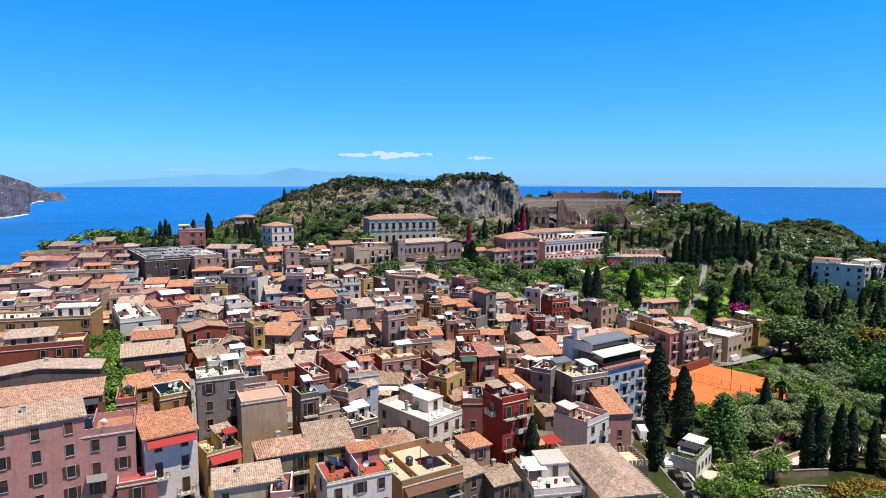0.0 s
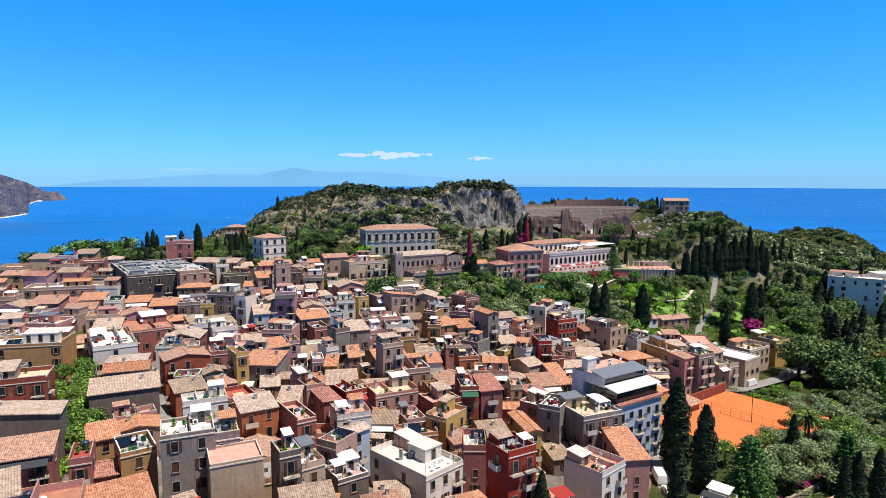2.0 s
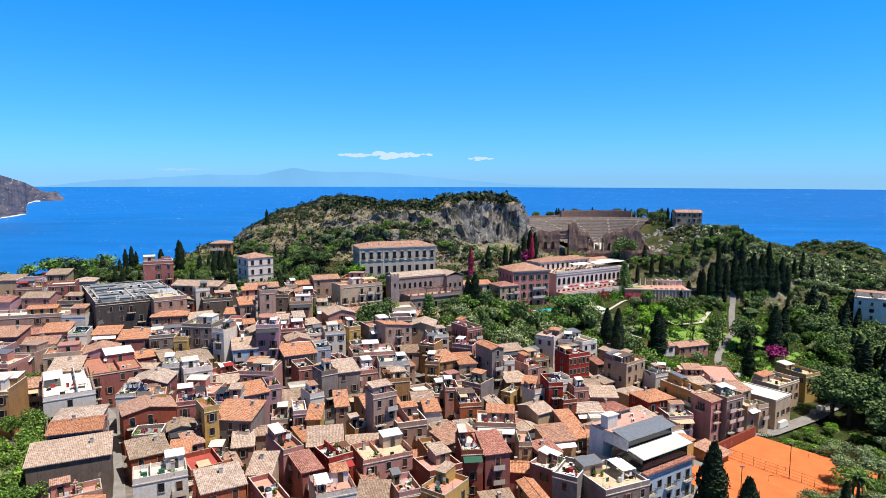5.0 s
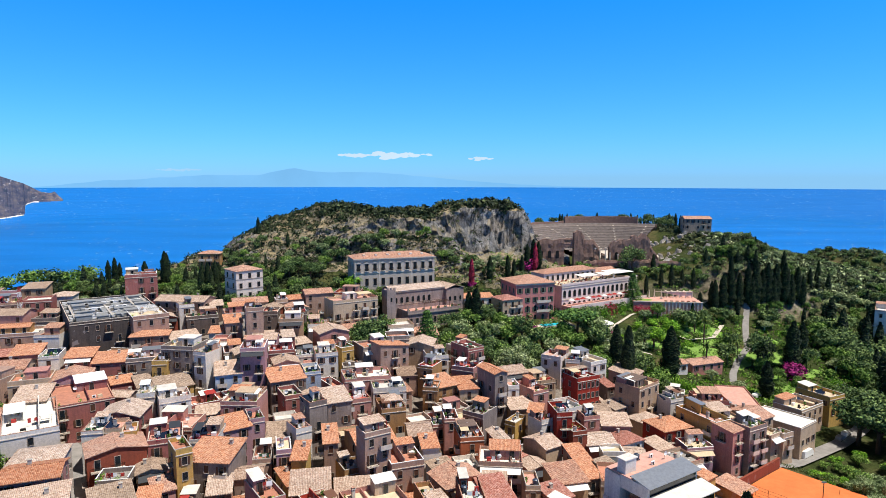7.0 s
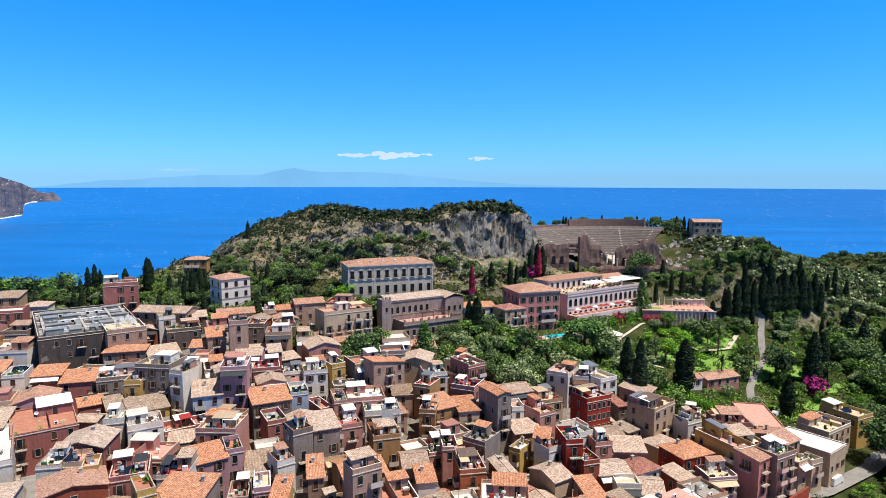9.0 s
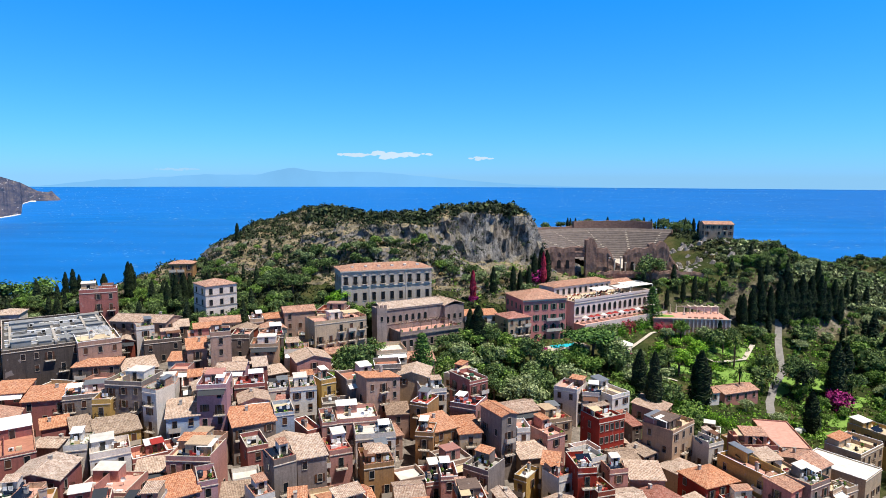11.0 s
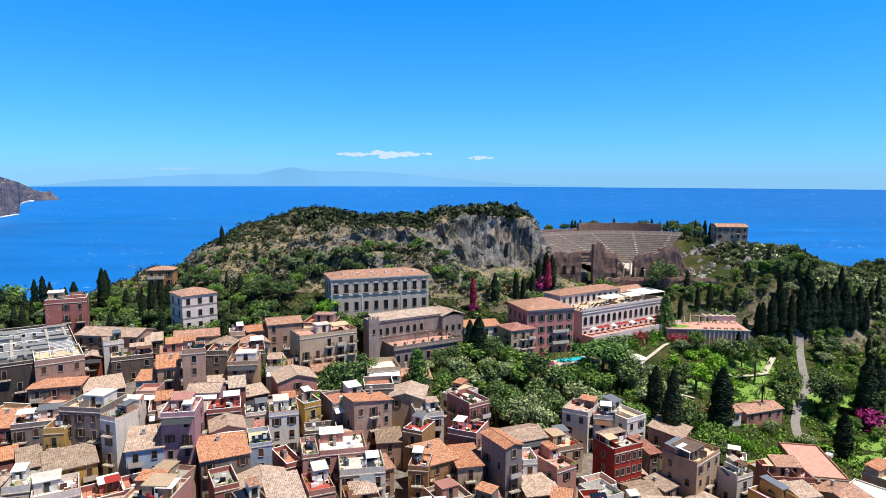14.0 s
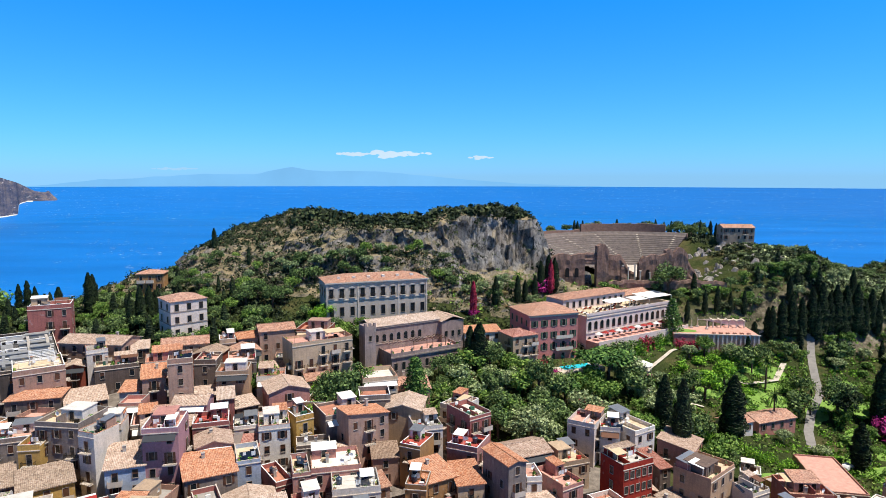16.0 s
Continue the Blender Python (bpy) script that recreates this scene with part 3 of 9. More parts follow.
def balcony_data(w, solid):
    """A slab with a solid parapet or an iron railing round three sides."""
    key = (round(w * 2) / 2, solid)
    if key not in BALC:
        w = key[0]
        m = Mesh()
        m.box(-w / 2, -1.0, -0.16, w / 2, -0.02, 0, 0, bottom=True)
        path = [(-w / 2, -0.02), (-w / 2, -1.0), (w / 2, -1.0), (w / 2, -0.02)]
        if solid:
            for (ax, ay), (bx, by) in zip(path, path[1:]):
                m.quad((ax, ay, 0), (bx, by, 0), (bx, by, 0.95), (ax, ay, 0.95), slot=0)
        else:
            for (ax, ay), (bx, by) in zip(path, path[1:]):
                n = max(3, int(math.hypot(bx - ax, by - ay) / 0.16))
                for i in range(n):
                    p, q = i / n, (i + 1) / n
                    a, b, c = [(ax + (bx - ax) * u, ay + (by - ay) * u) for u in (p, p + (q - p) * 0.35, q)]
                    m.quad((*a, 0.9), (*b, 0.9), (*c, 0.9), (*c, 0.98), (*a, 0.98), slot=1)
                    m.quad((*a, 0), (*b, 0), (*b, 0.9), (*a, 0.9), slot=1)
        BALC[key] = m.weld().data("balcony", M_TRIM, M_BLACK)
    return BALC[key]


def clutter_meshes():
    d = {}
    m = Mesh()
    m.box(-0.3, -0.3, -0.6, 0.3, 0.3, 1.1, 0).box(-0.4, -0.4, 1.1, 0.4, 0.4, 1.22, 0)
    m.box(-0.18, -0.18, 1.22, 0.18, 0.18, 1.4, 1).box(-0.34, -0.34, 1.4, 0.34, 0.34, 1.48, 1)
    d["chimney"] = m.data("chimney", M_CONC, ROOFS["tile"])
    m = Mesh()
    for x in (-0.5, 0.5):
        for y in (-0.3, 0.3):
            m.box(x - 0.05, y - 0.05, 0, x + 0.05, y + 0.05, 0.3, 1)
    m.tube(0.55, 0.6, 0.3, 1.2, n=12).tube(0.6, 0.35, 1.2, 1.38, n=12).tube(0.2, 0.2, 1.38, 1.46, n=8)
    d["water_tank"] = m.data("water_tank", M_PLASTIC, M_BLACK)
    m = Mesh()
    m.rod((0, 0, 0), (0, 0, 1.3), 0.03, slot=1)
    k = len(m.v)
    for j in range(3):
        for i in range(12):
            a = 2 * math.pi * i / 12
            r = (0.02, 0.28, 0.48)[j]
            m.v.append((r * math.cos(a), -0.12 - 0.25 * r * r * 0 + (-0.0, -0.05, -0.16)[j], 1.3 + r * math.sin(a)))
    for j in range(2):
        for i in range(12):
            p, q = k + j * 12 + i, k + j * 12 + (i + 1) % 12
            m.f.append((p, q, q + 12, p + 12))
            m.s.append(0)
    m.rod((0, -0.1, 0.9), (0, -0.55, 1.25), 0.015, slot=1)
    d["satellite_dish"] = m.data("satellite_dish", M_WHITE, M_BLACK)
    m = Mesh()
    m.box(-0.42, -0.16, 0.1, 0.42, 0.16, 0.72, 0).tube(0.24, 0.24, 0, 0.02, n=10, slot=1)
    m.box(-0.4, -0.14, 0, -0.3, 0.14, 0.1, 1).box(0.3, -0.14, 0, 0.4, 0.14, 0.1, 1)
    m.quad((-0.3, -0.165, 0.18), (0.2, -0.165, 0.18), (0.2, -0.165, 0.64), (-0.3, -0.165, 0.64), slot=1)
    d["air_conditioner"] = m.data("air_conditioner", M_WHITE, M_BLACK)
    m = Mesh()
    m.rod((0, 0, 0), (0, 0, 2.6), 0.03)
    for z, w in ((2.5, 0.5), (2.3, 0.6), (2.1, 0.45)):
        m.rod((-w, 0, z), (w, 0, z), 0.015)
    m.rod((0, -0.5, 2.4), (0, 0.5, 2.4), 0.015)
    d["aerial"] = m.data("aerial", M_BLACK)
    m = Mesh()
    m.slab((-1.6, -1.0, 0.35), (1.6, -1.0, 0.35), (1.6, 1.0, 1.15), (-1.6, 1.0, 1.15), 0.06)
    for x in (-1.4, 1.3):
        m.box(x, 0.8, 0, x + 0.06, 0.86, 1.05, 1).box(x, -0.9, 0, x + 0.06, -0.84, 0.3, 1)
    for i in range(1, 4):
        m.box(-1.6 + i * 0.8 - 0.02, -1.0, 0.355, -1.6 + i * 0.8 + 0.02, -0.97, 0.37, 1)
    d["solar_panel"] = m.data("solar_panel", M_SOLAR, M_METAL)
    m = Mesh()
    m.tube(0.2, 0.28, 0, 0.4, n=8, slot=0)
    rnd = random.Random(4)
    for _ in range(46):
        a, b, r = rnd.random() * 6.28, rnd.random() * 3.14, 0.45 * rnd.random() ** 0.4
        c = Vector((r * math.cos(a) * math.sin(b), r * math.sin(a) * math.sin(b), 0.75 + r * math.cos(b)))
        u, w = Vector((rnd.uniform(-1, 1), rnd.uniform(-1, 1), rnd.uniform(-1, 1))) * 0.2, Vector((rnd.uniform(-1, 1), rnd.uniform(-1, 1), rnd.uniform(-1, 1))) * 0.2
        m.quad(tuple(c - u), tuple(c + w), tuple(c + u), tuple(c - w), slot=1)
    d["potted_plant"] = m.data("potted_plant", ROOFS["tile"], LEAF["green"])
    return d


CLUTTER = clutter_meshes()
CLUTTER_TAGS = {
    "chimney": "rendered chimney with a tiled cap", "water_tank": "ribbed plastic water tank on short feet",
    "satellite_dish": "white satellite dish on a thin pole", "air_conditioner": "white outdoor air conditioner unit",
    "aerial": "thin metal television aerial", "solar_panel": "dark solar panel on a metal rack",
    "potted_plant": "green shrub in a terracotta pot",
}


def loose(kind, x, y, z, rz=0.0, s=1.0):
    """A small thing standing on a roof or terrace."""
    ob = new(kind, CLUTTER[kind])
    ob.matrix_world = pose(x, y, z, 0, 0, rz) @ Matrix.Scale(s, 4)
    return tagged(ob, CLUTTER_TAGS[kind], kind.replace("_", " "), group=kind.replace("_", " ") + "s on the roofs")


COLOUR_WORDS = {"white": "white", "cream": "cream", "beige": "beige", "sand": "sand-coloured", "yellow": "yellow", "ochre": "ochre", "orange": "orange", "pink": "pink",
                "rose": "old rose", "salmon": "salmon-pink", "red": "red", "brick": "brick-red", "grey": "grey cement", "dark": "weathered brown", "stone": "pale stone", "blue": "pale blue", "slate": "dark grey", "lilac": "lilac-pink", "blush": "blush white", "ivory": "ivory", "mauve": "mauve-grey"}
ROOF_WORDS = {"flat": "a flat terrace roof", "gable": "a pitched tile roof", "gabley": "a pitched tile roof", "mono": "a sloping tile roof", "monoback": "a sloping tile roof", "hip": "a hipped tile roof", "shed": "a sloping tile roof"}
COPING = (M_TRIM, M_WHITE, ROOFS["tile"], M_CONC)
FOOT = []          # footprints taken so far: x, y, half diagonal


def roof_mesh(kind, w, d, pitch=0.30, over=0.35, t=0.16):
    """A roof over the rectangle w x d with the eaves at z = 0."""
    m = Mesh()
    a, b = w / 2 + over, d / 2 + over
    if kind == "gable":                         # ridge along x
        h = b * pitch
        m.slab((-a, -b, 0), (a, -b, 0), (a, 0, h), (-a, 0, h), t).slab((-a, 0, h), (a, 0, h), (a, b, 0), (-a, b, 0), t)
        m.box(-a, -0.12, h - 0.05, a, 0.12, h + 0.08)
    elif kind == "gabley":
        h = a * pitch
        m.slab((-a, -b, 0), (0, -b, h), (0, b, h), (-a, b, 0), t).slab((0, -b, h), (a, -b, 0), (a, b, 0), (0, b, h), t)
        m.box(-0.12, -b, h - 0.05, 0.12, b, h + 0.08)
    elif kind == "mono":                        # falls towards the front
        h = 2 * b * pitch * 0.5
        m.slab((-a, -b, 0), (a, -b, 0), (a, b, h), (-a, b, h), t)
    elif kind == "monoback":
        h = 2 * b * pitch * 0.5
        m.slab((-a, -b, h), (a, -b, h), (a, b, 0), (-a, b, 0), t)
    elif kind == "shed":                        # falls to one side
        h = 2 * a * pitch * 0.5
        m.slab((-a, -b, h), (a, -b, 0), (a, b, 0), (-a, b, h), t)
    else:                                       # hip
        s = min(a, b)
        h = s * pitch
        if a >= b:
            p, q = (-(a - s), 0, h), (a - s, 0, h)
        else:
            p, q = (0, -(b - s), h), (0, b - s, h)
        c = [(-a, -b, 0), (a, -b, 0), (a, b, 0), (-a, b, 0)]
        k = len(m.v)
        m.v += c + [p, q] + [(x, y, -t) for x, y, _ in c]
        fs = [(0, 1, 5, 4), (1, 2, 5), (2, 3, 4, 5), (3, 0, 4)] if a >= b else [(0, 1, 4), (1, 2, 5, 4), (2, 3, 5), (3, 0, 4, 5)]
        for f in fs + [(0, 6, 7, 1), (1, 7, 8, 2), (2, 8, 9, 3), (3, 9, 6, 0), (9, 8, 7, 6)]:
            m.f.append(tuple(k + i for i in f))
            m.s.append(0)
    return m, (h if kind != "flat" else 0)


def turned_roof(kind, w, d, pitch, mat):
    """Roofs whose slopes face the sides are built facing front and turned, so that the tiles' channels run down the slope."""
    if kind == "gabley":
        return roof_mesh("gable", d, w, pitch)[0], mat
    if kind == "shed":
        return roof_mesh("mono", d, w, pitch)[0], mat
    return roof_mesh(kind, w, d, pitch)[0], mat


def roof_turn(kind):
    return pose(0, 0, 0, 0, 0, 90 if kind in ("gabley", "shed") else 0)


def wall_under(m, kind, w, d, pitch=0.36):
    """The wall above the eaves line, up to the slopes."""
    a, b, o = w / 2, d / 2, 0.35
    if kind == "gable":
        h = b * pitch
        for x in (-a, a):
            m.quad(*(((x, -b, 0), (x, b, 0), (x, 0, h)) if x > 0 else ((x, b, 0), (x, -b, 0), (x, 0, h))))
    elif kind == "gabley":
        h = a * pitch
        for y in (-b, b):
            m.quad(*(((-a, y, 0), (a, y, 0), (0, y, h)) if y < 0 else ((a, y, 0), (-a, y, 0), (0, y, h))))
    elif kind in ("mono", "monoback"):
        h = 2 * b * pitch * 0.5
        hb, hf = (h, 0) if kind == "mono" else (0, h)
        m.quad((-a, b, 0), (-a, -b, 0), (-a, -b, hf), (-a, b, hb))
        m.quad((a, -b, 0), (a, b, 0), (a, b, hb), (a, -b, hf))
        y = b if kind == "mono" else -b
        m.quad((-a, y, 0), (a, y, 0), (a, y, h), (-a, y, h))
    elif kind == "shed":
        h = 2 * a * pitch * 0.5
        m.quad((-a, -b, 0), (a, -b, 0), (a, -b, 0.01), (-a, -b, h))
        m.quad((a, b, 0), (-a, b, 0), (-a, b, h), (a, b, 0.01))
        m.quad((-a, b, 0), (-a, -b, 0), (-a, -b, h), (-a, b, h))


def lived_in(ob, rnd, w, d, z, wall):
    """What fills a roof terrace: a lean-to with a tile or sheet roof, planting boxes, washing lines, boxes and tables."""
    a, b = w / 2 - 0.3, d / 2 - 0.3
    if rnd.random() < 0.7:
        pw, pd, ph = rnd.uniform(0.35, 0.6) * w, rnd.uniform(0.25, 0.45) * d, rnd.uniform(1.9, 2.5)
        x0 = rnd.choice([-a, a - pw])
        m = Mesh().box(x0, b - pd, z, x0 + pw, b, z + ph)
        part("lean_to", m, WALLS[wall if rnd.random() < 0.5 else rnd.choice(["white", "cream", "pink", "sand"])], ob)
        r = Mesh().slab((x0 - 0.15, b - pd - 0.35, z + ph + 0.06), (x0 + pw + 0.15, b - pd - 0.35, z + ph + 0.06), (x0 + pw + 0.15, b + 0.1, z + ph + 0.5), (x0 - 0.15, b + 0.1, z + ph + 0.5), 0.07)
        part("lean_to_roof", r, rnd.choice([ROOFS["tile"], ROOFS["pale"], ROOFS["orange"], M_WHITE, M_METAL, FLOORS["whitef"]]), ob)
        part("terrace_door", window_data(0.95, 1.8, "none", "brown", True), None, ob, at=pose(x0 + pw * 0.5, b - pd, z + 0.02))
    g = Mesh()
    for _ in range(rnd.randrange(2, 6)):
        x, y = (rnd.uniform(-a, a), rnd.choice([-b + 0.1, -b + 0.3])) if rnd.random() < 0.6 else (rnd.choice([-a + 0.2, a - 0.2]), rnd.uniform(-b, b))
        leaf_cloud(g, (x, y, z + 0.6), rnd.uniform(0.3, 0.55), 34, 0.14, rnd, 1.1, slot=0)
        g.box(x - 0.35, y - 0.16, z, x + 0.35, y + 0.16, z + 0.38, slot=1)
    tagged(part("terrace_planting", g, (LEAF[rnd.choice(["green", "green", "bright", "olive", "crimson"])], ROOFS["tile"]), ob), kind="stuff")
    c = Mesh()
    for _ in range(rnd.randrange(2, 6)):
        x, y, s = rnd.uniform(-a + 0.5, a - 0.5), rnd.uniform(-b + 0.4, b * 0.2), rnd.uniform(0.3, 0.6)
        c.box(x - s, y - s * 0.6, z + 0.02, x + s, y + s * 0.6, z + rnd.uniform(0.3, 1.0), slot=rnd.randrange(3))
    for _ in range(rnd.choice([0, 1, 1])):
        y = rnd.uniform(-b, 0)
        for x in (-a * 0.8, a * 0.8):
            c.rod((x, y, z), (x, y, z + 1.9), 0.03, 4, slot=2)
        c.rod((-a * 0.8, y, z + 1.85), (a * 0.8, y, z + 1.85), 0.012, 4, slot=2)
        for k in range(rnd.randrange(2, 5)):
            x = rnd.uniform(-a * 0.7, a * 0.6)
            c.slab((x, y - 0.02, z + 1.84), (x + 0.6, y - 0.02, z + 1.84), (x + 0.6, y + 0.02, z + 1.84), (x, y + 0.02, z + 1.84), rnd.uniform(0.6, 1.1), slot=rnd.choice([0, 0, 1]))
    tagged(part("terrace_clutter", c, (M_WHITE, M_AWN[rnd.choice(["beige", "brown", "red", "white", "green"])], M_BLACK), ob), kind="stuff")


def house(x, y, top, w, d, rot=0.0, wall="cream", roof="flat", rc="tile", floors=3, wins=0, shut="brown", seed=None, extras=True, base=None,
          balcony=0.42, pitch=0.30, name="house", label="", fh=3.1, wsize=(0.95, 1.6), awning="", front=True, floor="", tidy=False, parapet=0.9, attic=None, skip=0.12):
    """A town house: centre of its footprint, height of its eaves or terrace, width, depth and turn; its front faces -y before the turn."""
    rnd = random.Random(int(x * 31 + y * 17 + w * 7) if seed is None else seed)
    rm = Matrix.Rotation(radians(rot), 4, "Z")
    corners = [rm @ Vector((sx * w / 2, sy * d / 2, 0)) for sx in (-1, 1) for sy in (-1, 1)]
    gz = [ground(x + c.x, y + c.y) for c in corners]
    lo = min(gz) - 1.5 if base is None else base
    hgt = top - lo
    FOOT.append((x, y, w / 2, d / 2, radians(rot)))
    words = label or "%s plastered %s with %s" % (COLOUR_WORDS[wall], "town house" if floors < 4 else "tall town house", ROOF_WORDS[roof])
    ob = thing(name, words, name.replace("_", " "), pose(x, y, lo) @ rm)
    m = Mesh()
    m.box(-w / 2, -d / 2, 0, w / 2, d / 2, hgt)
    if roof != "flat":
        u = Mesh()
        wall_under(u, roof, w, d, pitch)
        k = len(m.v)
        m.v += [(p[0], p[1], p[2] + hgt) for p in u.v]
        m.f += [tuple(k + i for i in f) for f in u.f]
    part("wall", m, WALLS[wall], ob)
    if roof == "flat":
        fm = FLOORS[floor] if floor else FLOORS[rnd.choice(["terra", "pinkf", "creamf", "whitef", "greyf", "terra", "creamf"])]
        t = Mesh()
        t.quad((-w / 2 + 0.2, -d / 2 + 0.2, hgt + 0.01), (w / 2 - 0.2, -d / 2 + 0.2, hgt + 0.01), (w / 2 - 0.2, d / 2 - 0.2, hgt + 0.01), (-w / 2 + 0.2, d / 2 - 0.2, hgt + 0.01))
        part("terrace_floor", t, fm, ob)
        p = Mesh()
        for bx in ((-w / 2, -d / 2, w / 2, -d / 2 + 0.2), (-w / 2, d / 2 - 0.2, w / 2, d / 2), (-w / 2, -d / 2 + 0.2, -w / 2 + 0.2, d / 2 - 0.2), (w / 2 - 0.2, -d / 2 + 0.2, w / 2, d / 2 - 0.2)):
            ph = hgt + (parapet * rnd.choice([0.7, 1.0, 1.0, 1.25]) if parapet > 0.5 else parapet)
            p.box(bx[0], bx[1], hgt, bx[2], bx[3], ph)
            p.box(bx[0], bx[1], ph, bx[2], bx[3], ph + 0.1, slot=1)
        if extras and w > 5 and rnd.random() < 0.6:
            k = rnd.uniform(-0.25, 0.25) * w
            part("partition_wall", Mesh().box(k, -d / 2 + 0.2, hgt, k + 0.18, d / 2 - 0.2, hgt + rnd.choice([0.8, 1.0, 1.9])), WALLS[wall], ob)
        part("parapet", p.weld(), (WALLS[wall], COPING[rnd.randrange(4)]), ob)
        if extras and w > 5 and rnd.random() < 0.45:
            x0, y0 = rnd.choice([-w / 2 + 0.3, 0.1 * w]), rnd.uniform(-0.42, -0.05) * d
            x1, y1 = x0 + rnd.uniform(0.3, 0.4) * w, y0 + rnd.uniform(0.3, 0.5) * d
            g = Mesh()
            g.slab((x0, y0, hgt + 2.2), (x1, y0, hgt + 2.2), (x1, y1, hgt + 2.5), (x0, y1, hgt + 2.5), 0.06)
            gm, gn = M_AWN[rnd.choice(["white", "white", "white", "beige", "brown", "dark", "red"])], "sun_sail"
            for px in (x0, x1 - 0.1):
                for py in (y0, y1 - 0.1):
                    g.box(px, py, hgt, px + 0.1, py + 0.1, hgt + 2.2)
            part(gn, g.weld(), gm, ob)
        if extras and w > 3.2 and d > 4.5:
            lived_in(ob, rnd, w, d, hgt, wall)
        c = Mesh()
        c.box(-w / 2 - 0.1, -d / 2 - 0.12, hgt - 0.18, w / 2 + 0.1, -d / 2 - 0.002, hgt, bottom=True)
        part("cornice", c, M_TRIM, ob)
    else:
        part("roof", *turned_roof(roof, w, d, pitch, ROOFS[rc]), ob, at=pose(0, 0, hgt + 0.08) @ roof_turn(roof))
    # openings on the front and the two sides
    nf = floors
    glevel = top - floors * fh
    for face in ((0, 1, 3) if front else (1, 3)):
        span = w if face in (0, 2) else d
        n = wins if wins and face == 0 else max(1, int(span / (2.9 if face == 0 else 3.6)))
        if span < 2.2:
            continue
        for fl in range(nf):
            zz = glevel + fl * fh + 0.9 - lo
            if zz < 0.3:
                continue
            for i in range(n):
                if not tidy and rnd.random() < (skip if face == 0 else skip + 0.42):
                    continue
                off = -span / 2 + span * (i + 0.5) / n
                turn = (0, 90, 180, 270)[face]
                q = pose(0, 0, 0, 0, 0, turn) @ pose(off, -(d if face in (0, 2) else w) / 2, zz)
                isdoor = (fl > 0 and rnd.random() < balcony) and not tidy
                sh = rnd.choice(["open", "shut", "none", "half", "none", "open"]) if not tidy else "none"
                hh = wsize[1] if not isdoor else 2.2
                if isdoor:
                    q = q @ pose(0, 0, -0.85)
                part("balcony_door" if isdoor else "window", window_data(wsize[0], hh, sh, shut, isdoor), None, ob, at=q)
                if isdoor:
                    part("balcony", balcony_data(min(2.6, span / n - 0.3), rnd.random() < 0.3), None, ob, at=q)
    if awning:
        aw = Mesh()
        aw.slab((-w / 2 + 0.3, -d / 2 - 1.4, hgt - fh * 0.35), (w / 2 - 0.3, -d / 2 - 1.4, hgt - fh * 0.35), (w / 2 - 0.3, -d / 2 - 0.01, hgt - fh * 0.1), (-w / 2 + 0.3, -d / 2 - 0.01, hgt - fh * 0.1), 0.05)
        part("awning", aw, M_AWN[awning], ob)
    if attic and roof == "flat":
        # a set-back room on the terrace: (width share, depth share, x offset share, height, wall, roof, tiles)
        aw_, ad_, ox, oy, ah, awall, aroof, arc = attic
        pw, pd = w * aw_, d * ad_
        px, py = ox * (w - pw) / 2, oy * (d - pd) / 2
        am = Mesh()
        am.box(px - pw / 2, py - pd / 2, hgt, px + pw / 2, py + pd / 2, hgt + ah)
        if aroof == "flat":
            am.box(px - pw / 2 - 0.15, py - pd / 2 - 0.15, hgt + ah, px + pw / 2 + 0.15, py + pd / 2 + 0.15, hgt + ah + 0.2)
        else:
            u = Mesh()
            wall_under(u, aroof, pw, pd, pitch)
            k = len(am.v)
            am.v += [(p[0] + px, p[1] + py, p[2] + hgt + ah) for p in u.v]
            am.f += [tuple(k + i for i in f) for f in u.f]
        part("roof_room", am, WALLS[awall], ob)
        if aroof != "flat":
            part("roof_room_roof", *turned_roof(aroof, pw, pd, pitch, ROOFS[arc]), ob, at=pose(px, py, hgt + ah + 0.08) @ roof_turn(aroof))
        for i in range(max(1, int(pw / 2.6))):
            q = pose(px - pw / 2 + pw * (i + 0.5) / max(1, int(pw / 2.6)), py - pd / 2, hgt + 0.15)
            part("terrace_door", window_data(0.95, 2.0, "none", shut, True), None, ob, at=q)
    if extras:
        def spot(mx=0.35):
            lx, ly = rnd.uniform(-mx, mx) * w, rnd.uniform(-mx, mx) * d
            g = rm @ Vector((lx, ly, 0))
            return x + g.x, y + g.y
        if roof == "flat":
            for _ in range(rnd.choice([2, 3, 3, 4])):
                k = rnd.choice(["water_tank", "satellite_dish", "air_conditioner", "aerial", "potted_plant", "potted_plant", "satellite_dish", "chimney", "solar_panel"])
                px, py = spot()
                loose(k, px, py, top + (0.0 if k != "chimney" else 0.59), rot + rnd.choice([0, 0, 90, 180, 30]))
        elif rnd.random() < 0.6:
            lz = {"gable": 0.5, "gabley": 0.5, "hip": 0.5, "mono": 0.5, "monoback": 0.5, "shed": 0.5}[roof]
            ch = Mesh()
            hr = (d if roof in ("gable", "mono", "monoback", "hip") else w) / 2 * pitch
            ch.box(-0.3, -0.3, 0, 0.3, 0.3, hr + 0.7).box(-0.38, -0.38, hr + 0.7, 0.38, 0.38, hr + 0.8)
            part("chimney", ch, M_CONC, ob, at=pose(rnd.uniform(-0.3, 0.3) * w, rnd.uniform(0.1, 0.3) * d, hgt))
    return ob


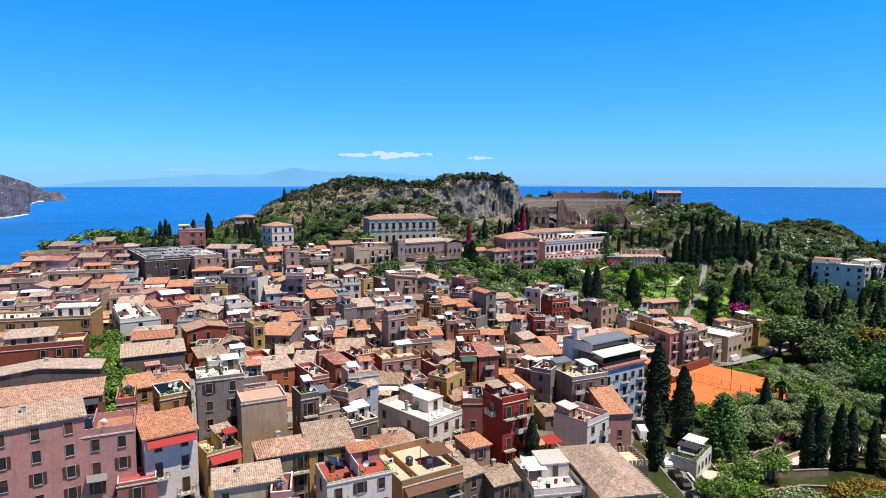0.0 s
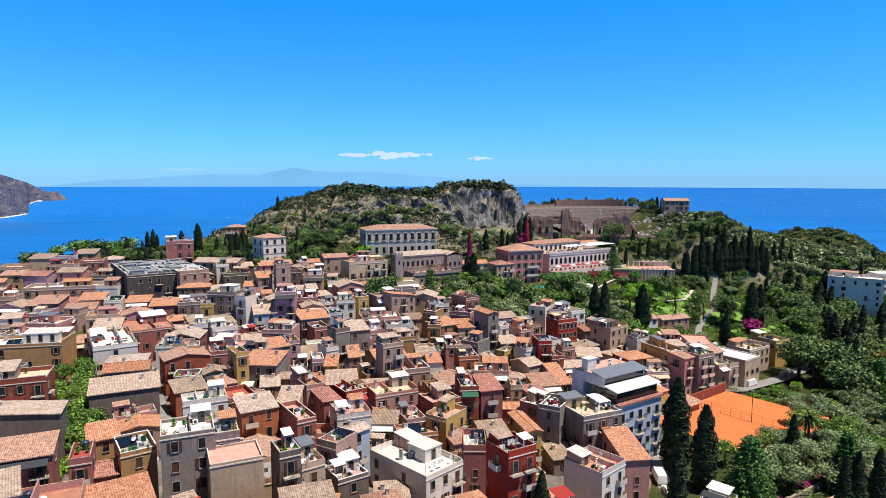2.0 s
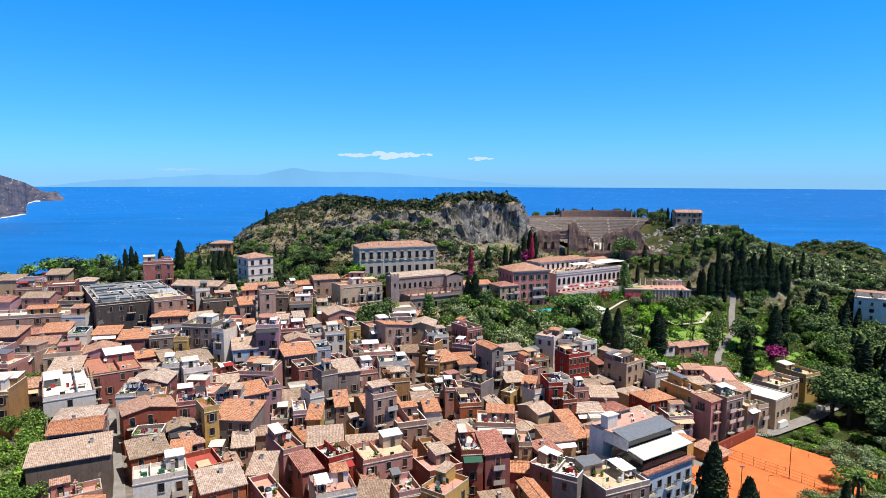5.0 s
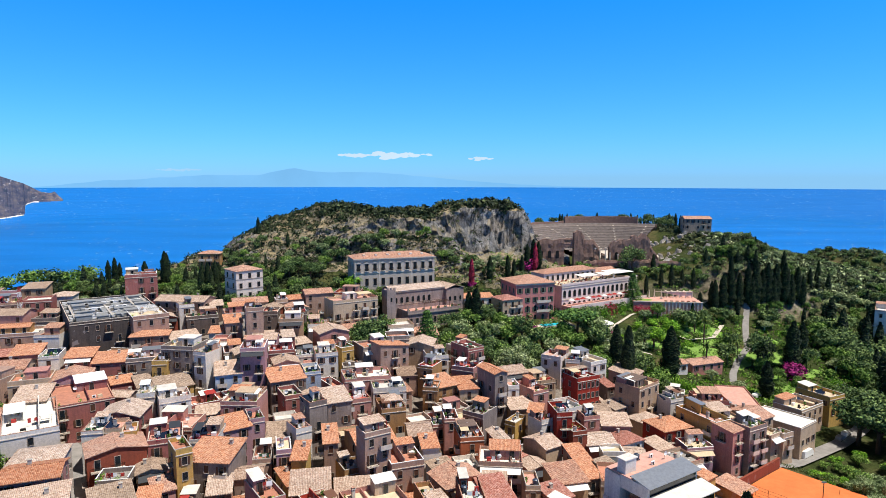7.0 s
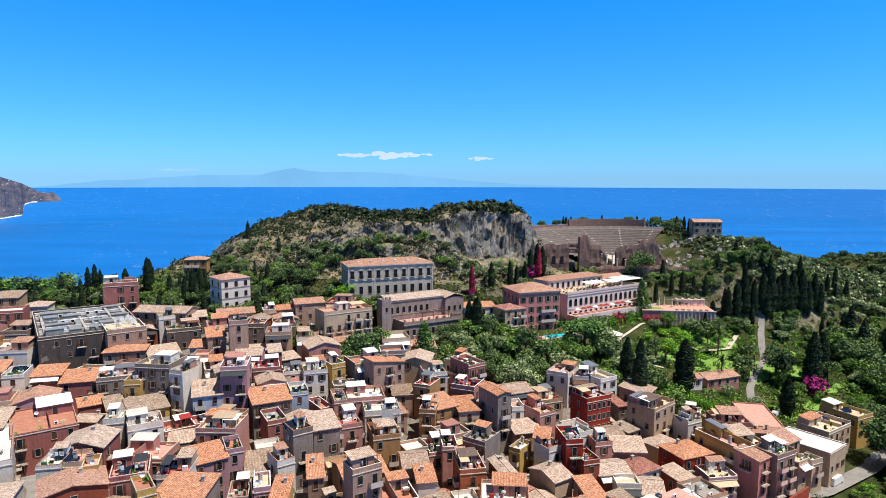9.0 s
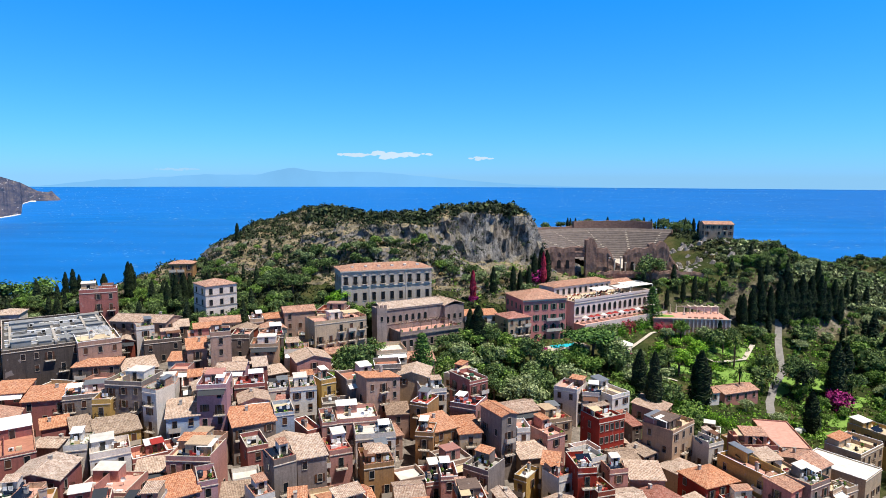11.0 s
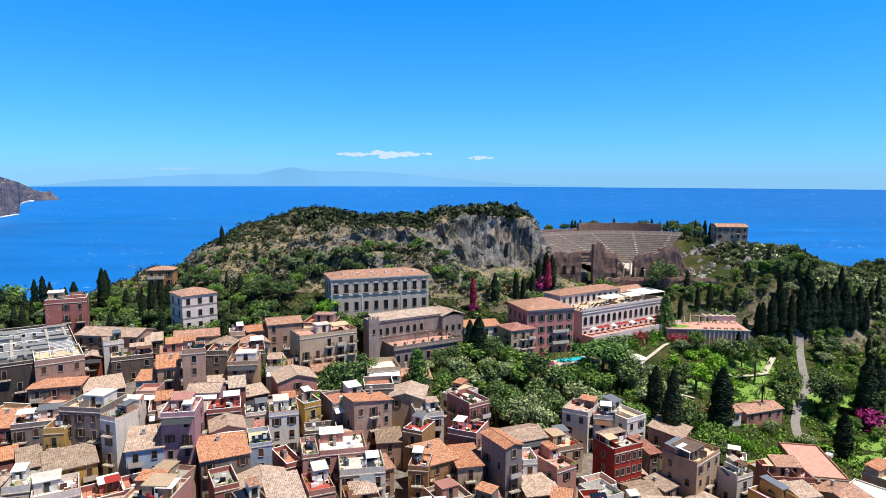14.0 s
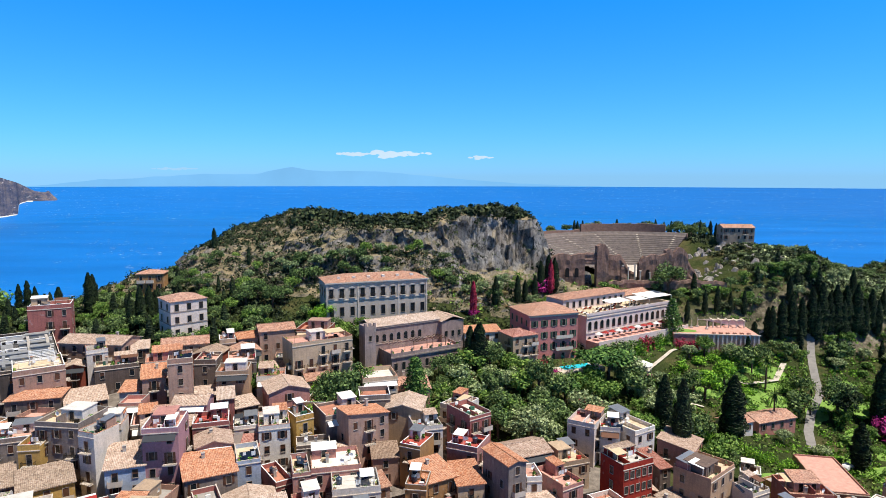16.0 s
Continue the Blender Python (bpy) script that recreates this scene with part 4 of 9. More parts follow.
# ---- trees ----
def leaf_cloud(m, c, r, n, size, rnd, squash=1.0, slot=0, three=False):
    """Small leaf-clump faces scattered over and into a lumpy ball."""
    for _ in range(n):
        a, cz = rnd.random() * 2 * math.pi, rnd.uniform(-1, 1)
        s = math.sqrt(1 - cz * cz)
        nrm = Vector((s * math.cos(a), s * math.sin(a), cz))
        rr = r * (0.6 + 0.55 * rnd.random())
        p = Vector(c) + Vector((nrm.x * rr, nrm.y * rr, nrm.z * rr * squash))
        nrm = (nrm + Vector((rnd.uniform(-1, 1), rnd.uniform(-1, 1), rnd.uniform(-0.6, 1))) * 0.9).normalized()
        u = nrm.orthogonal().normalized()
        u.rotate(Matrix.Rotation(rnd.random() * 6.28, 3, nrm))
        t = nrm.cross(u)
        k = size * rnd.uniform(0.45, 1.25)
        tip = nrm * k * rnd.uniform(-0.2, 0.7)
        if three:
            k *= 1.2
            m.quad(tuple(p - u * k - t * k * 0.5), tuple(p + u * k - t * k * 0.7), tuple(p + t * k + tip), slot=slot)
        else:
            m.quad(tuple(p - u * k), tuple(p - t * k * 0.8), tuple(p + u * k + tip), tuple(p + t * k * 0.8 + tip * 0.4), slot=slot)


def tree_data(kind, seed):
    rnd = random.Random(seed)
    tr, cr = Mesh(), Mesh()
    if kind == "cypress":                        # unit: 1 m high
        tr.tube(0.02, 0.012, -0.05, 0.2, n=6)
        for i in range(1500):
            h = 0.05 + 0.95 * rnd.random() ** 0.9
            prof = 0.115 * min(1.0, (h / 0.16) ** 0.5) * (1 - ((h - 0.3) / 0.72) ** 2 if h > 0.3 else 1.0) ** 0.8 + 0.006
            prof *= 1 + 0.22 * math.sin(h * 23 + seed) * math.sin(seed * 3 + h * 9)
            a = rnd.random() * 6.283
            r = prof * (0.8 + 0.25 * rnd.random())
            p = Vector((r * math.cos(a), r * math.sin(a), h))
            o = Vector((math.cos(a), math.sin(a), 0.3))
            t = Vector((-math.sin(a), math.cos(a), 0))
            k = 0.017 * rnd.uniform(0.7, 1.3)
            cr.quad(tuple(p - t * k), tuple(p + o * k * 0.7 - Vector((0, 0, k * 0.6))), tuple(p + t * k), tuple(p + Vector((0, 0, 2.2 * k)) + o * 0.006))
        k = len(cr.v)
        for j in range(9):                       # dark inner body
            h = 0.04 + 0.92 * j / 8
            r = 0.104 * min(1.0, (h / 0.16) ** 0.5) * max(0.02, (1 - ((h - 0.3) / 0.72) ** 2 if h > 0.3 else 1.0)) ** 0.8
            cr.v += [(r * math.cos(6.283 * i / 8), r * math.sin(6.283 * i / 8), h) for i in range(8)]
        for j in range(8):
            for i in range(8):
                p, q = k + j * 8 + i, k + j * 8 + (i + 1) % 8
                cr.f.append((p, q, q + 8, p + 8))
                cr.s.append(0)
    elif kind == "pine":                         # umbrella pine
        tr.rod((0, 0, -0.05), (0.03, 0, 0.55), 0.028, 7)
        for i in range(7):
            a = i * 0.9
            tr.rod((0.03, 0, 0.5), (0.28 * math.cos(a), 0.28 * math.sin(a), 0.78), 0.012, 5)
        for i in range(26):
            a, r = rnd.random() * 6.283, 0.42 * rnd.random() ** 0.5
            leaf_cloud(cr, (r * math.cos(a), r * math.sin(a), 0.83 - 0.25 * r * r), 0.13, 60, 0.035, rnd, 0.6)
    elif kind == "conifer":
        tr.tube(0.025, 0.006, -0.05, 0.95, n=6)
        for j in range(14):
            h = 0.12 + 0.86 * j / 14
            r = 0.24 * (1 - h) ** 0.8 + 0.015
            for i in range(9):
                a = i * 0.7 + j * 1.3
                for s in range(4):
                    q = (s + 1) / 4
                    leaf_cloud(cr, (r * q * math.cos(a), r * q * math.sin(a), h - 0.05 * q), 0.032, 12, 0.015, rnd, 0.4)
    elif kind == "palm":
        tr.tube(0.035, 0.026, -0.05, 0.78, n=8)
        for i in range(26):
            a, el = i * 2.4, rnd.uniform(-0.5, 1.2)
            prev = Vector((0, 0, 0.78))
            d = Vector((math.cos(a) * math.cos(el), math.sin(a) * math.cos(el), math.sin(el)))
            t = Vector((-math.sin(a), math.cos(a), 0))
            for s in range(6):
                nxt = prev + d * 0.065
                w = 0.035 * (1 - s / 6.5)
                cr.quad(tuple(prev - t * w), tuple(nxt - t * w * 0.85), tuple(nxt + t * w * 0.85 - Vector((0, 0, 0.01))), tuple(prev + t * w))
                prev = nxt
                d = (d + Vector((0, 0, -0.22))).normalized()
    elif kind == "shrub":
        tr.tube(0.04, 0.02, -0.1, 0.4, n=5)
        for i in range(9):
            a, r = rnd.random() * 6.283, 0.33 * rnd.random() ** 0.5
            leaf_cloud(cr, (r * math.cos(a), r * math.sin(a), 0.45 + rnd.uniform(-0.2, 0.2)), rnd.uniform(0.2, 0.32), 60, 0.065, rnd, 0.9)
    else:                                        # broadleaf: trunk, limbs, lumpy crown with gaps
        tr.rod((0, 0, -0.05), (0.02, 0.01, 0.38), 0.035, 7)
        lumps = []
        for i in range(15):
            a, el, r = i * 2.4, rnd.uniform(-0.35, 1.2), rnd.uniform(0.2, 0.36)
            c = (r * math.cos(a) * math.cos(el), r * math.sin(a) * math.cos(el), 0.6 + r * math.sin(el) * 0.75)
            lumps.append(c)
            if i < 7:
                tr.rod((0.02, 0.01, 0.34), tuple(0.8 * v for v in c[:2]) + (c[2] * 0.9,), 0.012, 5)
        for c in lumps:
            leaf_cloud(cr, c, rnd.uniform(0.12, 0.19), 150, 0.028, rnd, 0.85)
    return tr, cr


TREES = {}
FOLIAGE = []
TREE_TAGS = {"cypress": ("tall dark green column-shaped cypress", "cypress"), "pine": ("umbrella pine with a flat spreading crown", "pine tree"),
             "conifer": ("tall green conifer with tiered branches", "conifer"), "palm": ("palm with arching feathery fronds", "palm"),
             "shrub": ("dense rounded garden shrub", "shrub"), "broad": ("leafy evergreen tree with an uneven crown", "tree")}


def tree(kind, x, y, h, leaf="dark", wide=1.0, z=None, label="", variants=3):
    v = int(abs(x * 7 + y * 13)) % variants
    key = (kind, v, leaf)
    if key not in TREES:
        tr, cr = tree_data(kind, 11 + v * 5)
        TREES[key] = (tr.data("trunk", M_BARK), cr.data("crown", LEAF[leaf]))
    words, cat = TREE_TAGS[kind]
    name = {"broad": "tree", "pine": "umbrella_pine"}.get(kind, kind)
    ob = thing(name, label or {"olive": "silvery green olive tree with a loose crown", "magenta": "bougainvillea covered in magenta flowers", "crimson": "bougainvillea covered in crimson flowers",
                               "bright": "bright green leafy tree in full sun", "gold": "broad tree with yellow and golden leaves", "dry": "dry yellowish bush"}.get(leaf, words), cat,
               pose(x, y, ground(x, y) if z is None else z, 0, 0, (x * 37 + y * 11) % 360) @ Matrix.Diagonal((h * wide, h * wide, h, 1)))
    FOLIAGE.append((x, y))
    for nm, me in zip(("trunk", "crown"), TREES[key]):
        p = new(nm, me)
        p.parent = ob
    return ob


# ---- landmarks ----
def stone_villa():
    """Two-tiered old villa: arcaded upper house with a tiled roof, terrace house before it, square tower at its side."""
    rm = pose(-7.5, 286.5, 236, 0, 0, 31)
    v = thing("villa", "old grey stone villa with arcade, terrace and square tower", "villa", rm)
    W = WALLS["dark"], WALLS["mauve"]
    part("lower_house", Mesh().box(-11.5, -9, 0, 11.5, -1, 13), W[1], v)
    p = Mesh()
    p.box(-11.7, -9.2, 13, 11.7, -8.9, 13.9).box(-11.7, -8.9, 13, -11.4, -1, 13.9).box(11.4, -8.9, 13, 11.7, -1, 13.9)
    part("parapet", p, W[1], v)
    part("terrace_floor", Mesh().box(-11.4, -8.9, 13.0, 11.4, -1.0, 13.02), FLOORS["pinkf"], v)
    part("upper_house", Mesh().box(-14, -1, 0, 9, 8, 20.2), W[1], v)
    r, _ = roof_mesh("gable", 23, 9, 0.3)
    part("roof", r, ROOFS["pale"], v, at=pose(-2.5, 3.5, 20.3))
    part("side_wing", Mesh().box(9, -2.5, 0, 17, 7, 19.6), W[1], v)
    r, _ = roof_mesh("gabley", 8, 9.5, 0.3)
    part("wing_roof", r, ROOFS["pale"], v, at=pose(13, 2.25, 19.7))
    part("tower", Mesh().box(-17.5, -4, 0, -14, 0, 21.5), W[1], v)
    for i in range(3):
        part("merlon", Mesh().box(-17.5 + i * 1.4, -4, 21.5, -16.8 + i * 1.4, -3.5, 22.3), W[1], v)
    part("tower_window", window_data(0.8, 1.6, "none", "brown"), None, v, at=pose(-15.8, -4, 17))
    for i in range(9):
        part("window", window_data(1.1, 2.2, "none", "brown"), None, v, at=pose(-10.2 + i * 2.55, -9, 8.8))
    for i in range(7):
        part("arched_window", window_data(1.2, 1.6, "none", "brown", False, True), None, v, at=pose(-12.4 + i * 2.4, -1, 15.6))
    for i in range(8):
        x = -11.4 + i * 3.26
        part("urn", Mesh().box(x - 0.22, -9.25, 13.9, x + 0.22, -8.85, 14.3).tube(0.12, 0.34, 14.3, 14.75, x, -9.05, 8).tube(0.34, 0.2, 14.75, 14.95, x, -9.05, 8), M_FRAME, v)
    part("loggia_cornice", Mesh().box(-14.2, -1.25, 19.7, 9.0, -1.002, 20.1, bottom=True).box(-14.1, -1.15, 14.9, 9.0, -1.002, 15.2, bottom=True), M_FRAME, v)
    part("terrace_cornice", Mesh().box(-11.9, -9.4, 12.6, 11.9, -9.202, 13.0, bottom=True), M_FRAME, v)
    for x in (10.6, 13, 15.4):
        part("window", window_data(1.0, 1.8, "none", "brown"), None, v, at=pose(x, -2.5, 14.6))
        part("window", window_data(1.0, 1.8, "none", "brown"), None, v, at=pose(x, -2.5, 10.6))
    for x0 in (-10, -2.5, 4):
        g = Mesh()
        for i in range(6):
            g.box(x0 + i * 0.9, -5.6, 15.5, x0 + i * 0.9 + 0.12, -1.2, 15.62, bottom=True)
        g.box(x0 - 0.2, -5.6, 15.35, x0 + 4.8, -5.45, 15.5, bottom=True).box(x0, -5.6, 13.02, x0 + 0.14, -5.46, 15.4).box(x0 + 4.5, -5.6, 13.02, x0 + 4.64, -5.46, 15.4)
        part("pergola", g.weld(), M_BARK if x0 > -9 else ROOFS["old"], v)
    for i in range(8):
        loose("potted_plant", *(rm @ Vector((-10.8 + i * 3.1, -8.4, 0))).xy, 249.03, i * 40, 1.1)
    FOOT.append((-7.5, 286.5, 15, 9, radians(31)))


def grand_hotel():
    """Pink hotel house and the long white terrace wing beside it, with its set-back upper storey."""
    h = thing("hotel", "pink hotel house with green shutters and hipped tile roof", "hotel", pose(34.8, 300.8, 240, 0, 0, 18))
    part("wall", Mesh().box(-8.5, -7.5, 0, 8.5, 7.5, 17), WALLS["salmon"], h)
    r, _ = roof_mesh("hip", 17, 15, 0.32, 0.5)
    part("roof", r, ROOFS["tile"], h, at=pose(0, 0, 17.1))
    part("cornice", Mesh().box(-8.7, -7.7, 16.4, 8.7, -7.51, 16.9, bottom=True), M_TRIM, h)
    for f in range(4):
        for i in range(5):
            part("window", window_data(1.1, 2.0, "open" if f else "none", "green", False, f < 2), None, h, at=pose(-6.8 + i * 3.4, -7.5, 1.8 + f * 3.8))
        for i in range(4):
            part("window", window_data(1.1, 2.0, "shut", "green"), None, h, at=pose(-8.5, 5.5 - i * 3.6, 1.8 + f * 3.8, 0, 0, -90))
    for f in (1, 2):
        part("balcony", balcony_data(6.0, True), None, h, at=pose(3.4, -7.5, 1.7 + f * 3.8))
    FOOT.append((34.8, 300.8, 9, 8, radians(18)))
    rm = pose(65.5, 318.5, 240, 0, 0, 33)
    w = thing("hotel", "long pale hotel wing with arcades and a dining terrace", "hotel", rm)
    part("wall", Mesh().box(-23, -5.5, 0, 23, 5.5, 14.5), WALLS["blush"], w)
    part("terrace_floor", Mesh().box(-22.8, -5.3, 14.5, 22.8, 5.3, 14.52), FLOORS["creamf"], w)
    pr = Mesh()
    pr.box(-23.1, -5.7, 14.5, 23.1, -5.45, 15.4)
    part("parapet", pr, WALLS["blush"], w)
    for i in range(16):
        x = -21.5 + i * 2.87
        part("arched_window", window_data(1.5, 2.2, "none", "white", False, True), None, w, at=pose(x, -5.5, 9.6))
        part("arched_window", window_data(1.5, 2.2, "none", "white", False, True), None, w, at=pose(x, -5.5, 4.6))
    for i in range(3):
        part("band", Mesh().box(-23.1, -5.75, 3.6 + i * 5.0, 23.1, -5.51, 3.9 + i * 5.0, bottom=True), M_TRIM, w)
    part("upper_storey", Mesh().box(-23, 5.5, 0, 8, 14, 18.2), WALLS["blush"], w)
    r, _ = roof_mesh("hip", 31, 8.5, 0.3, 0.5)
    part("upper_roof", r, ROOFS["tile"], w, at=pose(-7.5, 9.75, 18.3))
    for i in range(10):
        part("window", window_data(1.2, 2.2, "none", "white"), None, w, at=pose(-21 + i * 3.0, 5.5, 15.0))
    part("rear_storey", Mesh().box(8, 5.5, 0, 22, 13, 16.6), WALLS["blush"], w)
    r, _ = roof_mesh("gable", 14, 7.5, 0.3, 0.4)
    part("rear_roof", r, ROOFS["tile"], w, at=pose(15, 9.25, 16.7))
    foot = max(ground(*(rm @ Vector((x, -8, 0))).xy) for x in (-20, 0, 20)) - 240 + 0.3
    part("lower_terrace", Mesh().box(-23, -11, -4, 23, -5.52, foot), FLOORS["pinkf"], w)
    part("terrace_wall", Mesh().box(-23, -11.3, -4, 23, -11.0, foot + 0.5), WALLS["blush"], w)
    for i in range(13):
        q = thing("sunshade", "%s canvas sunshade over the lower hotel terrace" % ("red" if i % 3 else "white"), "sunshade", rm @ pose(-20 + i * 3.2, -8.2, foot), group="sunshades on the lower terrace")
        part("canvas", Mesh().tube(1.3, 0.1, 2.2, 2.9, n=8), M_AWN["red" if i % 3 else "white"], q)
        part("pole", Mesh().rod((0, 0, 0), (0, 0, 2.4), 0.04, 5), M_WHITE, q)
    FOOT.append(((rm @ Vector((0, -8.5, 0))).x, (rm @ Vector((0, -8.5, 0))).y, 23, 2.6, radians(33)))
    FOOT.append((65.5, 320, 24, 10, radians(33)))
    for x0, x1, y0, y1 in ((-9, 1, -3.0, 1.5), (2.5, 9, -4.4, 0.6), (10, 22.5, -4.0, 4.0)):
        a = thing("awning", "wide white awning shading the hotel dining terrace", "awning", rm @ pose(0, 0, 14.52), group="terrace awnings")
        s = Mesh().slab((x0, y0, 2.5), (x1, y0, 2.5), (x1, y1, 2.9), (x0, y1, 2.9), 0.06)
        part("canvas", s, M_AWN["white"], a)
        for px in (x0 + 0.1, x1 - 0.1):
            for py, pz in ((y0 + 0.1, 2.42), (y1 - 0.1, 2.82)):
                part("post", Mesh().box(px - 0.05, py - 0.05, 0, px + 0.05, py + 0.05, pz), M_WHITE, a)
    rnd = random.Random(5)
    for i in range(34):
        x, y = rnd.uniform(-22, 9), rnd.uniform(-4.8, 3.5)
        t = thing("dining_table", "small round terrace table with chairs", "table", rm @ pose(x, y, 14.52), group="tables on the hotel terrace")
        part("tabletop", Mesh().tube(0.5, 0.5, 0.7, 0.75, n=10), M_WHITE, t)
        part("pedestal", Mesh().tube(0.06, 0.06, 0, 0.7, n=6), M_BLACK, t)
        for k in range(3):
            c = Mesh().box(-0.22, -0.22, 0.4, 0.22, 0.22, 0.46, bottom=True).box(-0.22, 0.18, 0.46, 0.22, 0.22, 0.9)
            c.box(-0.2, -0.2, 0, -0.16, -0.16, 0.4).box(0.16, -0.2, 0, 0.2, -0.16, 0.4).box(-0.2, 0.16, 0, -0.16, 0.2, 0.4).box(0.16, 0.16, 0, 0.2, 0.2, 0.4)
            q = thing("dining_chair", "plain dark terrace chair", "chair", rm @ pose(x + 0.85 * math.cos(k * 2.1), y + 0.85 * math.sin(k * 2.1), 14.52, 0, 0, math.degrees(k * 2.1) - 90), group="chairs on the hotel terrace")
            part("chair_frame", c, M_BLACK if i % 3 else WALLS["red"], q)


def apartment_block():
    """White stepped apartment house: pale blue street front with balconies, glazed top storey set back under a roof deck."""
    rm = pose(41.5, 160.0, 214.7, 0, 0, 33) @ Matrix.Diagonal((1.146, 0.75, 1.06, 1))
    b = thing("apartment_block", "white and pale blue apartment block with iron balconies", "apartment block", rm)
    part("wall", Mesh().box(-6.5, -10, 0, 6.5, 10, 21.5), WALLS["white"], b)
    part("street_front", Mesh().box(-6.5, -10.08, 0, 6.5, -10.002, 21.0), WALLS["blue"], b)
    part("pink_coping", Mesh().box(-6.7, -10.8, 21.5, 6.7, -9.0, 21.9, bottom=True), ROOFS["redr"], b)
    part("top_storey", Mesh().box(-6.0, -8.6, 21.5, 6.2, 2, 24.3), M_GLASS, b)
    part("roof_deck", Mesh().slab((-6.6, -9.6, 24.4), (6.8, -9.6, 24.4), (6.8, -4.2, 25.0), (-6.6, -4.2, 25.0), 0.15), FLOORS["whitef"], b)
    part("upper_storey", Mesh().box(-6.2, -3.5, 24.3, 6.2, 5, 26.6), WALLS["white"], b)
    part("upper_glazing", Mesh().box(-5.8, -3.6, 24.9, 5.8, -3.51, 26.2), M_GLASS, b)
    part("metal_roof", Mesh().slab((-6.6, -4.4, 26.7), (6.6, -4.4, 26.7), (6.6, 1.5, 27.5), (-6.6, 1.5, 27.5), 0.12), M_METAL, b)
    part("back_storey", Mesh().box(-6.3, 5, 21.5, 6.3, 10, 26.4), WALLS["white"], b)
    part("terracotta_deck", Mesh().box(-6.2, 1.6, 26.6, 6.2, 9.8, 26.75), FLOORS["pinkf"], b)
    part("stair_house", Mesh().box(-5.8, 4, 26.75, -3.2, 6.6, 29.2).box(-6.0, 3.8, 29.2, -3.0, 6.8, 29.4), WALLS["white"], b)
    for f in range(6):
        z = 1.4 + f * 3.35
        for i in range(5):
            d = i % 2 == 0 and f > 0
            part("balcony_door" if d else "window", window_data(1.0, 2.1 if d else 1.4, "none", "grey", d), None, b, at=pose(-5.2 + i * 2.6, -10.08, z - (0.7 if d else 0)))
            if d:
                part("balcony", balcony_data(2.4, False), None, b, at=pose(-5.2 + i * 2.6, -10.08, z - 0.7))
        for i in range(6):
            part("window", window_data(1.0, 1.4, "shut" if (i + f) % 3 else "none", "brown"), None, b, at=pose(-6.5, 8.4 - i * 3.3, z, 0, 0, -90))
    for i in range(3):
        part("awning", Mesh().slab((-7.6, 6.5 - i * 5.5, 18.2), (-6.5, 6.5 - i * 5.5, 18.7), (-6.5, 9.8 - i * 5.5, 18.7), (-7.6, 9.8 - i * 5.5, 18.2), 0.05), M_AWN["brown"], b)
    for x, y, k in ((1, 4, "air_conditioner"), (3, 7, "air_conditioner"), (4.5, 4.5, "satellite_dish"), (0, 8, "water_tank")):
        loose(k, *(rm @ Vector((x, y, 0))).xy, 243.05, 33)
    FOOT.append((41.5, 160, 7.6, 7.8, radians(33)))


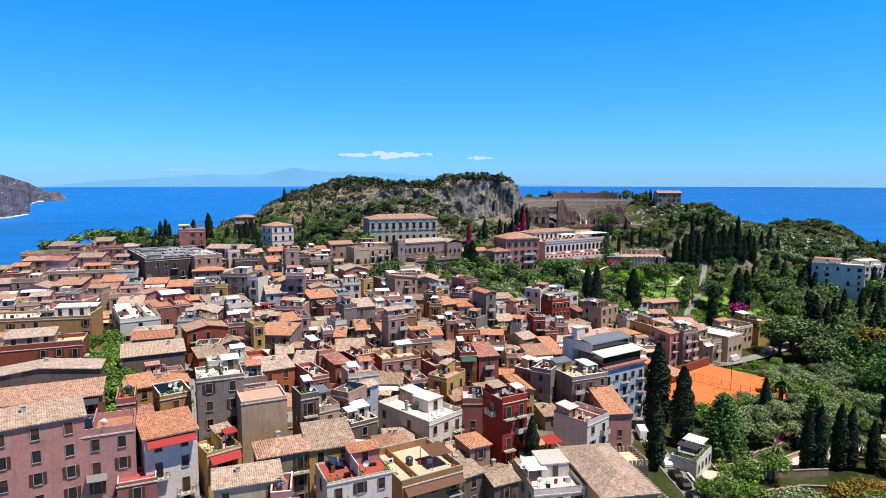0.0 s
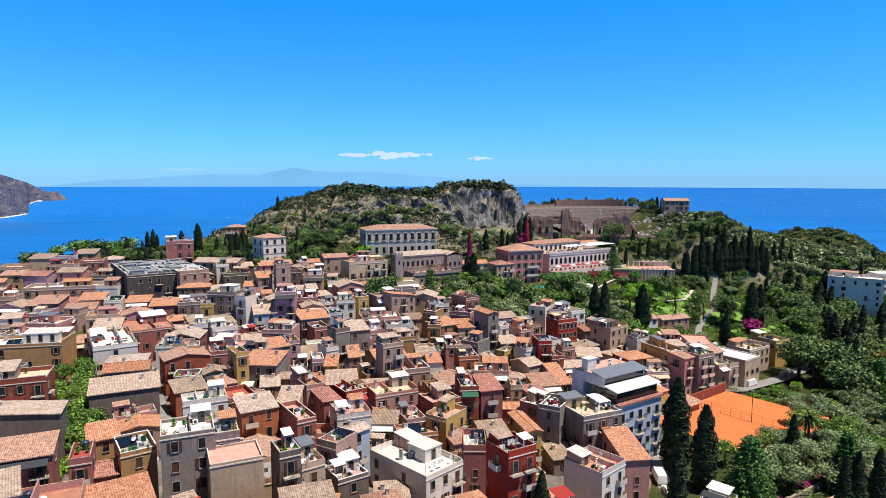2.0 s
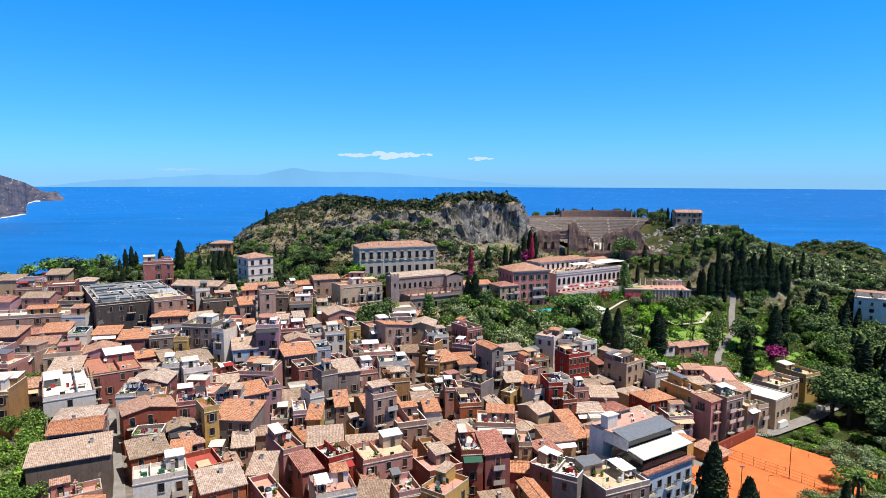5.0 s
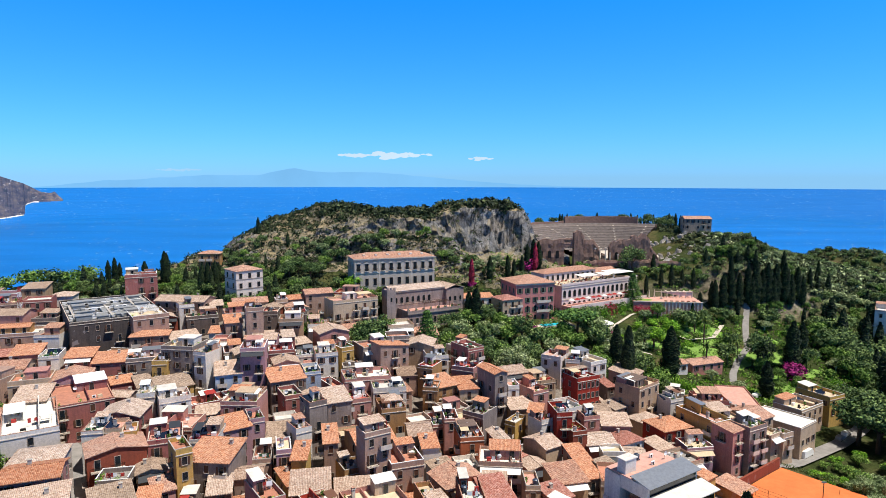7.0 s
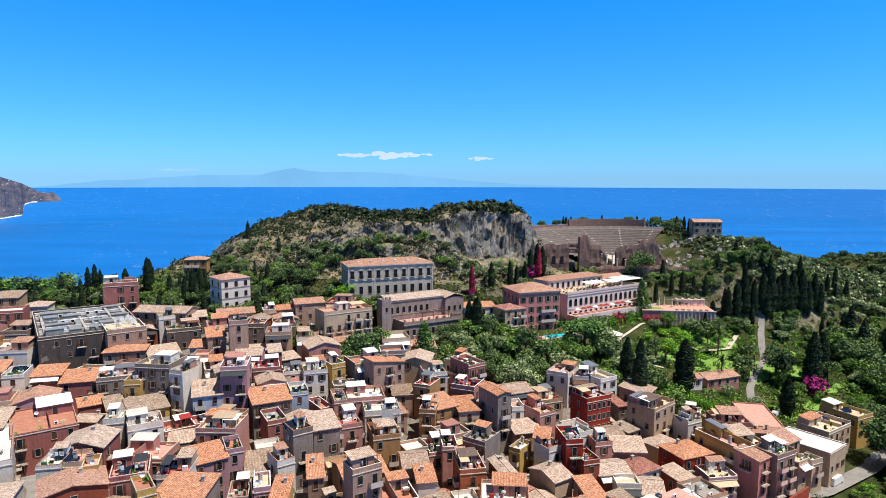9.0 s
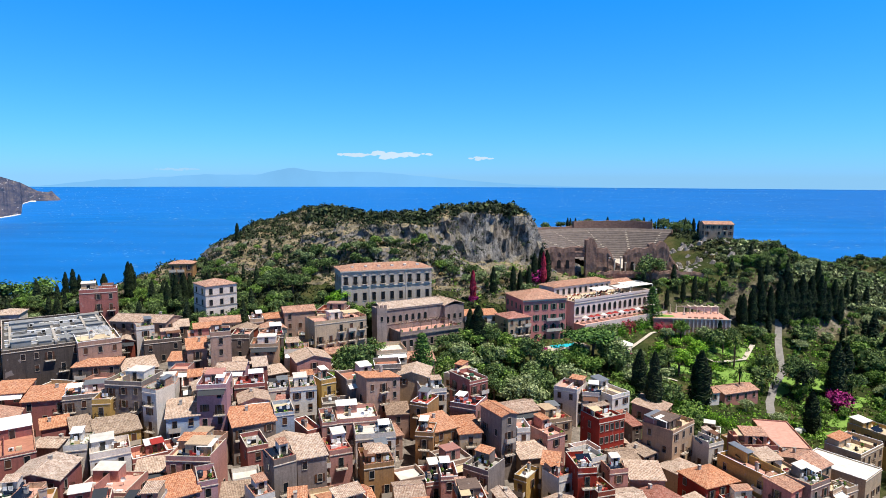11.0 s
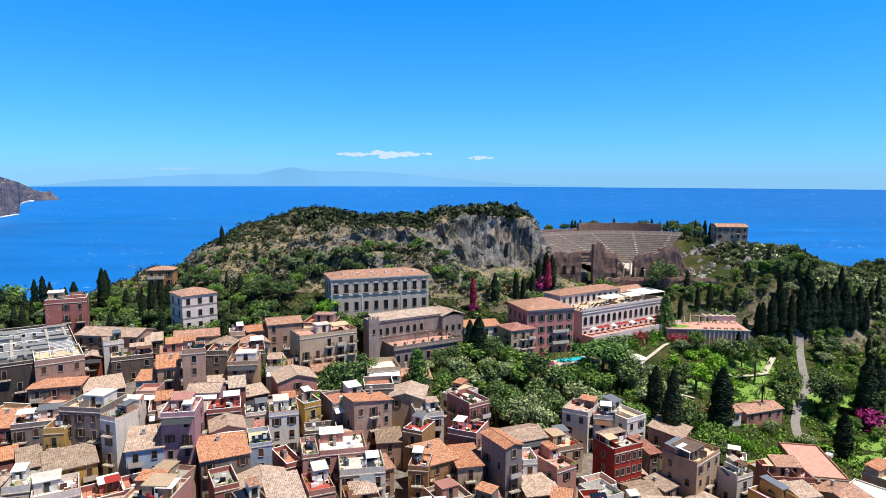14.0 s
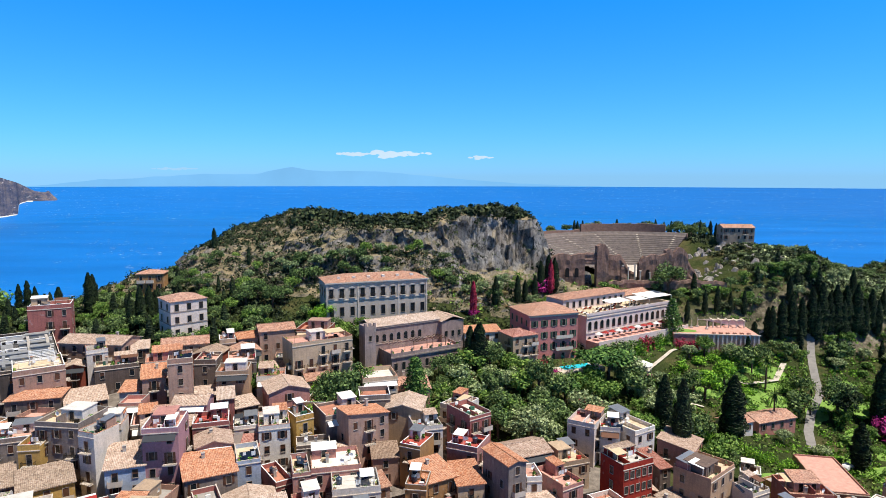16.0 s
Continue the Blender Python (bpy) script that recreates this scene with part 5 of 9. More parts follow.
def theatre():
    """Ancient theatre: curved tiers of stone, brick gallery behind them, ruined stage wall in front."""
    cx, cy = 92, 370
    m = Mesh()
    rows = 16
    a0, a1, n = -1.75, 0.64, 44
    prof = []
    for k in range(rows):
        r, z = 19 + k * 2.25, 259.6 + k * 0.74
        prof += [(r, z), (r + 1.9, z), ]
    prof += [(55.6, 271.2), (56.4, 272.2), (58.5, 272.2), (59.5, 262)]
    for i in range(n + 1):
        a = a0 + (a1 - a0) * i / n
        m.v += [(cx + r * math.sin(a), cy + r * math.cos(a), z) for r, z in prof]
    q = len(prof)
    for i in range(n):
        for j in range(q - 1):
            m.f.append((i * q + j, i * q + j + 1, (i + 1) * q + j + 1, (i + 1) * q + j))
    t = thing("ancient_theatre", "ruined ancient theatre of stone tiers and red brick walls", "theatre")
    part("cavea", m, M_SEAT, t)
    part("stage_floor", Mesh().tube(19.3, 19.3, 258.5, 259.6, cx, cy, 40), M_PATHS, t)
    for a in (-1.0, -0.6, -0.2, 0.2, 0.55):
        s = Mesh()
        d, c = Vector((math.sin(a), math.cos(a), 0)), Vector((math.cos(a), -math.sin(a), 0)) * 0.55
        for k in range(rows):
            r, z = 19 + k * 2.25, 259.75 + k * 0.74
            p, e = Vector((cx, cy, z)) + d * r, Vector((cx, cy, z)) + d * (r + 2.25)
            s.quad(tuple(p - c), tuple(p + c), tuple(e + c), tuple(e - c))
        part("stairway", s, M_PATHS, t)

    def arc_wall(name, r0, r1, b0, b1, z0, z1, mat, n=18, ragged=0.5):
        w = Mesh()
        for i in range(n + 1):
            a = b0 + (b1 - b0) * i / n
            zt = z1 + ragged * noise.noise((a * 9, r0, 1))
            w.v += [(cx + r * math.sin(a), cy + r * math.cos(a), z) for r, z in ((r0, z0), (r0, zt), (r1, zt), (r1, z0))]
        for i in range(n):
            for j in range(3):
                w.f.append((i * 4 + j, (i + 1) * 4 + j, (i + 1) * 4 + j + 1, i * 4 + j + 1))
        for k in (0, n * 4):
            w.f.append((k, k + 1, k + 2, k + 3))
        part(name, w, mat, t)

    arc_wall("gallery_wall", 57.2, 59.0, -0.32, 0.45, 268, 276.2, M_RUIN)
    arc_wall("gallery_rim", 56.6, 58.0, -1.7, -0.34, 266, 273.2, M_RUIN, 20, 0.8)
    arc_wall("gallery_rim", 56.6, 58.0, 0.47, 0.64, 266, 272.0, M_RUIN, 8, 1.0)
    # stage wall, pierced by an arched gate and broken in the middle
    def wall(name, x0, x1, y0, y1, z0, tops):
        """A ruined length of masonry: uneven face, ledges, a top broken into steps."""
        w = Mesh()
        n, rows = max(6, int((x1 - x0) / 0.55)), 7
        line = tuple((x0 + (x1 - x0) * i / (len(tops) - 1), zt) for i, zt in enumerate(tops))
        q = rows + 3
        for i in range(n + 1):
            x = x0 + (x1 - x0) * i / n
            zt = along(x, line) + 0.3 * noise.cell((x / 1.7, y0, 2)) + 0.35 * noise.noise((x / 1.1, y0, 7))
            for j in range(rows + 1):
                u = j / rows
                z = z0 + (zt - z0) * u
                ledge = 0.18 if j in (3, 6) else 0.0
                w.v.append((x, y0 - ledge + 0.3 * noise.noise((x / 1.6, z / 1.6, y0)) * (0 if j == 0 else 1), z))
            w.v += [(x, y1, zt - 0.1), (x, y1, z0)]
        for i in range(n):
            for j in range(q - 1):
                w.f.append((i * q + j, (i + 1) * q + j, (i + 1) * q + j + 1, i * q + j + 1))
        w.f += [tuple(range(q - 1, -1, -1)), tuple(n * q + j for j in range(q))]
        part(name, w, M_RUIN, t)

    wall("stage_wall", 44, 58.6, 346.5, 349, 255, (267.5, 269.6, 269.8, 269.2, 269.9, 269.7))
    wall("gate_lintel", 58.6, 63.2, 346.5, 349, 265.6, (269.7, 270.2, 270.0, 269.8))
    wall("gate_pier", 63.2, 68.0, 345.8, 349.6, 255, (273.2, 273.9, 273.5, 271.0))
    wall("stage_wall", 68.0, 76.0, 346.8, 349, 255, (269.6, 269.8, 269.0, 269.6, 267.2, 264.0))
    wall("stage_wall", 81.0, 92, 349, 351.5, 255, (266.0, 268.6, 268.8, 269.4, 269.0, 269.8))
    wall("stage_wall", 92, 101, 350, 353, 255, (270.6, 271.8, 270.2, 272.4, 271.8, 269.0))
    wall("side_hall", 101, 107, 354, 357, 255, (266.0, 266.6, 264.0, 262.4, 259.0))
    wall("retaining_wall", 66, 112, 338.6, 340, 252, (260.2, 260.6, 260.1, 260.5, 260.0))
    wall("broken_column", 72.4, 73.4, 344, 345, 258, (265.0, 265.2))
    wall("broken_pier", 77.0, 79.0, 347, 349, 256, (263.2, 262.4))
    for x, h in ((73.2, 5.2), (75.4, 4.6), (78.0, 5.6), (80.2, 3.0), (84.0, 2.4), (88.5, 3.2)):
        part("column", Mesh().tube(0.32, 0.27, 258.5, 260.2 + h, x, 344.6, 10).box(x - 0.4, 344.2, 260.2 + h, x + 0.4, 345.0, 260.5 + h, bottom=True), M_TRIM, t)
    # flat black arches on the wall face paint the shade of niches
    for x, z in ((47.5, 260.5), (51.5, 260.5), (55.2, 260.5), (84.5, 259.5), (88.5, 259.5), (97.0, 260.0)):
        nm = Mesh()
        nm.quad(*([(x - 0.8, 348.7 if x > 80 else 346.0, z), (x + 0.8, 348.7 if x > 80 else 346.0, z)] + [(x + 0.8 * math.cos(k * math.pi / 8), 348.7 if x > 80 else 346.0, z + 3.0 + 0.8 * math.sin(k * math.pi / 8)) for k in range(9)]))
        part("niche", nm, M_BLACK, t)
    rnd = random.Random(17)
    for i in range(70):
        x, y = rnd.uniform(106, 142), rnd.uniform(352, 400)
        s = rnd.uniform(0.6, 1.9)
        b = Mesh()
        b.tube(s * 1.2, s * rnd.uniform(0.4, 0.8), -1.0, s * rnd.uniform(0.5, 1.1), 0, 0, rnd.choice([5, 6, 7]))
        part("fallen_block", b, M_ROCK, t, at=pose(x, y, ground(x, y), rnd.uniform(-20, 20), rnd.uniform(-20, 20), rnd.uniform(0, 360)))
    FOOT.append((86, 385, 40, 37, 0))


def hotel_roof_plant():
    """Ducts, frames, cooling units and lift houses on the roof of the big stone hotel."""
    rm = pose(-113.4, 256.7, 254.05, 0, 0, 35)
    spec = ((-4, -14, 4.5, 3, 2.4), (2, -12, 3, 6, 1.2), (-3, -5, 6, 2.2, 1.6), (4, -3, 2, 8, 1.0), (-4, 3, 3.5, 3.5, 3.0), (2.5, 6, 5, 3, 2.0), (-2, 12, 8, 4, 2.6), (4.6, 14, 3, 5, 1.6), (-5.2, -10, 1.2, 9, 0.8))
    spec = [(x * 0.9 - 5.5, y, w, d, h) for x, y, w, d, h in spec] + [(-x * 0.9 + 6.0, -y + 1.5, w * 1.2, d * 0.8, h * 0.8) for x, y, w, d, h in spec]
    for x, y, w, d, h in spec:
        h *= 0.62
        m = Mesh().box(-w / 2, -d / 2, 0, w / 2, d / 2, h).box(-w / 2 - 0.15, -d / 2 - 0.15, h, w / 2 + 0.15, d / 2 + 0.15, h + 0.15, bottom=True)
        ob = new("roof_plant", m.data("roof_plant", M_CONC if h > 2 else M_GREY))
        ob.matrix_world = rm @ pose(x, y, 0)
        tagged(ob, "pale service housing on the flat hotel roof", "roof plant", group="roof plant of the hotel")
    for i in range(7):
        m = Mesh()
        L = 5.5
        m.box(-L / 2, -0.08, 1.6, L / 2, 0.08, 1.76, bottom=True).box(-L / 2, -0.08, 0, -L / 2 + 0.16, 0.08, 1.6).box(L / 2 - 0.16, -0.08, 0, L / 2, 0.08, 1.6)
        ob = new("roof_frame", m.weld().data("roof_frame", M_WHITE))
        ob.matrix_world = rm @ pose(9.5, -17.6 + i * 1.6, 0)
        tagged(ob, "white steel frame over the hotel roof", "steel frame", group="steel frames on the hotel roof")
    for x, L, y in ((-11.5, 30, 0), (-8.2, 16, 8), (-1.2, 34, 0), (1.6, 20, -7), (7.2, 26, 4), (11.6, 34, 0)):
        m = Mesh().box(-0.35, -L / 2, 0.5, 0.35, L / 2, 1.0, bottom=True)
        for k in range(int(L / 4)):
            m.box(-0.2, -L / 2 + 0.5 + k * 4, 0, 0.2, -L / 2 + 0.9 + k * 4, 0.5)
        ob = new("roof_duct", m.data("roof_duct", M_CONC if L > 20 else M_GREY))
        ob.matrix_world = rm @ pose(x, y, 0)
        tagged(ob, "long pale ventilation duct on low feet", "duct", group="ducts on the hotel roof")
    for y in (-13.5, -8.5, 1.5, 10.5, 17.5):
        m = Mesh().box(-12.8, -0.22, 0, 12.8, 0.22, 0.75).box(-12.9, -0.3, 0.75, 12.9, 0.3, 0.85, bottom=True)
        ob = new("roof_wall", m.data("roof_wall", M_WHITE))
        ob.matrix_world = rm @ pose(0, y, 0)
        tagged(ob, "low white dividing wall across the hotel roof", "low wall", group="low walls on the hotel roof")
    for i in range(10):
        loose("air_conditioner", *(rm @ Vector((-6 + (i % 5) * 2.6, -1 + 11 * (i // 5), 0))).xy, 254.05, 35, 1.6)


stone_villa()
grand_hotel()
apartment_block()
theatre()
hotel_roof_plant()
house(-113.4, 256.7, 254.0, 27.0, 40.0, 35, "slate", "flat", "tile", 4, fh=3.4, label="large stone-faced hotel with a cluttered flat roof", name="hotel", floor="darkf", extras=False, skip=0.6, balcony=0.1)
house(143.5, 401.0, 276.5, 14.5, 9.0, -5, "stone", "gable", "tile", 2, label="small stone house with a tile roof on the ridge", extras=False)
house(-115.0, 283.0, 261.5, 11.0, 8.0, 25, "rose", "flat", "tile", 3, label="weathered reddish stone house among cypresses")
house(-103.5, 324.0, 265.5, 9.0, 7.0, 10, "ochre", "hip", "tile", 2, extras=False, label="small hillside villa with a tile roof")


def mast(x, y, top):
    """A slim lattice radio mast in red and white bands."""
    z0 = ground(x, y) - 1
    m = thing("radio_mast", "slim red and white lattice radio mast", "radio mast", pose(x, y, z0))
    h = top - z0
    n = 8
    for i in range(n):
        a, b = i * h / n, (i + 1) * h / n
        ra, rb = 0.9 - 0.6 * i / n, 0.9 - 0.6 * (i + 1) / n
        s = Mesh()
        c = [(-1, -1), (1, -1), (1, 1), (-1, 1)]
        for (px, py), (qx, qy) in zip(c, c[1:] + c[:1]):
            s.rod((px * ra, py * ra, a), (px * rb, py * rb, b), 0.07, 4)
            s.rod((px * ra, py * ra, a), (qx * rb, qy * rb, b), 0.05, 4)
            s.rod((px * ra, py * ra, a), (qx * ra, qy * ra, a), 0.05, 4)
        part("lattice_section", s.weld(), M_AWN["red"] if i % 2 else M_WHITE, m)


mast(-149, 264, 260.5)
house(25.5, 292.0, 251.5, 9.0, 9.0, 25, "cream", "hip", "redr", 3, extras=False, label="cream house with a reddish hipped roof beside the hotel")
house(14.0, 297.0, 251.0, 12.0, 6.0, 12, "white", "mono", "orange", 2, extras=False, label="low white annexe with a sloping orange roof")


def palace():
    """The long white palace: banded front with pedimented windows, pilasters and a dentilled cornice."""
    p = house(-21.9, 310.1, 266.0, 34.4, 13.0, 20, "ivory", "hip", "tile", 2, fh=6.0, wins=10, wsize=(1.35, 2.9), tidy=True, extras=False, name="hotel", label="long white palace with tall windows and a tiled hipped roof", base=249.0, shut="brown", pitch=0.27)
    for z in (11.0, 16.3):
        part("string_course", Mesh().box(-17.4, -6.7, z, 17.4, -6.502, z + 0.35, bottom=True), M_TRIM, p)
    part("cornice", Mesh().box(-17.6, -7.0, 16.65, 17.6, -6.502, 17.0, bottom=True), M_TRIM, p)
    for x in (-17.1, -6.9, 6.9, 16.7):
        part("pilaster", Mesh().box(x, -6.68, 0, x + 0.45, -6.502, 16.3), M_TRIM, p)
    for i in range(10):
        x = -17.2 + 34.4 * (i + 0.5) / 10
        m = Mesh()
        m.v = [(x - 1.1, -6.75, 15.05), (x + 1.1, -6.75, 15.05), (x, -6.75, 15.7), (x - 1.1, -6.502, 15.05), (x + 1.1, -6.502, 15.05), (x, -6.502, 15.7)]
        m.f = [(0, 1, 2), (0, 2, 5, 3), (1, 4, 5, 2), (0, 3, 4, 1)]
        m.s = [0] * 4
        part("pediment", m, M_TRIM, p)
        part("balcony", balcony_data(2.0, False), None, p, at=pose(x, -6.5, 11.9) @ Matrix.Diagonal((1, 0.5, 1, 1)))
    for i in range(6):
        part("dormer", Mesh().box(-0.5, -0.5, -0.6, 0.5, 0.6, 0.5), WALLS["white"], p, at=pose(-12.5 + i * 5, -3.6, 17.9))


palace()


# ---- the town, house by house ----
villa = house(-76.2, 284.0, 264.0, 10.6, 10.2, 42, "white", "hip", "tile", 3, fh=3.7, wins=3, tidy=True, extras=False, wsize=(1.1, 1.9), label="white villa of three storeys with a hipped tile roof")
for drop in (3.3, 7.0, 0.25):
    z = 264.0 - villa.location.z - drop
    part("string_course", Mesh().box(-5.4, -5.22, z, 5.4, -5.102, z + 0.3, bottom=True).box(-5.42, -5.1, z, -5.302, 5.1, z + 0.3, bottom=True), M_FRAME, villa)
house(-95.9, 246.3, 254.5, 10.4, 14.0, 35, "sand", "flat", "tile", 3, floor="creamf")
house(195.3, 305.4, 243.0, 22.1, 14.0, -35, "white", "flat", "tile", 4, name="hotel", label="white seaside hotel with rows of balconies", wins=5)
house(221.0, 325.3, 240.0, 24.2, 12.0, 16, "white", "flat", "tile", 3, name="hotel", label="long white hotel wing with balconies")
house(-91.6, 266.5, 255.6, 18.1, 9.0, -7, "sand", "gable", "pale", 3)
house(-88.7, 258.9, 254.8, 4.9, 5.6, 33, "white", "flat", "tile", 3)
house(-81.9, 255.8, 251.7, 10.0, 6.0, 27, "dark", "flat", "tile", 2)
house(-80.5, 265.8, 254.0, 4.2, 6.0, 24, "dark", "mono", "pale", 2)
house(-68.6, 247.5, 252.3, 5.2, 8.0, 24, "sand", "mono", "orange", 3)
house(-60.7, 244.5, 256.8, 5.3, 8.0, 21, "sand", "flat", "tile", 5)
house(-73.1, 245.9, 249.2, 4.4, 6.0, 11, "white", "mono", "orange", 2)
house(-82.5, 242.2, 248.1, 8.5, 8.0, 33, "dark", "mono", "pale", 2)
house(-74.2, 223.0, 250.5, 9.4, 9.0, -7, "grey", "flat", "tile", 4, attic=(0.5, 0.5, 0.5, 0.3, 2.4, "white", "flat", "tile"))
house(-79.0, 218.5, 247.0, 3.9, 6.0, 9, "yellow", "flat", "tile", 3, floor="redf")
house(-66.2, 218.2, 249.8, 4.0, 6.0, -19, "white", "flat", "tile", 4)
house(-67.6, 226.7, 247.8, 4.1, 6.0, 13, "white", "flat", "tile", 3, floor="whitef", attic=(0.75, 0.6, 0, 0.4, 2.6, "white", "flat", "tile"))
house(-59.4, 215.5, 245.6, 6.9, 9.0, 20, "blue", "mono", "pale", 3)
house(-52.7, 217.8, 251.5, 6.5, 9.0, 10, "lilac", "flat", "tile", 5, awning="dark", floor="pinkf", attic=(0.6, 0.5, 0, 0.4, 2.3, "pink", "flat", "tile"))
house(-43.6, 214.9, 244.2, 9.4, 9.0, 27, "grey", "mono", "orange", 3)
house(-37.5, 219.6, 244.3, 4.5, 8.0, 21, "blue", "flat", "tile", 3, floor="creamf")
house(-73.5, 212.2, 242.8, 9.0, 8.0, 35, "yellow", "mono", "old", 2)
house(-81.2, 211.6, 243.1, 4.0, 8.0, 35, "sand", "mono", "old", 2)
house(-48.8, 231.1, 246.9, 7.3, 7.0, 17, "rose", "flat", "tile", 3, floor="redf")
house(-53.2, 229.3, 247.2, 2.3, 4.5, 7, "ochre", "mono", "pale", 3)
house(-69.6, 269.2, 254.5, 11.8, 8.0, 21, "cream", "gable", "tile", 2)
house(-58.4, 256.0, 253.2, 5.2, 8.0, 7, "dark", "flat", "tile", 3, floor="pinkf")
house(-51.1, 260.1, 252.4, 6.9, 9.0, 18, "dark", "flat", "tile", 3, floor="pinkf")
house(-55.8, 246.3, 247.6, 5.2, 6.0, 18, "dark", "mono", "pale", 2)
house(-49.3, 241.9, 248.9, 3.6, 6.0, 20, "rose", "mono", "pale", 3)
house(-55.4, 277.1, 254.2, 5.6, 7.0, 29, "sand", "gable", "orange", 2)
house(-47.2, 279.0, 256.1, 10.0, 8.0, 23, "sand", "gable", "tile", 3)
house(-59.4, 273.1, 253.9, 4.3, 7.0, 21, "cream", "flat", "tile", 2, floor="pinkf")
house(-33.1, 269.7, 255.0, 17.1, 9.0, 31, "cream", "flat", "tile", 4, tidy=False, balcony=0.8, floor="pinkf", attic=(0.25, 0.4, 0, 0.5, 2.2, "white", "flat", "tile"), label="cream apartment house with long balconies and flat roof")
house(-31.5, 261.9, 247.0, 7.5, 6.4, 25, "white", "gable", "tile", 2)
house(-7.4, 263.1, 244.7, 9.4, 11.0, 14, "sand", "gable", "tile", 2, label="sandy stone house with a broad tile roof")
house(-16.2, 234.4, 247.5, 9.9, 6.0, 35, "sand", "shed", "orange", 4)
house(-10.9, 230.0, 240.3, 5.5, 6.0, 10, "sand", "mono", "old", 2)
house(-35.9, 233.6, 245.7, 6.6, 9.0, 17, "white", "flat", "tile", 3, attic=(0.5, 0.5, -0.3, 0.2, 2.4, "white", "flat", "tile"), floor="whitef")
house(-31.1, 237.0, 246.0, 4.1, 7.4, 35, "yellow", "flat", "tile", 3)
house(-39.7, 228.8, 242.4, 3.5, 6.4, 8, "rose", "mono", "redr", 2)
house(-46.0, 244.6, 245.9, 5.2, 5.6, 35, "dark", "mono", "pale", 2)
house(-26.6, 230.6, 241.8, 7.2, 4.0, 14, "dark", "flat", "tile", 2, floor="greyf")
house(-26.3, 216.9, 243.1, 3.3, 8.0, 17, "pink", "flat", "tile", 3, floor="creamf")
house(-20.0, 220.3, 242.7, 9.7, 9.0, 13, "pink", "flat", "tile", 3, floor="whitef")
house(-31.6, 218.5, 240.4, 3.2, 9.0, 35, "rose", "flat", "tile", 2, floor="terra")
house(-15.0, 213.2, 241.6, 8.9, 8.4, 12, "white", "flat", "tile", 3, floor="whitef")
house(-11.1, 219.1, 239.0, 2.8, 5.2, 26, "sand", "mono", "tile", 2)
house(-2.2, 237.8, 243.4, 6.5, 7.0, 15, "white", "flat", "tile", 3, floor="greyf")
house(-3.8, 229.6, 242.8, 4.8, 7.0, -24, "ochre", "flat", "tile", 3, floor="redf")
house(-0.2, 219.7, 240.8, 6.5, 8.0, 31, "ochre", "mono", "orange", 3)
house(-3.0, 215.1, 240.9, 4.1, 6.0, -8, "ochre", "flat", "tile", 3, floor="terra")
house(7.8, 239.9, 245.6, 6.1, 9.0, 35, "rose", "flat", "tile", 4, floor="whitef")
house(6.1, 253.8, 242.2, 6.0, 9.0, -35, "white", "flat", "tile", 2)
house(7.5, 231.3, 241.7, 7.0, 8.0, -24, "pink", "flat", "tile", 3, floor="redf")
house(13.9, 217.6, 245.3, 4.1, 9.0, 29, "grey", "gabley", "orange", 5)
house(6.5, 219.6, 240.1, 5.4, 8.0, 13, "cream", "mono", "orange", 3)
house(19.8, 222.0, 239.1, 3.2, 6.0, 8, "white", "flat", "tile", 3)
house(30.0, 236.6, 236.3, 6.8, 9.0, 21, "cream", "flat", "tile", 2, floor="creamf", attic=(0.5, 0.5, -0.6, 0.5, 2.2, "cream", "flat", "tile"))
house(25.5, 222.0, 238.2, 5.5, 9.0, 32, "pink", "flat", "tile", 3, floor="pinkf")
house(40.9, 226.5, 240.2, 8.0, 7.1, 26, "red", "flat", "tile", 4, floor="whitef", attic=(0.8, 0.3, -0.2, 0.9, 2.2, "red", "hip", "old"), wins=5, tidy=True, label="crimson town house with white window frames and roof terrace")
house(37.2, 247.5, 240.7, 6.7, 9.0, -31, "white", "flat", "tile", 3, floor="pinkf")
house(42.5, 245.9, 239.6, 4.7, 6.0, -13, "white", "flat", "tile", 3, floor="creamf", awning="brown")
house(47.4, 249.2, 238.9, 7.0, 12.0, 32, "white", "flat", "tile", 3, floor="creamf")
house(60.8, 248.4, 234.8, 8.6, 9.0, -35, "pink", "shed", "pale", 2)
house(57.8, 227.2, 238.0, 10.6, 8.2, 41, "beige", "flat", "tile", 4, floor="creamf", attic=(0.5, 0.6, -0.6, 0, 2.2, "dark", "flat", "tile"))
house(67.4, 226.1, 233.8, 5.2, 5.3, 27, "white", "flat", "tile", 3, floor="creamf")
house(79.6, 236.0, 230.4, 5.6, 5.6, 24, "yellow", "flat", "tile", 2, floor="greyf", parapet=0.3)
house(75.4, 242.0, 229.7, 4.6, 5.0, -25, "white", "flat", "tile", 1, floor="whitef")
house(51.0, 238.7, 234.3, 3.0, 8.0, 21, "dark", "mono", "redr", 2)
house(-87.6, 212.6, 243.4, 5.5, 5.0, 35, "rose", "mono", "orange", 2)
house(-73.7, 198.4, 244.9, 4.2, 7.0, 17, "white", "flat", "tile", 3, floor="whitef")
house(-66.5, 196.5, 244.5, 7.2, 7.0, 30, "white", "flat", "tile", 3, floor="whitef")
house(-99.9, 194.8, 245.4, 7.2, 9.0, 19, "grey", "mono", "pale", 3)
house(-75.3, 178.2, 244.2, 4.3, 7.0, 12, "white", "flat", "tile", 3, floor="whitef")
house(-71.1, 178.7, 244.1, 3.1, 6.0, 9, "cream", "flat", "tile", 3)
house(-67.6, 177.1, 243.8, 3.0, 6.0, 22, "yellow", "flat", "tile", 3)
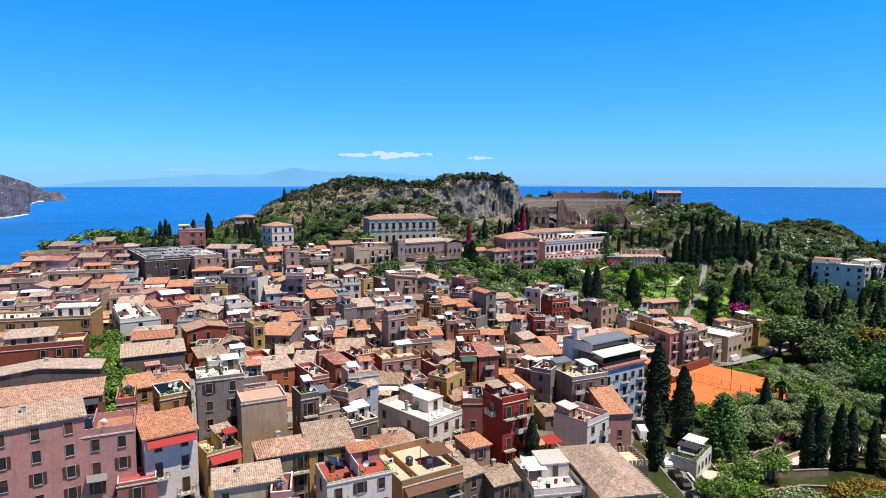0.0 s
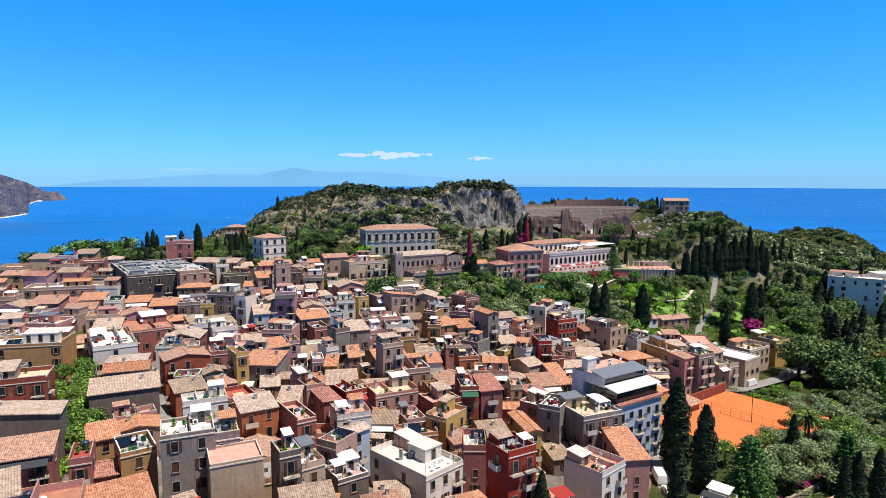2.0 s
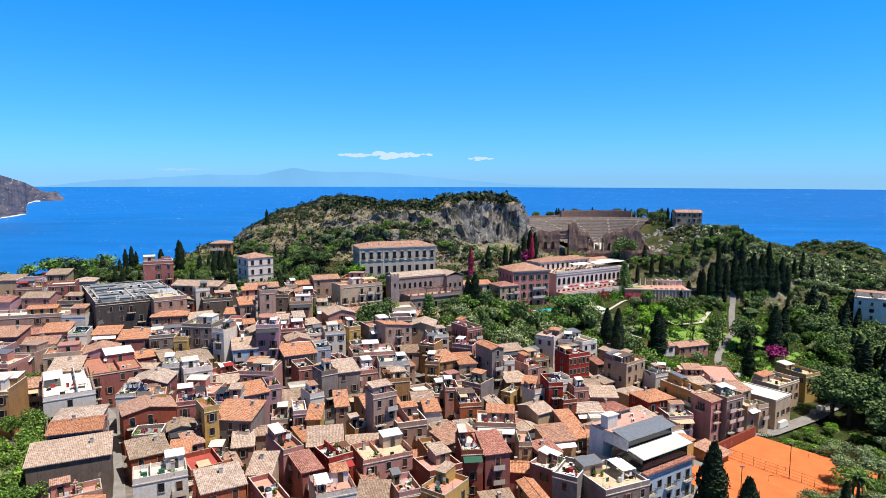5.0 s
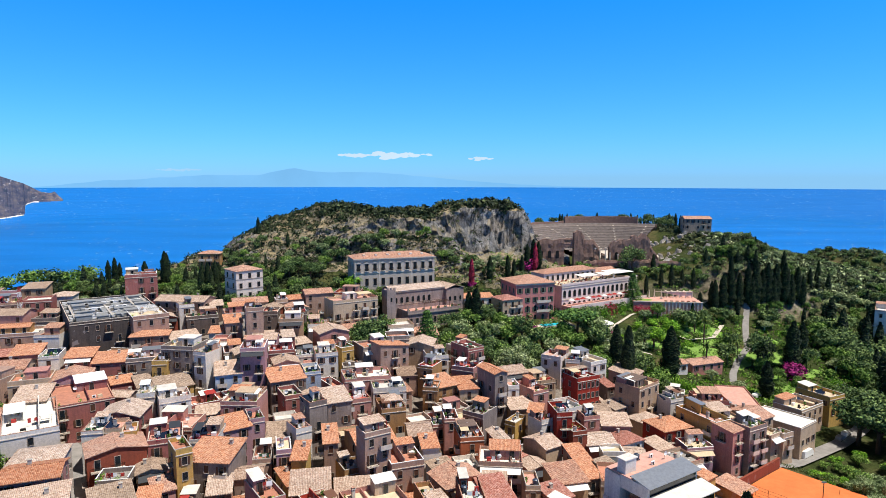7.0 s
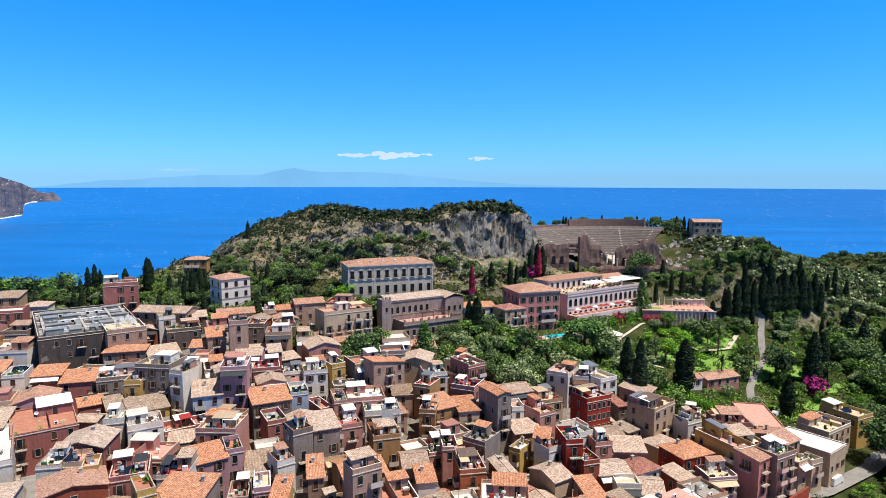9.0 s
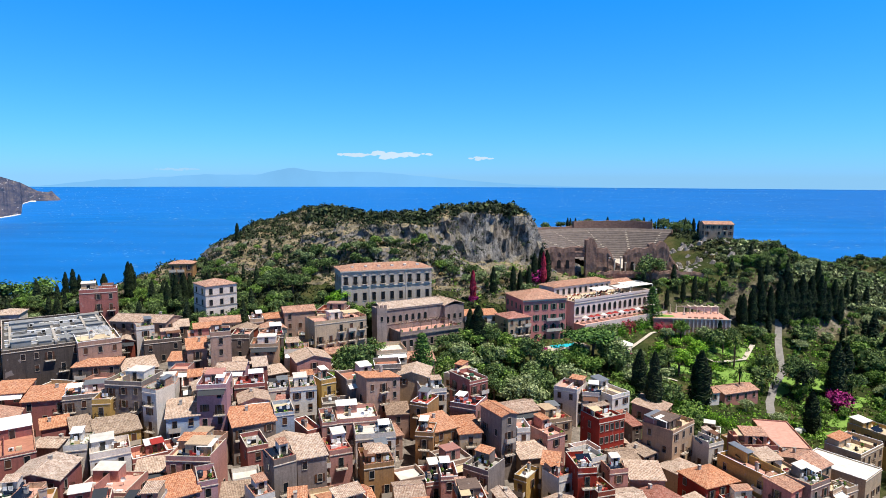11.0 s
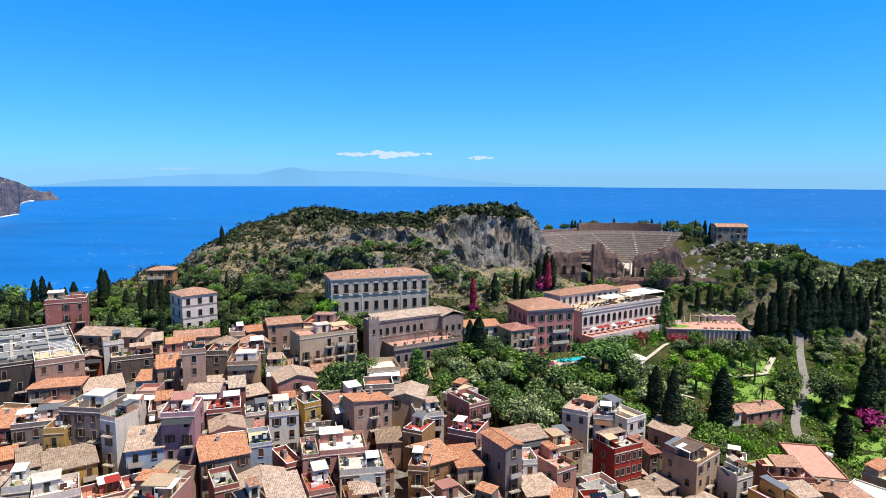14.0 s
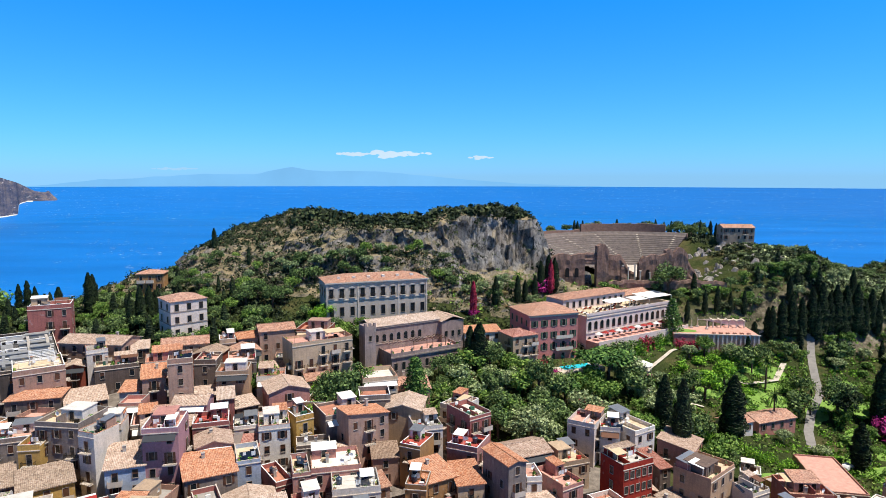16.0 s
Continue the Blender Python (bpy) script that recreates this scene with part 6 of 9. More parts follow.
house(-51.6, 164.7, 245.7, 3.0, 7.0, 35, "yellow", "flat", "tile", 4)
house(-51.0, 177.7, 242.8, 5.6, 8.0, 5, "white", "flat", "tile", 3, floor="redf")
house(-61.1, 201.1, 241.4, 6.7, 6.0, 35, "rose", "flat", "tile", 2, floor="terra")
house(-57.1, 204.9, 241.3, 4.0, 6.0, 35, "rose", "flat", "tile", 2)
house(-44.1, 188.4, 242.6, 3.5, 6.7, 26, "lilac", "flat", "tile", 3, floor="terra")
house(-39.5, 203.3, 243.1, 4.3, 8.0, 29, "rose", "flat", "tile", 3, floor="greyf")
house(-31.1, 192.3, 244.9, 4.5, 6.0, 35, "grey", "flat", "tile", 4, floor="whitef")
house(-26.5, 196.5, 244.7, 5.8, 8.0, 24, "grey", "mono", "pale", 4)
house(-22.1, 204.7, 241.7, 4.9, 8.0, 23, "pink", "flat", "tile", 3, floor="redf")
house(-13.3, 201.0, 240.6, 6.2, 8.0, 17, "ochre", "flat", "tile", 3, attic=(0.7, 0.6, 0.3, 0.3, 2.2, "ochre", "hip", "pale"))
house(-37.7, 187.1, 239.0, 6.1, 9.0, 14, "grey", "mono", "old", 2)
house(-32.9, 184.7, 241.5, 3.7, 6.0, 35, "white", "flat", "tile", 3, floor="terra")
house(-25.3, 181.9, 240.8, 3.0, 8.0, 13, "sand", "mono", "orange", 3)
house(-14.5, 172.7, 245.7, 5.9, 4.3, 32, "sand", "flat", "tile", 5, floor="whitef", attic=(0.75, 0.6, -0.3, 0.4, 2.3, "sand", "mono", "pale"))
house(-5.8, 190.1, 239.1, 5.4, 8.0, 11, "cream", "gable", "pale", 3)
house(-3.2, 183.8, 238.5, 3.7, 6.0, 11, "white", "mono", "orange", 3)
house(-8.7, 175.1, 238.8, 7.0, 9.0, 20, "sand", "flat", "tile", 3, floor="terra")
house(-1.5, 201.5, 236.4, 4.1, 7.0, 16, "pink", "flat", "tile", 2, floor="pinkf")
house(-38.8, 176.3, 238.6, 3.9, 7.0, 12, "sand", "flat", "tile", 2, floor="terra")
house(-34.0, 175.0, 241.3, 3.1, 7.0, 16, "lilac", "flat", "tile", 3)
house(-29.8, 173.0, 240.9, 3.0, 7.0, 4, "yellow", "mono", "orange", 3)
house(-19.6, 174.6, 236.9, 4.9, 6.0, 28, "ochre", "flat", "tile", 2, floor="creamf")
house(9.6, 201.9, 238.8, 6.1, 7.0, -35, "grey", "flat", "tile", 3, floor="greyf")
house(11.2, 210.2, 235.7, 3.6, 6.0, 10, "dark", "mono", "redr", 2)
house(1.8, 198.3, 238.9, 3.4, 6.0, 7, "pink", "flat", "tile", 3, floor="pinkf")
house(6.2, 190.0, 237.9, 5.6, 8.0, 10, "orange", "flat", "tile", 3, attic=(0.7, 0.5, -0.3, 0.5, 2.3, "dark", "flat", "tile"))
house(13.5, 191.1, 237.1, 3.3, 8.0, 17, "dark", "gabley", "pale", 3)
house(25.6, 202.6, 236.6, 4.6, 5.6, 30, "white", "flat", "tile", 3, floor="redf")
house(30.0, 201.7, 239.2, 4.0, 8.0, 8, "red", "flat", "tile", 4, floor="terra")
house(33.6, 212.0, 236.3, 5.9, 7.0, 26, "white", "flat", "tile", 3, floor="greyf")
house(24.8, 207.7, 237.3, 3.6, 5.2, -15, "ochre", "mono", "orange", 3)
house(19.2, 206.0, 234.7, 3.0, 6.0, -35, "yellow", "flat", "tile", 2, floor="whitef")
house(24.0, 191.0, 235.7, 5.2, 8.0, 34, "cream", "gable", "pale", 3)
house(17.4, 188.7, 233.5, 3.3, 3.8, 39, "dark", "hip", "redr", 2)
house(33.3, 199.0, 235.2, 4.0, 6.0, 17, "brick", "flat", "tile", 3)
house(38.8, 208.1, 235.4, 4.4, 5.2, 12, "pink", "flat", "tile", 3, floor="whitef")
house(31.1, 185.4, 234.9, 3.9, 7.0, 13, "sand", "mono", "orange", 3)
house(31.4, 178.2, 234.4, 4.4, 7.0, 15, "grey", "mono", "orange", 3)
house(47.2, 195.6, 230.3, 5.2, 9.0, -10, "white", "gable", "pale", 2)
house(39.2, 188.1, 230.7, 4.3, 5.9, 31, "grey", "mono", "old", 2)
house(47.1, 204.3, 231.0, 8.4, 7.0, 27, "white", "hip", "redr", 2)
house(44.1, 219.9, 232.8, 5.8, 8.0, 14, "sand", "gable", "old", 2)
house(57.7, 218.2, 230.9, 7.8, 6.9, 33, "beige", "hip", "pale", 2)
house(50.5, 223.9, 232.5, 6.0, 5.2, 35, "sand", "mono", "old", 2)
house(61.2, 210.8, 232.2, 9.4, 8.6, 22, "red", "hip", "orange", 3)
house(71.0, 211.5, 234.2, 5.4, 13.7, 25, "yellow", "flat", "tile", 4, floor="pinkf", balcony=0.9, skip=0.05)
house(74.2, 203.6, 234.1, 4.7, 6.0, 34, "pink", "mono", "tile", 4, balcony=0.6, skip=0.02)
house(80.4, 205.8, 233.9, 7.0, 6.5, 29, "grey", "flat", "tile", 4, balcony=0.95, floor="greyf", skip=0.02)
house(89.4, 213.2, 228.6, 5.0, 6.0, 32, "cream", "flat", "tile", 2, floor="creamf", awning="white")
house(88.7, 221.2, 231.2, 7.6, 9.7, 32, "beige", "gable", "tile", 3)
house(99.6, 223.8, 229.0, 9.9, 14.8, 37, "cream", "flat", "tile", 2, floor="whitef", parapet=0.25, skip=0.6, extras=False, label="long cream house with a plain white flat roof")
house(124.0, 246.0, 228.6, 7.6, 11.7, 26, "yellow", "flat", "tile", 2, floor="creamf")
house(93.9, 213.7, 228.1, 4.2, 4.5, 26, "cream", "flat", "tile", 2, floor="whitef")
house(111.7, 236.9, 228.1, 12.7, 9.0, 33, "cream", "flat", "tile", 2, floor="creamf")
house(96.7, 245.8, 227.5, 9.7, 20.0, -11, "pink", "flat", "tile", 2, floor="pinkf", extras=False, parapet=0.3)
house(55.7, 190.3, 228.8, 3.5, 4.0, 40, "blue", "mono", "old", 2)
house(62.3, 190.2, 227.9, 3.7, 4.9, 37, "yellow", "mono", "orange", 2)
house(56.1, 201.9, 229.6, 5.1, 7.0, 31, "brick", "mono", "pale", 2)
house(-63.0, 134.7, 241.1, 7.8, 5.0, 32, "pink", "flat", "tile", 2, floor="pinkf")
house(-53.9, 155.8, 239.8, 3.8, 6.0, 16, "orange", "mono", "orange", 2)
house(-45.2, 127.8, 240.5, 5.4, 8.0, 29, "white", "flat", "tile", 2, floor="whitef")
house(-63.6, 162.9, 240.4, 5.9, 5.0, 12, "grey", "flat", "tile", 2, floor="greyf")
house(-53.7, 161.0, 239.7, 3.7, 5.2, 34, "pink", "mono", "tile", 2)
house(-42.6, 145.8, 239.2, 7.4, 8.0, 35, "orange", "flat", "tile", 2, floor="creamf")
house(-43.1, 162.2, 238.9, 4.3, 6.0, 15, "sand", "mono", "pale", 2)
house(-42.3, 152.7, 239.0, 2.2, 6.7, 30, "sand", "gabley", "tile", 2)
house(-33.8, 144.6, 241.7, 4.3, 7.0, 4, "cream", "mono", "pale", 3)
house(-30.2, 135.2, 241.4, 3.9, 10.6, 34, "rose", "flat", "tile", 3, floor="pinkf")
house(-32.8, 156.5, 240.9, 4.3, 10.0, 35, "pink", "flat", "tile", 3, floor="terra")
house(-31.2, 167.9, 237.7, 3.0, 7.0, 35, "yellow", "mono", "orange", 2)
house(-27.0, 149.4, 240.5, 3.9, 9.3, 29, "rose", "hip", "redr", 3)
house(-22.2, 153.5, 240.0, 5.2, 7.0, 35, "red", "flat", "tile", 3, floor="whitef", awning="red")
house(-12.9, 157.0, 239.0, 10.6, 8.0, 26, "pink", "flat", "tile", 3, floor="creamf")
house(-20.1, 139.9, 240.1, 7.1, 7.4, 22, "white", "flat", "tile", 3, floor="pinkf")
house(-14.9, 150.6, 236.1, 2.4, 6.0, 25, "yellow", "mono", "tile", 2)
house(-18.2, 130.3, 240.2, 5.2, 4.0, 45, "blue", "gable", "pale", 3)
house(-7.7, 149.2, 235.3, 4.5, 7.0, 23, "lilac", "flat", "tile", 2, floor="pinkf")
house(0.2, 144.6, 237.8, 5.4, 8.0, -35, "yellow", "flat", "tile", 3)
house(-6.4, 141.0, 235.3, 8.4, 6.0, 16, "ochre", "flat", "tile", 2, floor="terra")
house(-3.0, 161.1, 237.9, 3.4, 7.0, 19, "ochre", "flat", "tile", 3, floor="creamf")
house(0.3, 177.8, 234.8, 5.1, 7.0, 31, "blue", "mono", "old", 2)
house(5.6, 179.8, 234.3, 4.8, 9.0, 16, "white", "flat", "tile", 2, floor="whitef")
house(5.2, 158.0, 240.0, 4.4, 9.0, 7, "brick", "flat", "tile", 4, floor="whitef", awning="green")
house(9.9, 159.4, 239.4, 5.4, 8.4, 16, "rose", "mono", "redr", 4)
house(18.3, 170.5, 235.8, 3.0, 7.0, 0, "cream", "flat", "tile", 3)
house(22.8, 167.7, 234.9, 5.0, 5.6, 27, "pink", "mono", "redr", 3)
house(22.9, 159.9, 234.6, 6.0, 7.1, 50, "pink", "flat", "tile", 3, floor="whitef")
house(17.7, 146.6, 235.2, 3.1, 11.4, 15, "yellow", "gabley", "orange", 3)
house(10.7, 146.7, 233.0, 6.1, 7.0, 15, "sand", "mono", "old", 2)
house(2.8, 140.7, 234.0, 4.8, 5.2, 28, "sand", "mono", "tile", 2)
house(11.3, 117.2, 242.3, 5.8, 6.8, 30, "red", "flat", "tile", 5, floor="greyf", balcony=0.7)
house(5.7, 131.3, 237.0, 4.5, 8.0, -0, "rose", "flat", "tile", 3, floor="whitef")
house(4.6, 107.4, 237.5, 4.0, 5.7, 26, "sand", "hip", "orange", 3)
house(8.4, 101.8, 233.7, 4.8, 6.7, 27, "dark", "gable", "old", 2)
house(29.4, 130.4, 233.2, 7.9, 8.8, 42, "white", "flat", "tile", 3, floor="terra")
house(38.2, 139.9, 232.3, 5.4, 12.2, 7, "pink", "mono", "orange", 3)
house(2.5, 102.2, 234.9, 4.2, 7.0, 33, "dark", "mono", "old", 2)
house(25.1, 144.6, 228.9, 5.2, 6.0, 15, "grey", "mono", "old", 1)
house(-19.4, 95.9, 242.9, 7.1, 8.0, 20, "yellow", "mono", "old", 3)
house(-25.3, 106.7, 246.4, 3.3, 5.3, 30, "dark", "flat", "tile", 4, floor="pinkf")
house(-23.4, 111.8, 242.5, 4.0, 7.0, 35, "cream", "flat", "tile", 3, floor="whitef")
house(-19.7, 121.0, 241.7, 4.5, 6.0, -30, "sand", "flat", "tile", 3)
house(-18.8, 125.1, 237.7, 3.4, 4.5, 21, "sand", "mono", "tile", 2)
house(-17.4, 116.0, 238.1, 5.7, 6.0, 35, "dark", "flat", "tile", 2)
house(-5.6, 124.2, 237.0, 9.3, 15.5, 45, "white", "flat", "tile", 3, floor="whitef", skip=0.0, balcony=0.3, attic=(0.45, 0.3, 0.7, -0.1, 2.4, "white", "flat", "tile"), label="white guest house with a planted roof terrace and glazed room")
house(-14.1, 87.3, 241.8, 9.6, 6.9, 25, "white", "flat", "tile", 3, floor="redf", parapet=0.15)
house(-5.1, 93.9, 239.4, 10.5, 11.6, 30, "ochre", "flat", "tile", 3, floor="creamf", awning="brown")
house(-23.6, 83.3, 240.7, 2.8, 5.6, 11, "pink", "flat", "tile", 2, floor="redf")
house(-9.9, 107.4, 237.2, 5.7, 7.0, 21, "cream", "hip", "tile", 2)
house(-55.9, 104.4, 246.6, 3.0, 7.0, 24, "rose", "flat", "tile", 3, floor="redf")
house(-58.5, 115.1, 245.6, 4.0, 6.0, 34, "ochre", "mono", "orange", 3)
house(-53.8, 107.2, 243.2, 3.3, 6.0, 24, "rose", "gable", "redr", 2)
house(-79.1, 164.5, 244.2, 9.1, 8.0, 18, "white", "hip", "pale", 3, pitch=0.25)
house(-92.4, 182.1, 244.7, 10.5, 22.0, 33, "white", "flat", "tile", 3, floor="whitef")
house(-89.7, 197.3, 245.2, 12.5, 16.7, 35, "rose", "flat", "tile", 3, floor="terra", parapet=0.3)
house(-67.4, 170.4, 243.7, 10.8, 8.0, 33, "brick", "gabley", "tile", 3, pitch=0.2)
house(-59.4, 176.0, 243.3, 6.8, 8.0, 22, "rose", "flat", "tile", 3, floor="pinkf")
house(-60.5, 155.4, 240.2, 7.0, 7.0, 34, "orange", "mono", "old", 2)
house(-50.2, 138.5, 243.3, 8.7, 6.0, 26, "white", "flat", "tile", 3, floor="whitef")
house(-46.2, 147.2, 241.0, 5.9, 8.0, 35, "brick", "flat", "tile", 3, floor="redf", extras=False)
house(-39.3, 137.6, 242.4, 7.2, 7.0, 30, "orange", "mono", "pale", 3, balcony=0.8)
house(-48.2, 184.0, 242.7, 7.2, 7.0, 35, "lilac", "mono", "orange", 3)
house(-50.2, 109.2, 245.9, 5.2, 7.0, 35, "ochre", "flat", "tile", 3, floor="greyf")
house(-62.6, 121.6, 242.2, 4.3, 7.0, 31, "sand", "mono", "orange", 2)
house(-59.7, 129.5, 241.4, 7.5, 6.0, 28, "sand", "gabley", "orange", 2, pitch=0.2)
# the houses that stand nearest to the start of the flight
house(-56.8, 81.4, 252.0, 11.5, 6.4, 34, "pink", "mono", "pale", 4, balcony=0.1, pitch=0.22, label="pink upper house with a sandy tile roof")
house(-53.5, 84.0, 248.9, 16.5, 6.4, 24, "pink", "flat", "tile", 4, floor="terra", balcony=0.15, label="long pink house front with a planted terrace")
house(-66.8, 100.7, 248.3, 15.5, 6.5, 24, "rose", "mono", "tile", 3, awning="dark", label="old rose house with a tiled roof and planted balcony")
house(-81.5, 121.8, 246.2, 21.0, 7.0, 22, "dark", "gabley", "pale", 2, pitch=0.12, skip=0.75, label="weathered grey-brown gabled house with satellite dishes on its wall")
house(-95.6, 142.5, 246.0, 19.0, 9.0, 22, "brick", "flat", "tile", 3, floor="creamf", attic=(0.5, 0.6, -0.3, 0.4, 2.2, "sand", "mono", "pale"))
house(-114.0, 173.0, 246.0, 28.0, 10.0, 12, "ochre", "flat", "tile", 3, floor="whitef", skip=0.5, attic=(0.3, 0.5, 0.8, 0.3, 2.4, "white", "flat", "tile"))
house(-71.0, 147.0, 243.4, 13.5, 9.0, 26, "dark", "mono", "pale", 3, pitch=0.2, skip=0.97, label="weathered brown house with a blank wall and a sloping roof")
house(-75.2, 156.8, 244.6, 9.5, 8.0, 20, "pink", "gable", "orange", 3, pitch=0.25)
house(-42.4, 89.4, 247.4, 7.2, 7.0, 34, "white", "mono", "orange", 4, awning="red", balcony=0.7, label="white house with a bright orange tile roof and red awning")
house(-40.0, 105.3, 250.6, 7.6, 7.0, 24, "grey", "flat", "tile", 5, floor="whitef", balcony=0.1, parapet=0.5, label="tall grey cement tower house with a white flat roof")
house(-31.8, 102.2, 247.8, 7.4, 6.5, 25, "beige", "flat", "tile", 4, floor="pinkf", skip=0.9, parapet=0.3, extras=False, label="beige block house with a blank wall and pink flat roof")
house(-35.3, 106.8, 249.0, 5.0, 5.0, 24, "grey", "flat", "tile", 4, floor="whitef")
house(-35.4, 91.3, 243.5, 5.2, 5.0, 40, "yellow", "flat", "tile", 3, floor="creamf", awning="red", parapet=0.3)
house(-25.8, 92.6, 242.9, 8.2, 6.2, 24, "grey", "hip", "tile", 3, balcony=0.7, pitch=0.42)
house(-28.6, 83.6, 242.4, 9.0, 5.0, 20, "cream", "mono", "pale", 3, pitch=0.2)
house(-44.5, 84.2, 242.0, 5.0, 4.4, 24, "rose", "flat", "tile", 2, floor="redf", parapet=0.4, extras=False)
house(32.8, 150.6, 236.6, 10.5, 10.5, 24, "grey", "flat", "tile", 5, floor="creamf", balcony=0.5, label="weathered grey cement house with a cream roof terrace")
house(25.2, 151.4, 237.4, 5.0, 7.5, -30, "grey", "flat", "tile", 4, floor="whitef", balcony=0.6)
# the quarter above the sea at the north end of the town
house(-138.5, 242.6, 249.0, 29.0, 10.0, 17, "sand", "flat", "tile", 3, floor="whitef", skip=0.4, attic=(0.3, 0.5, 0.2, 0.2, 2.2, "ochre", "gable", "orange"), label="long sandy house with an orange-roofed terrace room")
house(-120.5, 224.5, 248.2, 7.5, 8.0, 18, "pink", "mono", "orange", 4)
house(-112.6, 223.0, 247.6, 5.2, 8.0, 18, "white", "flat", "tile", 4, floor="whitef")
house(-105.0, 224.6, 247.4, 7.2, 7.0, 14, "rose", "mono", "orange", 3, awning="white")
house(-94.5, 222.0, 246.8, 9.5, 8.0, 16, "rose", "mono", "orange", 3)
house(-85.8, 222.5, 247.0, 9.0, 7.0, 20, "grey", "flat", "tile", 3, floor="pinkf")
house(-91.5, 238.8, 250.0, 11.0, 7.0, 16, "dark", "hip", "orange", 3, label="weathered brown house with an orange hipped roof")


# ---- courts, roads, paths and the pool ----
def ribbon(name, pts, width, mat, label, cat, lift=0.12, kind="structure", step=3.0):
    """A strip laid on the ground along a line of points."""
    path = [Vector(p) for p in pts]
    line = []
    for a, b in zip(path, path[1:]):
        k = max(1, int((b - a).length / step))
        line += [a.lerp(b, i / k) for i in range(k)]
    line.append(path[-1])
    m = Mesh()
    for i, p in enumerate(line):
        t = (line[min(i + 1, len(line) - 1)] - line[max(i - 1, 0)]).normalized()
        n = Vector((-t.y, t.x)) * width / 2
        zc = max(ground(p.x, p.y), ground(*(p + n)), ground(*(p - n)))
        for s in (-1, -0.33, 0.33, 1):
            q = p + n * s
            m.v.append((q.x, q.y, zc + lift))
    for i in range(len(line) - 1):
        for j in range(3):
            k = i * 4 + j
            m.f.append((k, k + 4, k + 5, k + 1))
    return tagged(new(name, m.data(name, mat, smooth=True)), label, cat, kind=kind)


ROAD = ((50.5, 96), (49.8, 115.6), (49.2, 123), (48.6, 132), (48.6, 142), (50, 153), (55, 163), (62, 174), (70, 195), (81, 204.5), (90, 209), (98, 213), (109, 220.5), (120, 228), (134, 239.5), (141, 247), (150, 262))
ribbon("road", ROAD, 4.6, M_ASPHALT, "grey asphalt street along the clay courts", "road")
ribbon("road", ((60, 133), (66, 133), (72, 134.5), (80, 138), (95, 146), (130, 160)), 4.5, M_PATHS, "pale paved lane between garden walls", "road")
ribbon("path", ((140, 330), (131, 312), (127, 303), (124, 295), (116, 286), (110, 277), (106, 268)), 2.5, M_ASPHALT, "worn grey garden path", "path")
ribbon("path", ((80, 280), (70, 281), (65, 283), (64, 287), (68, 295), (80, 308), (92, 316), (112, 321), (130, 328)), 1.3, M_PATHS, "pale gravel garden path", "path")
ribbon("path", ((92, 300), (100, 296), (112, 300), (120, 310)), 1.8, M_PATHS, "narrow winding garden path", "path")
ribbon("path", ((176, 388), (180, 394), (186, 400), (196, 404)), 3.0, M_PATHS, "pale track over the ridge", "path")
ribbon("road", ((-45, 112), (-54.5, 131), (-64.8, 150.5), (-74, 167), (-83, 183.7), (-98, 198)), 3.4, M_ASPHALT, "narrow shaded street between houses", "road")
ribbon("path", ((-64, 105), (-75.5, 127), (-87.5, 148), (-100, 169)), 2.0, M_PATHS, "pale lane beside the hillside garden", "path")


